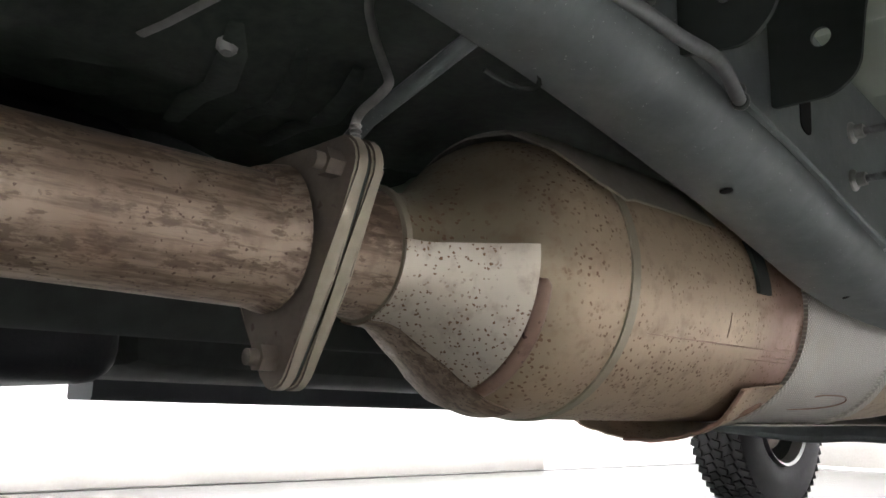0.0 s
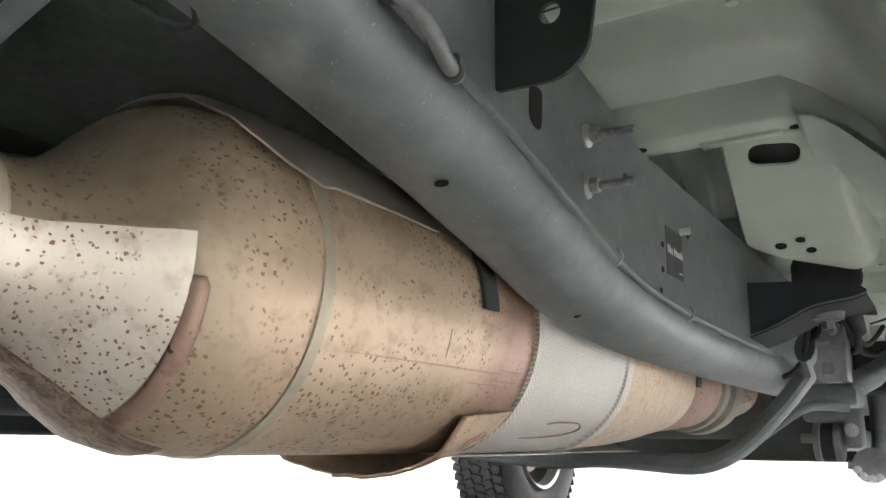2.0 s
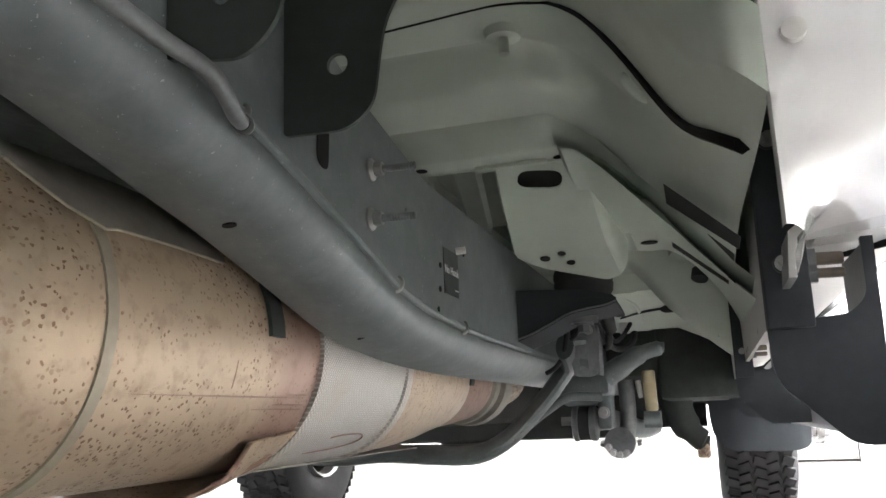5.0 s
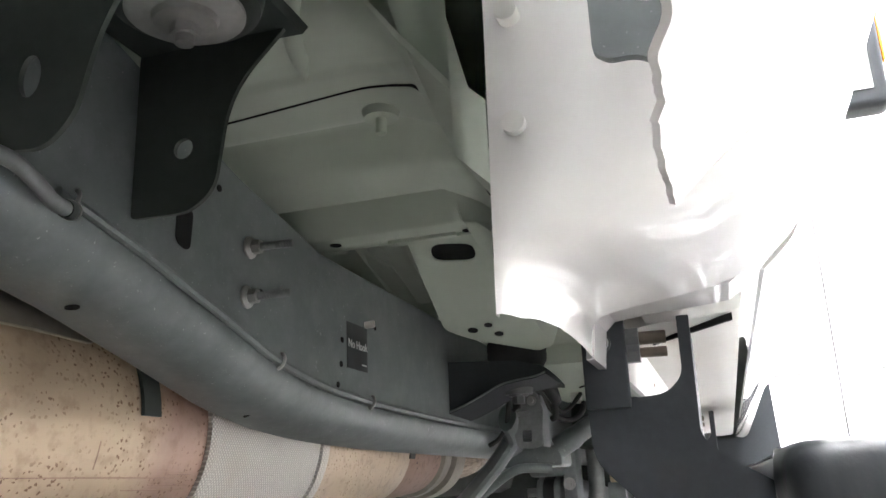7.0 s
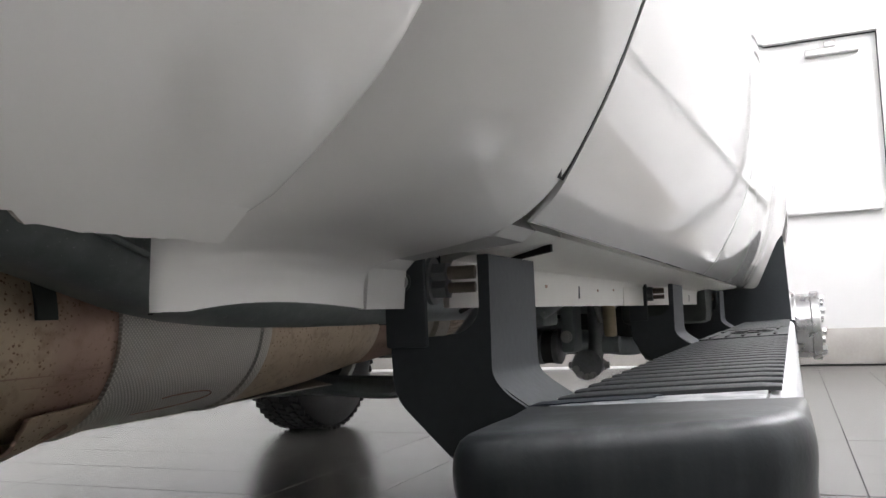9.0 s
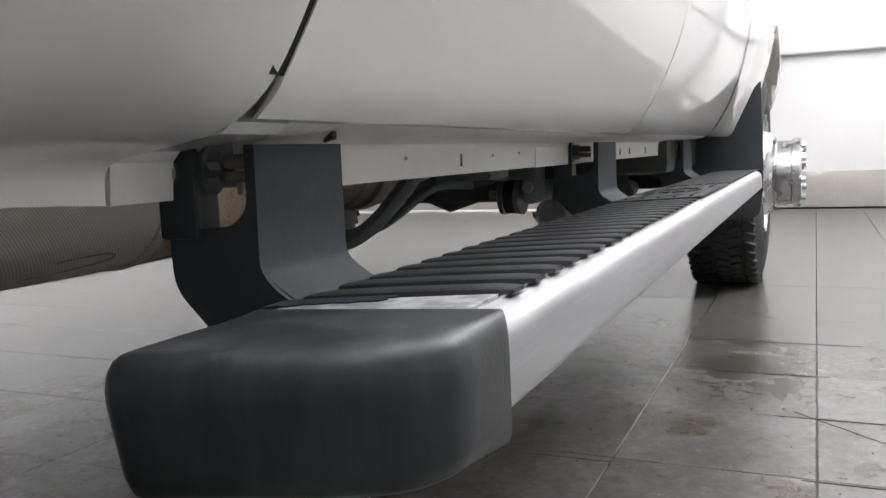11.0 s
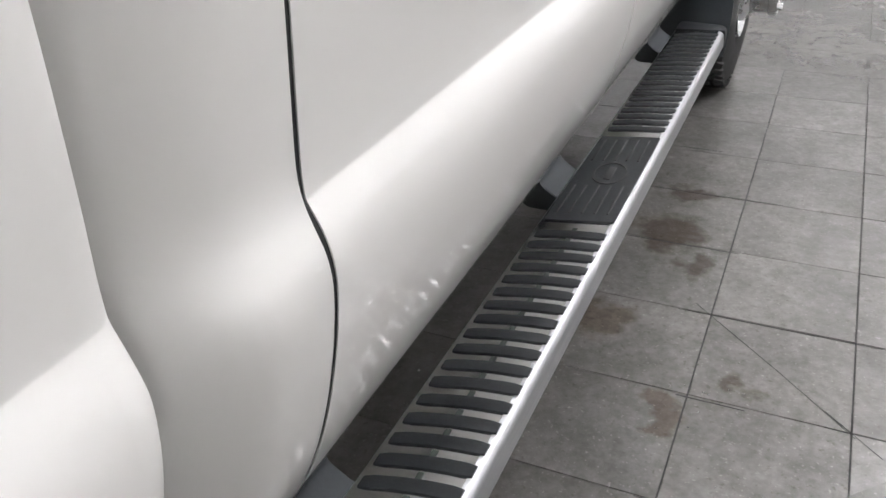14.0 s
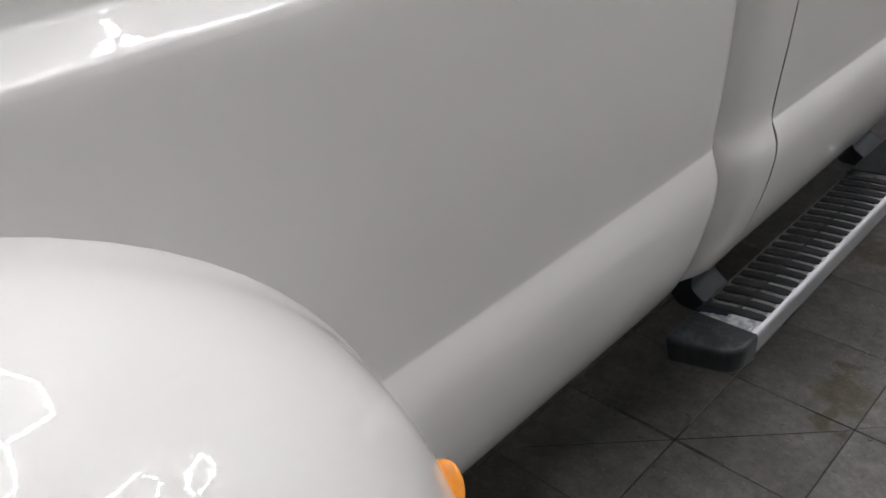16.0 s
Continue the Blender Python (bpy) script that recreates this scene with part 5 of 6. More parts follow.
loft(ush, [hood_row(y, r + 0.0016, a0) + hood_row(y, r, a0)[::-1] for y, r, a0 in HOOD], True, True)
part("upper_shield", ush, SHIELD, canister, "thin bent dusty heat shield")
part("shield_edge", tube(bmesh.new(), [(EX + (r + 0.001) * math.cos(radians(a0)), y, EZ + (r + 0.001) * math.sin(radians(a0))) for y, r, a0 in HOOD[2:-1]], 0.0012, 6), CUTEDGE, canister)
hs = bmesh.new()
rng = random.Random(21)
hrows = []
for j in range(36):
    y = -0.62 + 1.07 * j / 35
    hrows.append([Vector((x, y, z + rng.uniform(-0.006, 0.006) + 0.008 * math.sin(x * 22 + 1.5 * math.sin(y * 5)))) for x, z in [(-0.80 + 0.05 * i, lerp_list([(-0.80, 0.80), (-0.33, 0.785), (-0.26, 0.74), (-0.05, 0.705), (0.33, 0.70)], -0.80 + 0.05 * i)) for i in range(23)]])
loft(hs, hrows, False)
part("floor_heat_shield", hs, SOOT, truck, "crumpled sooty heat shield above the exhaust", 80)
part("shield_flange", tube(bmesh.new(), [(0.050, -0.398, 0.688), (0.082, -0.390, 0.690), (0.142, -0.376, 0.697)], 0.0052, 8, True, 0.4), STEEL, truck, "pale bent edge of the heat shield")
part("shield_bolt", tube(bmesh.new(), [(0.066, -0.324, 0.706), (0.068, -0.325, 0.694), (0.069, -0.326, 0.688)], [0.011, 0.011, 0.006], 8), STEEL, truck)
for y, w in ((-0.285, 0.017), (-0.215, 0.012), (-0.150, 0.015)):
    part("shield_fold", tube(bmesh.new(), [(-0.26, y + 0.06, 0.735), (-0.12, y + 0.02, 0.715), (-0.02, y, 0.694), (0.06, y - 0.03, 0.694), (0.10, y - 0.05, 0.703)], [w * 0.7, w, w, w * 0.8, w * 0.4], 10, True, 0.35), SOOT, truck)
# lower torn shield
lsh = bmesh.new()
rng = random.Random(7)
n_ = 40
rows = []
for i in range(n_ + 1):
    deg = 41 + 84 * i / n_
    a = radians(-deg)
    y0 = 0.168 - 0.05 * max(0.0, min(1.0, (deg - 78) / 40)) ** 1.2 + rng.uniform(-0.002, 0.002) + (0.05 * (0.5 + rng.random()) if i == 0 else 0.0)
    lift = 0.007 + 0.009 * min(1.0, i / 10) + 0.007 * max(0.0, (deg - 76) / 45) + rng.uniform(-0.0008, 0.0008)
    rows.append([Vector((EX + (0.131 + lift * k) * math.cos(a), y0 + (0.262 - y0) * t, EZ + (0.131 + lift * k) * math.sin(a))) for t, k in ((0, 1), (0.12, 1.05), (0.35, 0.75), (0.7, 0.3), (1, 0.0))])
loft(lsh, [r + [Vector((EX, p.y, EZ)).lerp(p, 0.985) for p in r[::-1]] for r in rows], True, True)
part("torn_shield", lsh, OUTLET, canister, "torn tan shield edge")
rim_pts = [r[0] + Vector((0, -0.0015, 0)) for r in rows[1:30]]
part("torn_rim", tube(bmesh.new(), rim_pts, 0.0022, 8), BROWN, canister, "rolled edge of the torn shield")
sl = smooth_path([(0, 0.185, -70), (0, 0.195, -63), (0, 0.214, -54), (0, 0.222, -50), (0, 0.226, -52), (0, 0.214, -60), (0, 0.20, -68)], 4)
part("shield_slot", tube(bmesh.new(), [(EX + 0.1405 * math.cos(radians(p.z)), p.y, EZ + 0.1405 * math.sin(radians(p.z))) for p in sl], 0.0014, 6), BROWN, canister)
lsh = bmesh.new()
arc_sheet(lsh, EX, EZ, [(0.30, 0.131), (0.5, 0.131), (0.75, 0.128), (0.95, 0.128)], -165, -95, 20, 0.002)
part("lower_shield", lsh, SHIELD, canister)
for y, a0, a1, r in ((0.162, 1, 27, 0.1295), (0.955, -12, 16, 0.0962)):
    t_ = bmesh.new()
    arc_sheet(t_, EX, EZ, [(y - 0.012, r), (y + 0.013, r)], a0, a1, 8, 0.004)
    part("shield_tab", t_, BLACK, canister, "dark welded tab")
# seams pressed in the body
for a, y0, y1 in ((-24.3, -0.05, 0.235), (-29.8, 0.150, 0.245), (-27.6, 0.185, 0.25), (-22.8, 0.21, 0.25)):
    part("body_crease", tube(bmesh.new(), [(EX + 0.1285 * math.cos(radians(a)), y, EZ + 0.1285 * math.sin(radians(a))) for y in (y0, (y0 + y1) / 2, y1)], [0.0004, 0.0008, 0.0005], 6), BROWN, canister)
part("body_crease", tube(bmesh.new(), [(EX + 0.1287 * math.cos(radians(a)), 0.102, EZ + 0.1287 * math.sin(radians(a))) for a in (-21, -16, -10)], 0.0006, 6), BROWN, canister)
loop = smooth_path([(0, y, a) for y, a in ((0.345, -60), (0.40, -58.5), (0.45, -55), (0.472, -50.5), (0.455, -46.5), (0.40, -46.5), (0.375, -48))], 5)
part("jacket_fold", tube(bmesh.new(), [(EX + 0.1284 * math.cos(radians(p.z)), p.y, EZ + 0.1284 * math.sin(radians(p.z))) for p in loop], 0.0010, 6), BROWN, canister)

# sensor lead and strut above the flange
wire = smooth_path([(0.234, -0.30, 0.560), (0.234, -0.30, 0.573), (0.233, -0.30, 0.586), (0.241, -0.30, 0.595), (0.262, -0.30, 0.602), (0.272, -0.30, 0.608), (0.270, -0.30, 0.616), (0.258, -0.30, 0.640), (0.250, -0.30, 0.660), (0.245, -0.30, 0.690), (0.24, -0.28, 0.78), (0.2, -0.27, 0.86)], 5)
lead = part("sensor_lead", tube(bmesh.new(), wire, 0.0038, 12), STEEL, truck, "grey sensor lead")
sp = bmesh.new()
for i in range(5):
    tube(sp, [(0.234, -0.30, 0.566 + i * 0.0042), (0.234, -0.30, 0.568 + i * 0.0042), (0.234, -0.30, 0.570 + i * 0.0042)], [0.0035, 0.0052, 0.0035], 12)
part("spring_sleeve", sp, STEEL, lead, "bright coiled sleeve")
part("strut_bar", tube(bmesh.new(), [(0.15, -0.255, 0.592), (0.201, -0.265, 0.606), (0.336, -0.275, 0.633), (0.345, -0.275, 0.64)], [0.0085] * 4, 12, True, 0.6), FRAME, truck, "dark strut bar to the frame")
part("rail_hook", tube(bmesh.new(), [(0.335 + 0.02 * math.cos(a), -0.25 + 0.05 * math.sin(a) * 0.8, 0.625 - 0.012 * math.sin(a)) for a in [0.3 * i for i in range(11)]], 0.0022, 8), DIRTY, truck)

for ay in (0.0495, 0.944, 1.888):
    br_ = bmesh.new()
    box(br_, 0.7505, 0.7800, ay, ay + 0.005, 0.468, 0.617, 0.002)
    box(br_, 0.7512, 0.7560, ay + 0.0055, ay + 0.034, 0.468, 0.617, 0.002)
    brace = part("step_arm", br_, POWDER, truck, "charcoal step arm bolted to the body")
    for x, z in ((0.764, 0.511), (0.763, 0.597)):
        part("arm_washer", cyl(bmesh.new(), (x, ay, z), (x, ay - 0.002, z), 0.0066, 18), BLACK, brace)
        part("arm_nut", hexbolt(bmesh.new(), (x, ay - 0.002, z), (0, -1, 0), 0.0036, 0.009), STEEL, brace)

# ---- cross bar, driveline and front gear ----
xb = smooth_path([(0.455, 1.03, 0.545), (0.450, 1.09, 0.515), (0.418, 1.10, 0.472), (0.385, 1.10, 0.436), (0.345, 1.10, 0.396), (0.307, 1.10, 0.368), (0.265, 1.10, 0.350), (0.215, 1.10, 0.345), (0.14, 1.10, 0.350), (0.05, 1.10, 0.354), (-0.10, 1.10, 0.352), (-0.45, 1.10, 0.40), (-0.55, 1.10, 0.52)], 5)
part("cross_bar", tube(bmesh.new(), xb, 0.017, 14, True, 1.7, (0, 1, 0)), FRAME, truck, "grey bent cross bar below the exhaust")
def hang(u, v, w):
    return Vector((u, 1.045 + (u - 0.46) * 0.35 + w, v))


hgr = bmesh.new()
plate(hgr, [rounded([(0.458, 0.600), (0.500, 0.602), (0.516, 0.560), (0.511, 0.493), (0.498, 0.486), (0.468, 0.488), (0.460, 0.53)], 0.006), rounded([(0.477, 0.4995), (0.4935, 0.4995), (0.4935, 0.520), (0.477, 0.520)], 0.002), rounded([(0.470, 0.545), (0.492, 0.548), (0.492, 0.556), (0.470, 0.555)], 0.003)], 0.005, hang)
hanger = part("hanger_bracket", hgr, CAST, truck, "grey pressed bracket with a square hole")
part("bracket_side", box(bmesh.new(), 0.508, 0.513, 1.066, 1.13, 0.49, 0.585, 0.002), CAST, hanger)
part("bracket_lip", box(bmesh.new(), 0.452, 0.520, 1.03, 1.058, 0.598, 0.604, 0.002), CAST, hanger)
for x, z in ((0.483, 0.590), (0.497, 0.574)):
    part("bracket_bolt", hexbolt(bmesh.new(), tuple(hang(x, z, 0)), (0, -1, 0), 0.006, 0.010), STEEL, hanger)
part("bracket_clip", box(bmesh.new(), 0.4665, 0.479, 1.03, 1.046, 0.560, 0.580, 0.002), RUBBER, hanger)
for path, r in (
    ([(0.500, 1.02, 0.606), (0.510, 1.08, 0.590), (0.520, 1.14, 0.560), (0.530, 1.18, 0.546), (0.550, 1.20, 0.546), (0.567, 1.21, 0.560), (0.570, 1.22, 0.580)], 0.0055),
    ([(0.506, 1.03, 0.600), (0.517, 1.09, 0.596), (0.526, 1.12, 0.575), (0.535, 1.16, 0.558), (0.548, 1.2, 0.572), (0.560, 1.25, 0.60)], 0.0045),
    ([(0.520, 1.00, 0.612), (0.528, 1.06, 0.604), (0.531, 1.10, 0.580), (0.526, 1.14, 0.552), (0.516, 1.15, 0.545)], 0.0065),
    ([(0.470, 1.00, 0.598), (0.462, 1.02, 0.570), (0.452, 1.03, 0.530), (0.435, 1.035, 0.506), (0.415, 1.04, 0.496)], 0.0045),
    ([(0.485, 1.03, 0.604), (0.488, 1.02, 0.585), (0.480, 1.02, 0.566), (0.468, 1.03, 0.556)], 0.004),
):
    part("cable_loop", tube(bmesh.new(), smooth_path(path, 5), r, 10), RUBBER, hanger, "black cable loop by the frame")
part("cable_sleeve", tube(bmesh.new(), [(0.528, 1.02, 0.618), (0.534, 1.06, 0.598), (0.537, 1.10, 0.575)], [0.012, 0.013, 0.010], 12), RUBBER, hanger)
part("cable_plug", box(bmesh.new(), 0.533, 0.554, 1.28, 1.31, 0.585, 0.607, 0.002), CREAM, hanger, "pale square connector")
part("cable_plug", box(bmesh.new(), 0.512, 0.530, 1.10, 1.13, 0.592, 0.612, 0.003), RUBBER, hanger)
part("track_strut", tube(bmesh.new(), smooth_path([(0.495, 1.30, 0.495), (0.530, 1.30, 0.515), (0.568, 1.30, 0.538), (0.612, 1.30, 0.550), (0.622, 1.30, 0.551)], 4), [0.024] * 5 + [0.021] * 4 + [0.016] * 4 + [0.011] * 4, 14), FRAME, truck, "grey cast strut with a bright end")
part("second_bar", tube(bmesh.new(), smooth_path([(0.490, 1.24, 0.452), (0.44, 1.22, 0.455), (0.415, 1.20, 0.448), (0.379, 1.20, 0.426), (0.333, 1.20, 0.394), (0.28, 1.20, 0.366), (0.20, 1.20, 0.356), (0.0, 1.20, 0.360)], 5), 0.0095, 12), FRAME, truck, "thin grey bar behind the cross bar")
part("arm_beam", box(bmesh.new(), 0.36, 0.497, 1.33, 1.45, 0.458, 0.503, 0.008), FRAME, truck, "dark flat beam over the bushing")
bu = bmesh.new()
for x0, x1, r in ((0.334, 0.352, 0.048), (0.380, 0.400, 0.048)):
    tube(bu, [(x0, 1.84, 0.392), (x0 + 0.003, 1.84, 0.392), (x1 - 0.003, 1.84, 0.392), (x1, 1.84, 0.392)], [r - 0.004, r, r, r - 0.004], 32)
bush = part("arm_bushing", bu, CAST, truck, "grey bushing cheeks with black rubber between")
part("bushing_rubber", cyl(bmesh.new(), (0.351, 1.84, 0.392), (0.381, 1.84, 0.392), 0.045, 28), RUBBER, bush)
part("bushing_bolt", hexbolt(bmesh.new(), (0.334, 1.84, 0.400), (-1, 0, 0), 0.014, 0.03), STEEL, bush)
part("bushing_cover", box(bmesh.new(), 0.315, 0.425, 1.80, 1.90, 0.440, 0.470, 0.012), FRAME, bush)
part("radius_arm", tube(bmesh.new(), smooth_path([(0.366, 1.84, 0.392), (0.40, 2.1, 0.40), (0.46, 2.5, 0.36), (0.48, 2.9, 0.36)], 4), 0.032, 14), FRAME, truck, "dark front radius arm")
part("arm_bracket", box(bmesh.new(), 0.408, 0.446, 1.80, 1.90, 0.375, 0.53, 0.010), FRAME, truck)
yk = bmesh.new()
tube(yk, smooth_path([(0.472, 1.95, 0.54), (0.475, 1.95, 0.47), (0.474, 1.95, 0.40), (0.466, 1.95, 0.35)], 4), 0.023, 14)
cyl(yk, (0.448, 1.925, 0.335), (0.448, 1.975, 0.335), 0.044, 24, 0.040)
knuckle = part("steering_knuckle", yk, CAST, truck, "grey cast arm with bolts")
for x in (0.405, 0.492):
    part("knuckle_bolt", hexbolt(bmesh.new(), (x, 1.95, 0.333), (1 if x > 0.45 else -1, 0, 0), 0.010, 0.012), STEEL, knuckle)
for a in (200, 235, 270, 300):
    part("knuckle_bolt", hexbolt(bmesh.new(), (0.448 + 0.034 * math.cos(radians(a)), 1.925, 0.335 + 0.034 * math.sin(radians(a))), (0, -1, 0), 0.007, 0.010), STEEL, knuckle)
part("bracket_bolt", hexbolt(bmesh.new(), (0.425, 1.80, 0.42), (0, -1, 0), 0.011, 0.014), STEEL, bush)
shock = part("shock_absorber", tube(bmesh.new(), [(0.553, 1.75, 0.525), (0.553, 1.75, 0.522), (0.556, 1.75, 0.424), (0.556, 1.75, 0.419)], [0.014, 0.0175, 0.0165, 0.013], 22), TAN, truck, "tan painted shock absorber")
part("shock_eye", cyl(bmesh.new(), (0.535, 1.75, 0.398), (0.578, 1.75, 0.398), 0.022, 18), FRAME, shock)
part("shock_stub", cyl(bmesh.new(), (0.524, 1.75, 0.50), (0.532, 1.75, 0.455), 0.008, 10), STEEL, shock)
part("front_spring_arm", tube(bmesh.new(), smooth_path([(0.600, 2.0, 0.54), (0.605, 2.0, 0.46), (0.625, 2.0, 0.385), (0.668, 2.0, 0.335), (0.69, 2.0, 0.325)], 4), [0.05] * 6 + [0.042] * 4 + [0.032] * 4 + [0.02] * 3, 14), DIRTY, truck, "dark curved front suspension arm")
part("rusty_joint", box(bmesh.new(), 0.655, 0.692, 1.98, 2.02, 0.285, 0.330, 0.008), PIPE, truck, "rust-brown joint below the suspension arm")
part("cross_link", tube(bmesh.new(), [(0.575, 1.95, 0.462), (0.60, 1.95, 0.462), (0.66, 1.95, 0.464)], 0.010, 10), STEEL, truck, "pale link rod")
part("front_axle", tube(bmesh.new(), [(-0.85, 2.95, 0.40), (-0.5, 2.95, 0.40), (-0.3, 2.95, 0.41), (-0.05, 2.95, 0.40), (0.68, 2.95, 0.40)], [0.045, 0.05, 0.14, 0.05, 0.045], 18), DIRTY, truck, "dirty front axle")
splash = part("splash_shield", box(bmesh.new(), 0.575, 0.80, 1.79, 2.4, 0.445, 0.66, 0.02), DIRTY, truck, "dark splash shield ahead of the cab floor")
part("shield_wing", box(bmesh.new(), 0.44, 0.58, 1.80, 2.3, 0.51, 0.66, 0.02), DIRTY, splash)
part("front_liner", loft(bmesh.new(), [[Vector((x, AX + AR * 1.0 * math.cos(a), 0.44 + AR * math.sin(a))) for x in (0.55, 0.75, 0.95)] for a in [math.pi * i / 14 for i in range(15)]], False), DIRTY, truck)
part("drive_shaft", cyl(bmesh.new(), (-0.05, -2.6, 0.46), (-0.02, 1.3, 0.50), 0.048, 24), DIRTY, truck, "dirty drive shaft")
part("gearbox", box(bmesh.new(), -0.27, 0.14, 1.25, 2.4, 0.40, 0.78, 0.05), DIRTY, truck, "dirty gearbox casing")
part("fuel_tank", box(bmesh.new(), -0.78, -0.35, -1.5, -0.215, 0.40, 0.76, 0.045, 4), PLASTIC, truck, "dark plastic fuel tank")
part("tank_strap", box(bmesh.new(), -0.345, -0.338, -0.60, -0.56, 0.42, 0.80, 0.002), STEEL, truck)
# dark box added to block the bright gaps behind the front gear
part("front_gap_filler", box(bmesh.new(), -0.60, 0.50, 2.60, 2.72, 0.33, 0.56, 0.03), DIRTY, truck, "dark filler box closing the gaps behind the front gear")
part("front_bulkhead", box(bmesh.new(), -0.9, 0.745, 2.42, 2.46, 0.50, 0.90, 0.01), DIRTY, truck)
part("far_undertray", box(bmesh.new(), -0.83, -0.40, -0.19, 1.9, 0.42, 0.70, 0.04), DIRTY, truck)

# splash flap behind the front wheel
fl = bmesh.new()
plate(fl, [rounded([(0.690, 0.50), (0.772, 0.535), (0.90, 0.535), (0.968, 0.68), (0.985, 0.70), (0.995, 0.42), (0.985, 0.30), (0.95, 0.285), (0.70, 0.285)], [0.02, 0.02, 0.02, 0.02, 0.01, 0.05, 0.04, 0.06, 0.10])], 0.008, lambda u, v, w: Vector((u, 2.31 + w + 0.05 * (v - 0.45), v)))
part("splash_flap", fl, POWDER, truck, "charcoal splash flap behind the front wheel")


# ---- wheels ----
def wheel(x, y, side, parent):
    """A tyre with blocks, a rim and a protruding hub; side is 1 for the camera's side."""
    R, W, cz = 0.402, 0.25, 0.402
    h = W / 2
    prof = [(-h + 0.02, 0.215), (-h - 0.004, 0.25), (-h - 0.008, 0.30), (-h + 0.002, 0.355), (-h + 0.018, 0.385), (-h + 0.05, 0.394), (0, 0.397), (h - 0.05, 0.394), (h - 0.018, 0.385), (h - 0.002, 0.355), (h + 0.008, 0.30), (h + 0.004, 0.25), (h - 0.02, 0.215)]
    n = 64
    tyre = part("wheel", loft(bmesh.new(), [[Vector((x + px, y + r * math.cos(a), cz + r * math.sin(a))) for px, r in prof] for a in [2 * math.pi * i / n for i in range(n + 1)]], False), RUBBER, parent, "black all-terrain tyre on a dually wheel")
    tb = bmesh.new()
    for i in range(60):
        a = 2 * math.pi * i / 60
        for k, px in enumerate((-0.093, -0.046, 0.0, 0.046, 0.093)):
            aa = a + (k % 2) * math.pi / 60
            m = Matrix.Translation((x + px, y + (R - 0.0035) * math.cos(aa), cz + (R - 0.0035) * math.sin(aa))) @ Matrix.Rotation(aa, 4, "X") @ Matrix.Rotation(0.35 * (1 if k % 2 else -1), 4, "Y") @ Matrix.Diagonal((0.036, 0.011, 0.030, 1))
            bmesh.ops.create_cube(tb, size=1.0, matrix=m)
    tagged(part("tread", tb, RUBBER, tyre), kind="stuff")
    s = side
    rim_prof = [(s * (h - 0.03), 0.218), (s * (h + 0.005), 0.214), (s * (h - 0.01), 0.20), (s * (h - 0.04), 0.185), (s * (h - 0.03), 0.165), (s * (h + 0.015), 0.15), (s * (h + 0.03), 0.135), (s * (h + 0.03), 0.11), (s * (h + 0.025), 0.0)]
    part("rim", loft(bmesh.new(), [[Vector((x + px, y + r * math.cos(a), cz + r * math.sin(a))) for px, r in rim_prof] for a in [2 * math.pi * i / 40 for i in range(41)]], False), CHROME, tyre, "bright steel rim")
    lip_prof = [(-s * (h - 0.03), 0.218), (-s * (h + 0.004), 0.214), (-s * (h - 0.004), 0.203), (-s * (h - 0.05), 0.196)]
    part("rim_lip", loft(bmesh.new(), [[Vector((x + px, y + r * math.cos(a), cz + r * math.sin(a))) for px, r in lip_prof] for a in [2 * math.pi * i / 40 for i in range(41)]], False), STEEL, tyre, "bright inner rim lip")
    back_prof = [(-s * (h - 0.05), 0.196), (-s * 0.02, 0.19), (s * 0.02, 0.17), (s * 0.03, 0.0)]
    part("rim_back", loft(bmesh.new(), [[Vector((x + px, y + r * math.cos(a), cz + r * math.sin(a))) for px, r in back_prof] for a in [2 * math.pi * i / 40 for i in range(41)]], False), DIRTY, tyre)
    drum = bmesh.new()
    tube(drum, [(x + s * 0.02, y, cz), (x - s * 0.05, y, cz), (x - s * 0.06, y, cz), (x - s * 0.062, y, cz), (x - s * 0.10, y, cz)], [0.145, 0.145, 0.13, 0.07, 0.06], 32)
    part("brake_drum", drum, FLANGE, tyre, "rusty brake drum")
    hubm = bmesh.new()
    tube(hubm, [(x + s * (h + o), y, cz) for o in (0.018, 0.020, 0.040, 0.044, 0.092, 0.096, 0.121, 0.125)], [0.128, 0.130, 0.130, 0.118, 0.118, 0.127, 0.127, 0.122], 40)
    part("hub", hubm, CHROME, tyre, "bright protruding hub")
    for i in range(8):
        a = 2 * math.pi * i / 8 + 0.2
        part("lug_nut", cyl(bmesh.new(), (x + s * (h + 0.125), y + 0.1 * math.cos(a), cz + 0.1 * math.sin(a)), (x + s * (h + 0.14), y + 0.1 * math.cos(a), cz + 0.1 * math.sin(a)), 0.014, 6), CHROME, tyre)
    return tyre


wheel(0.84, AX, 1, truck)
wheel(2 * CX - 0.91, AX, -1, truck)
for xx, s in ((0.76, -1), (1.06, 1), (2 * CX - 0.76, 1), (2 * CX - 1.06, -1)):
    wheel(xx, FY, s, truck)

# ---- side step ----
TOPZ, LOWZ, XI, XO, YE = 0.4395, 0.3865, 0.860, 1.001, 2.10
bsec = rounded([(XI, LOWZ + 0.008), (XI, TOPZ - 0.002), (XI + 0.012, TOPZ), (XO - 0.016, TOPZ + 0.001), (XO - 0.001, TOPZ - 0.008), (XO, LOWZ + 0.006), (XO - 0.008, LOWZ), (XI + 0.008, LOWZ)], [0.003, 0.003, 0.004, 0.010, 0.010, 0.004, 0.004, 0.004], 4)
step = part("side_step", loft(bmesh.new(), [[Vector((x, y, z)) for x, z in bsec] for y in (0.0, 0.5, 1.0, 1.5, YE)], True, True), ALUMINIUM, truck, "brushed aluminium side step with ribbed black treads", 30)


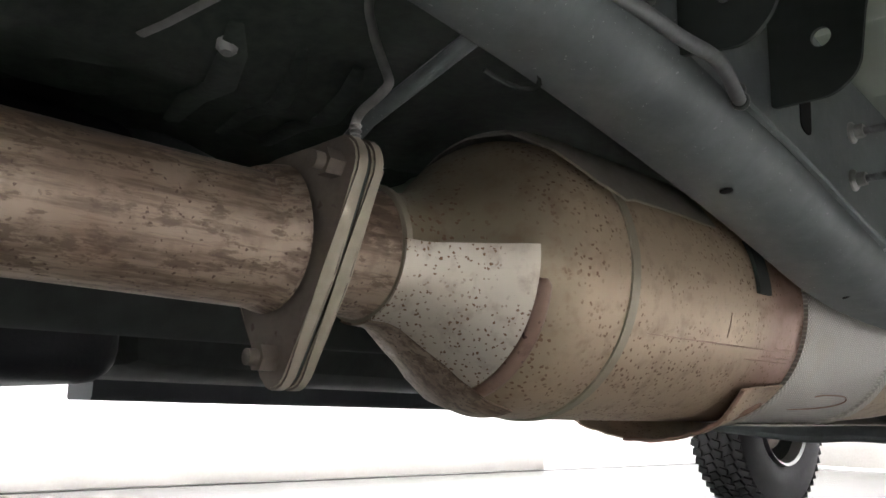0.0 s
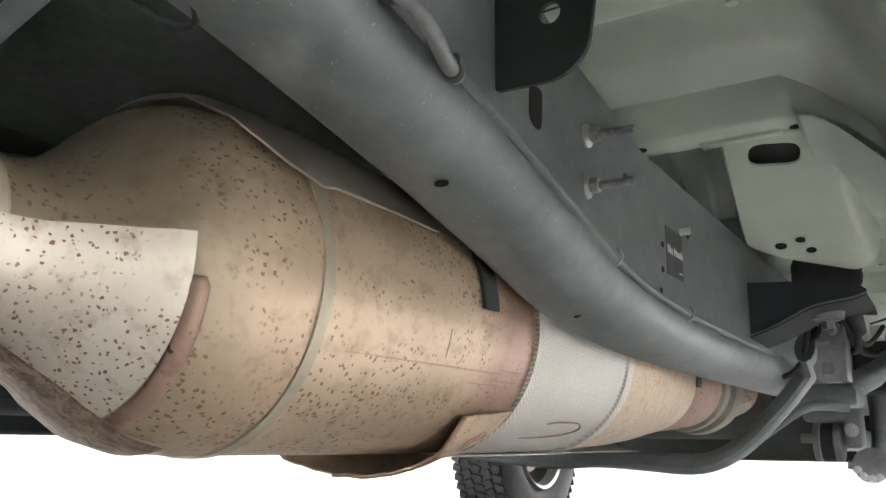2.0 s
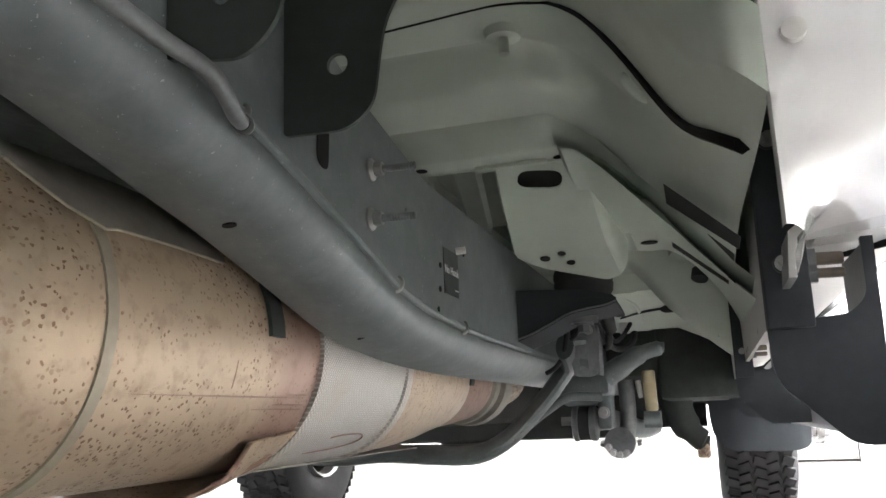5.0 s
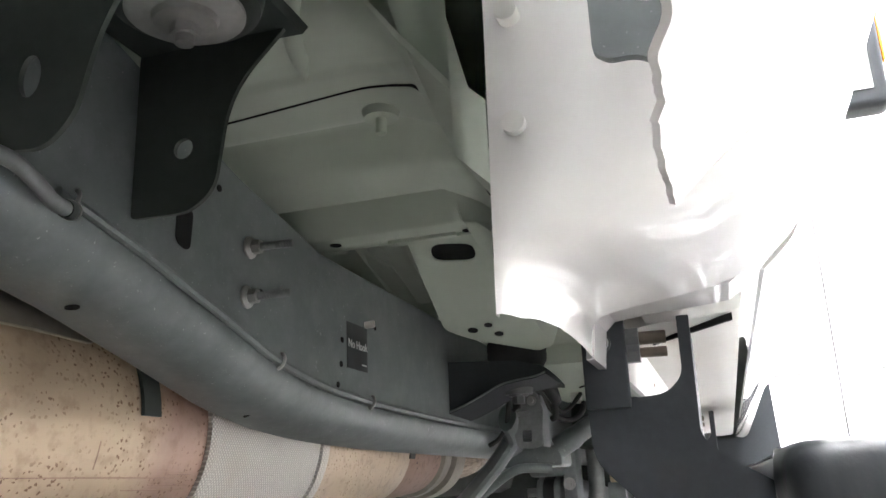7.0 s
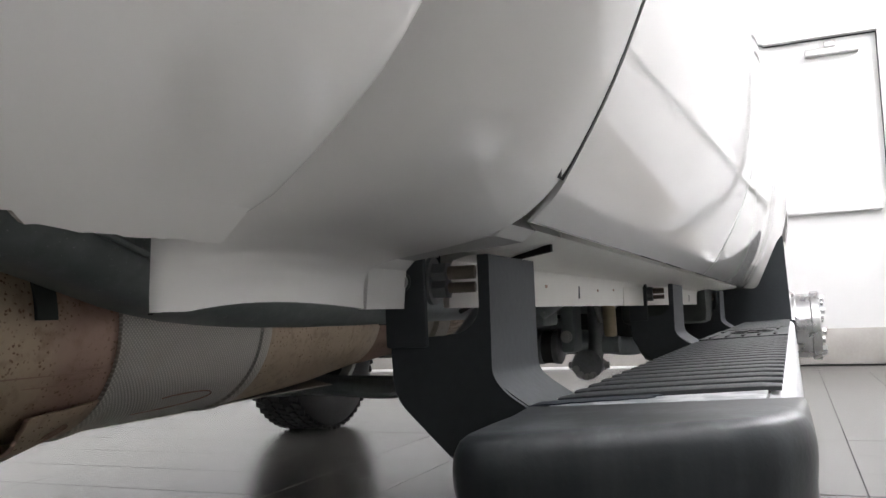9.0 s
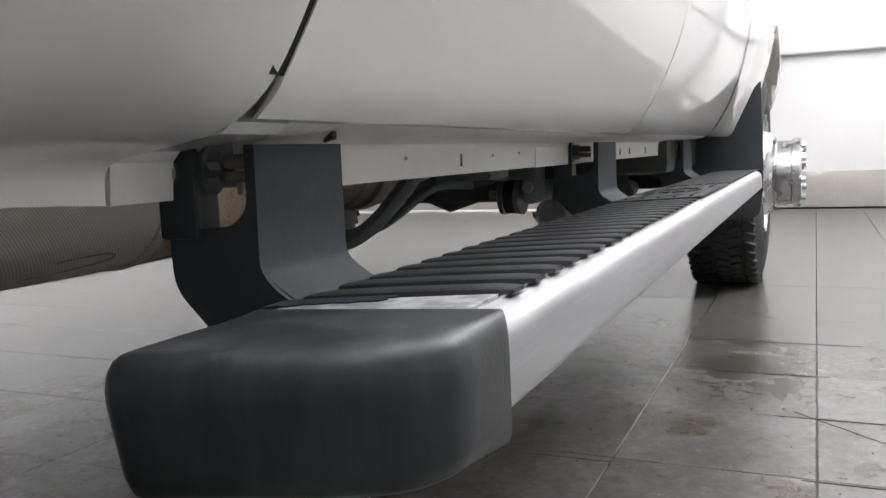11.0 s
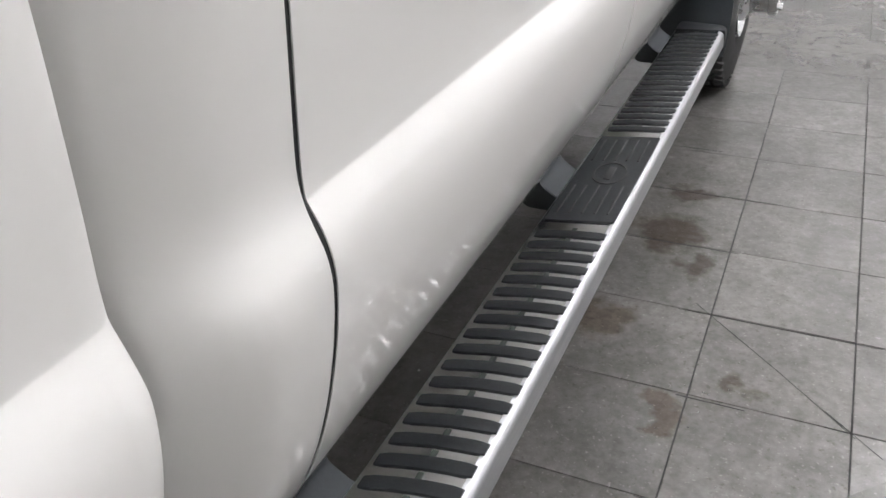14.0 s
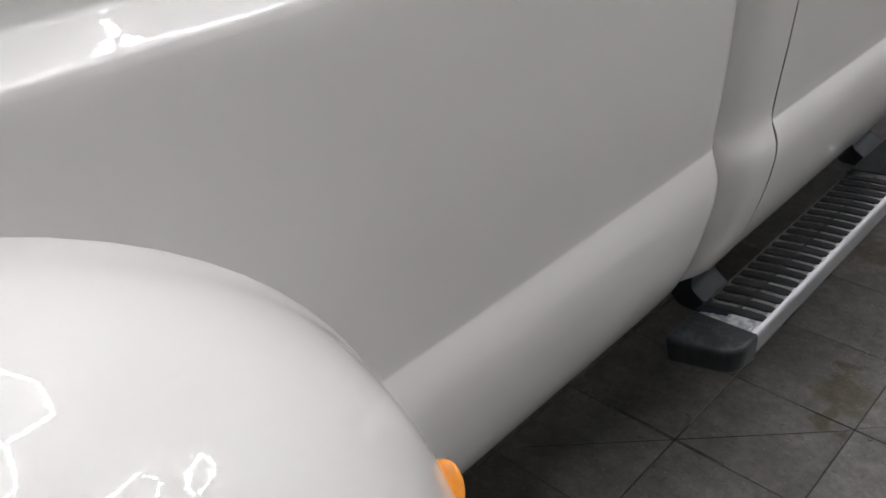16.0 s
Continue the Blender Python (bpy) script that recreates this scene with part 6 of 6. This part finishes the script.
def end_cap(y0, s, k=1.0):
    """A moulded plastic cap whose end slants back on the outer side; s is -1 at the rear end."""
    plan = rounded([(XI - 0.0025, 0.0), (XI - 0.006, 0.055), (0.856, 0.121), (0.986, 0.083), (XO + 0.003, 0.055), (XO + 0.002, 0.0)], [0.0, 0.02, 0.026, 0.026, 0.026, 0.0], 6)
    cx, n = 0.932, len(plan)
    rows = []
    for z, g in ((LOWZ - 0.0105, 0.022), (LOWZ - 0.010, 0.013), (LOWZ - 0.006, 0.007), (LOWZ + 0.002, 0.004), (LOWZ + 0.018, 0.002), (LOWZ + 0.034, 0.0), (TOPZ - 0.012, 0.0), (TOPZ - 0.006, 0.0012), (TOPZ - 0.001, 0.004), (TOPZ + 0.0015, 0.0075), (TOPZ + 0.0022, 0.0115)):
        row = []
        for i, (x, y) in enumerate(plan):
            q, r = Vector(plan[i - 1]) if i else Vector((x, y - 0.01)), Vector(plan[i + 1]) if i < n - 1 else Vector((x, y - 0.01))
            d = (r - q).normalized()
            nx, ny = d.y, -d.x
            if i in (0, n - 1):
                nx, ny = (1.0 if i == 0 else -1.0), 0.0
                gg = g * 0.25
            else:
                gg = g
            row.append(Vector((x + nx * gg, y0 + s * k * max(0.0, y + ny * gg), z)))
        rows.append(row)
    return loft(bmesh.new(), rows, True, True)


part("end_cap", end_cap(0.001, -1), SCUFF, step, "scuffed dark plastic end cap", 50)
part("end_cap", end_cap(YE - 0.001, 1, 0.8), PLASTIC, step, "dark plastic end cap", 50)

part("step_deck", box(bmesh.new(), XI + 0.004, XO - 0.0165, 0.003, YE - 0.003, TOPZ - 0.0005, TOPZ + 0.0014), DECK, step, "bright aluminium deck between the treads")
cs_ = bmesh.new()
plate(cs_, [[(XI + 0.012, 0.001), (XO - 0.018, 0.001), (XO - 0.018, 0.044), (XI + 0.012, 0.026)]], 0.0006, at_z(TOPZ + 0.0016))
part("chalky_strip", cs_, CHALK, step, "bare aluminium with white chalky residue")

fl = bmesh.new()
plate(fl, [[(0.861, 0.002), (0.868, 0.007), (0.875, 0.005), (0.882, 0.0115), (0.889, 0.012), (0.897, 0.0165), (0.907, 0.016), (0.913, 0.0205), (0.922, 0.021), (0.926, 0.027), (0.9215, 0.031), (0.929, 0.034), (0.925, 0.041), (0.900, 0.038), (0.861, 0.024)]], 0.0006, at_z(TOPZ + 0.0023))
part("film_remnant", fl, FILM, step, "torn remnant of dark blue protective film")

# treads: one mesh, set slantwise at an even pitch
SK = 0.020
tr = bmesh.new()
top = []
for u in [i / 10 for i in range(11)]:
    top.append(u)
xa, xb_ = 0.870, 0.990
rows = []
for u in top:
    x = xa + (xb_ - xa) * u
    y = SK * u + 0.004 * math.sin(math.pi * u)
    e = min(u, 1 - u)
    hgt = 0.0036 if 0.02 < u < 0.98 else 0.0028
    w = 0.0116 if e > 0.04 else 0.0098
    rows.append([Vector((x, y - w, 0)), Vector((x, y - w + 0.001, hgt * 0.8)), Vector((x, y - w + 0.004, hgt)), Vector((x, y + w - 0.004, hgt)), Vector((x, y + w - 0.001, hgt * 0.8)), Vector((x, y + w, 0))])
loft(tr, rows, True, True)
tread_mesh = mesh_of("tread_bar", tr, PLASTIC, 30)
hole_mesh = mesh_of("tread_hole", box(bmesh.new(), -0.004, 0.004, -0.0085, 0.0085, 0.0, 0.0008), BLACK)
PITCH = 0.0392
bars = [0.0385 + PITCH * i for i in range(20)] + [1.285 + PITCH * i for i in range(20)]
for i, y in enumerate(bars):
    o = new("tread_bar", tread_mesh)
    o.parent = step
    o.location = (0, y, TOPZ + 0.0012)
    o = new("tread_hole", hole_mesh)
    o.parent = step
    o.location = (0.931, y + PITCH / 2 + SK / 2, TOPZ + 0.0014)
PA, PB = 0.835, 1.235
pd = bmesh.new()
plate(pd, [rounded([(xa - 0.002, PA), (xb_, PA + SK), (xb_, PB + SK), (xa - 0.002, PB)], 0.006)], 0.004, at_z(TOPZ + 0.0006))
part("tread_pad", pd, PLASTIC, step, "ribbed black tread pad with an oval badge")
for k in range(5):
    x = xa + 0.012 + k * 0.0225
    for y0, y1 in ((PA + 0.03, PA + 0.15), (PA + 0.27, PB - 0.02)):
        part("pad_rib", box(bmesh.new(), x - 0.0022, x + 0.0022, y0 + SK * k / 5, y1 + SK * k / 5, TOPZ + 0.004, TOPZ + 0.0064, 0.0008), RUBBER, step)
bd = bmesh.new()
oc = [(0.933 + 0.034 * math.cos(2 * math.pi * i / 36), PA + 0.218 + 0.052 * math.sin(2 * math.pi * i / 36)) for i in range(36)]
ic = [(0.933 + 0.029 * math.cos(2 * math.pi * i / 36), PA + 0.218 + 0.046 * math.sin(2 * math.pi * i / 36)) for i in range(36)]
plate(bd, [oc, ic], 0.0022, at_z(TOPZ + 0.0043))
part("badge_rim", bd, RUBBER, step, "raised oval badge")
part("badge_mark", box(bmesh.new(), 0.926, 0.940, PA + 0.188, PA + 0.248, TOPZ + 0.0043, TOPZ + 0.0060, 0.0006), RUBBER, step)


def step_bracket(y, wid):
    """A folded bracket: a face along the truck, a gusset across it, a foot, and an arm bolted to the body."""
    f = bmesh.new()
    prof = smooth_path([(0.820, 0, 0.5265), (0.820, 0, 0.50), (0.820, 0, 0.465), (0.8204, 0, 0.452), (0.823, 0, 0.445), (0.830, 0, 0.4385), (0.845, 0, 0.4285), (0.863, 0, 0.4175)], 4)
    loft(f, [[Vector((p.x, yy, p.z)) for p in prof] + [Vector((p.x - 0.0035, yy, p.z - 0.002)) for p in prof[::-1]] for yy in (y + 0.004, y + wid * 0.5, y + wid)], True, True)
    face = part("step_bracket", f, POWDER, truck, "charcoal folded steel bracket")
    gp = bmesh.new()
    plate(gp, [rounded([(0.750, 0.473), (0.802, 0.476), (0.8135, 0.487), (0.8135, 0.5265), (0.8215, 0.5265), (0.8205, 0.449), (0.829, 0.438), (0.860, 0.4175), (0.860, 0.392), (0.796, 0.392), (0.752, 0.435)], [0.008, 0.012, 0.01, 0.001, 0.001, 0.01, 0.01, 0.002, 0.002, 0.01, 0.012])], 0.0045, at_y(y))
    part("gusset", gp, POWDER, face, "charcoal gusset plate")
    am = bmesh.new()
    box(am, 0.7545, 0.7585, y + 0.002, y + 0.042, 0.462, 0.80, 0.001)
    box(am, 0.7545, 0.770, y + 0.0055, y + 0.0095, 0.462, 0.80, 0.001)
    arm = part("mount_arm", am, BLACK, face)
    for z in (0.535, 0.60):
        part("arm_bolt", hexbolt(bmesh.new(), (0.764, y + 0.022, z), (1, 0, 0), 0.008, 0.009), STEEL, face)
    for z, r in ((0.5165, 0.0046), (0.5065, 0.0036)):
        part("clamp_stud", cyl(bmesh.new(), (0.775, y + 0.016, z), (0.8045, y + 0.020, z), r, 12), FLANGE, face, "dull brown threaded stud")
        part("stud_nut", hexbolt(bmesh.new(), (0.774, y + 0.016, z), (1, 0, 0), 0.0075, 0.010), CAST, face)
    return face


step_bracket(0.058, 0.106)
step_bracket(0.952, 0.136)
step_bracket(1.895, 0.165)
lean_in = Matrix.Translation((1.0, 0, 0.4395)) @ Matrix.Rotation(-0.040, 4, "Y") @ Matrix.Translation((-1.0, 0, -0.4395))
step.data.transform(lean_in)
for ch in list(step.children):
    ch.matrix_basis = lean_in @ ch.matrix_basis

part("far_step", loft(bmesh.new(), [[flipped(Vector((x, y, z))) for x, z in bsec] for y in (0.0, YE)], True, True), POWDER, truck, "dark side step on the far side")

# ---- tow mirror ----
mir = bmesh.new()
box(mir, 1.088, 1.395, 1.92, 2.02, 1.405, 1.86, 0.022, 3)
mirror = part("tow_mirror", mir, PLASTIC, truck, "black tow mirror with two panes")
part("mirror_pane", box(bmesh.new(), 1.135, 1.365, 1.915, 1.9195, 1.63, 1.835, 0.002), MIRROR, mirror)
part("mirror_pane", box(bmesh.new(), 1.135, 1.355, 1.915, 1.9195, 1.455, 1.59, 0.002), MIRROR, mirror)
part("mirror_lamp", box(bmesh.new(), 1.398, 1.406, 1.94, 1.98, 1.55, 1.70, 0.003), AMBER, mirror)
part("mirror_arm", tube(bmesh.new(), [(0.93, 1.95, 1.42), (1.08, 1.96, 1.55), (1.22, 1.96, 1.60)], 0.022, 12), PLASTIC, mirror)
part("mirror_arm", tube(bmesh.new(), [(0.92, 1.95, 1.52), (1.08, 1.96, 1.68), (1.22, 1.96, 1.73)], 0.022, 12), PLASTIC, mirror)

# ---- floor tiles ----
tm = bmesh.new()
hx, hy = PX / 2 - 0.0012, PY / 2 - 0.0012
loft(tm, [[Vector((-hx, -hy, -0.010)), Vector((hx, -hy, -0.010)), Vector((hx, hy, -0.010)), Vector((-hx, hy, -0.010))], [Vector((-hx, -hy, -0.0012)), Vector((hx, -hy, -0.0012)), Vector((hx, hy, -0.0012)), Vector((-hx, hy, -0.0012))], [Vector((-hx + 0.0007, -hy + 0.0007, 0)), Vector((hx - 0.0007, -hy + 0.0007, 0)), Vector((hx - 0.0007, hy - 0.0007, 0)), Vector((-hx + 0.0007, hy - 0.0007, 0))]], True, True)
tile_mesh = mesh_of("tile", tm, TILE, 20)
rng = random.Random(11)
far = bmesh.new()
i0, i1 = math.floor((X0 - TX) / PX), math.ceil((X1 - TX) / PX)
j0, j1 = math.floor((Y0 - TY) / PY), math.ceil((Y1 - TY) / PY)
for i in range(i0, i1):
    for j in range(j0, j1):
        x, y = TX + (i + 0.5) * PX, TY + (j + 0.5) * PY
        if x < X0 or x > X1 or y < Y0 or y > Y1:
            continue
        if -0.75 < x < 2.45 and -1.2 < y < 3.15:
            o = new("tile", tile_mesh)
            o.parent = floor
            o.location = (x, y, rng.uniform(-0.0004, 0.0004))
        else:
            v = [far.verts.new((x + sx * hx, y + sy * hy, -0.0002)) for sx, sy in ((-1, -1), (1, -1), (1, 1), (-1, 1))]
            far.faces.new(v)
            w = [far.verts.new((q.co.x, q.co.y, -0.006)) for q in v]
            for k in range(4):
                far.faces.new((v[k], w[k], w[(k + 1) % 4], v[(k + 1) % 4]))
rest = part("tile_field", far, TILE, floor, "grey square stone tiles further off", 20)
tagged(rest, kind="stuff")
# saw cuts and cracks that run across the tiles


def floor_line(name, p, q, w, material):
    d = (Vector((*q, 0)) - Vector((*p, 0))).normalized()
    side = Vector((-d.y, d.x, 0)) * w
    n = max(2, int((Vector((*q, 0)) - Vector((*p, 0))).length / 0.03))
    rows = []
    for i in range(n + 1):
        m = Vector((*p, 0.0009)).lerp(Vector((*q, 0.0009)), i / n)
        g = side * (0.35 if i in (0, n) else rng.uniform(0.75, 1.1))
        m += side * rng.uniform(-0.2, 0.2)
        rows.append([m + g, m - g, m - g * 0.5 - Vector((0, 0, 0.002)), m + g * 0.5 - Vector((0, 0, 0.002))])
    part(name, loft(bmesh.new(), rows, True, True), material, floor)


# along the tile rows
for x, y0, y1, w in ((1.1425, -0.50, 2.45, 0.0017), (1.4545, 0.82, 1.345, 0.0016), (0.829, -0.19, 0.118, 0.0017), (0.829, 0.654, 0.757, 0.0022), (0.8315, 0.945, 0.985, 0.0030)):
    floor_line("saw_cut", (x, y0), (x, y1), w, CUT)
# across them, past the corners
for x0, x1, y, w in ((1.065, 1.525, 1.287, 0.0012), (0.85, 1.245, 1.917, 0.0013), (0.86, 1.169, 1.595, 0.0013), (0.871, 1.03, 2.246, 0.0011), (1.12, 1.258, 0.972, 0.0012), (1.103, 1.322, 0.667, 0.0014), (1.007, 1.215, 0.360, 0.0017), (0.653, 0.958, 0.055, 0.0015), (0.813, 0.838, 0.660, 0.0022), (0.685, 0.832, 0.959, 0.0012), (1.405, 1.515, 0.980, 0.0011)):
    floor_line("saw_cut", (x0, y), (x1, y), w, CUT)
# slanting
for p, q, w in (((1.139, 0.361), (1.384, 0.608), 0.0009), ((1.143, 1.284), (1.313, 1.12), 0.0006), ((1.102, 1.324), (1.143, 1.284), 0.0008), ((1.405, 1.029), (1.51, 0.927), 0.0008), ((0.56, -0.208), (0.829, 0.053), 0.0009), ((0.829, 0.053), (1.137, 0.353), 0.0009)):
    floor_line("saw_cut", p, q, w, CUT)
floor_line("crack", (1.313, 1.12), (1.463, 0.966), 0.0008, GROUT)
# pale strips put the reflection along this joint into its colour
for y0, y1 in ((-0.60, -0.20), (0.12, 0.65), (0.76, 0.94), (0.99, 1.9)):
    floor_line("pale_joint", (0.829, y0), (0.829, y1), 0.0017, PALE)
dp = bmesh.new()
plate(dp, [[(1.328, 0.674), (1.475, 0.535), (1.75, 0.80), (1.60, 0.95)]], 0.0055, at_z(0.0012))
cover = part("drain_cover", dp, TILE, floor, "slightly raised tile-filled drain cover")
lipm = bmesh.new()
plate(lipm, [[(1.3215, 0.6715), (1.4755, 0.5255), (1.4790, 0.5300), (1.3275, 0.6745)]], 0.0072, at_z(0.0012))
part("cover_lip", lipm, CAST, cover, "dull metal edge of the drain cover")
floor_line("saw_cut", (1.3190, 0.6690), (1.4725, 0.5225), 0.0022, CUT)

# water droplets left on the tiles
rng = random.Random(31)
wd = bmesh.new()
for k in range(125):
    if k < 95:
        x, y = rng.uniform(0.42, 0.85), rng.uniform(-0.05, 0.95)
    else:
        x, y = rng.gauss(1.17, 0.05), rng.uniform(0.25, 1.15)
    r = rng.uniform(0.0010, 0.0024) * (1.6 if rng.random() < 0.12 else 1.0)
    m = Matrix.Translation((x, y, 0.0013)) @ Matrix.Rotation(rng.uniform(0, 3.1), 4, "Z") @ Matrix.Diagonal((r * rng.uniform(1.0, 1.9), r, r * 0.42, 1))
    bmesh.ops.create_uvsphere(wd, u_segments=8, v_segments=5, radius=1.0, matrix=m)
drops = bpy.data.meshes.new("water_droplets")
wd.to_mesh(drops)
wd.free()
drops.materials.append(WATER)
for f in drops.polygons:
    f.use_smooth = True
tagged(new("water_droplets", drops), "clear water droplets scattered on the grey floor tiles", "water", kind="stuff")
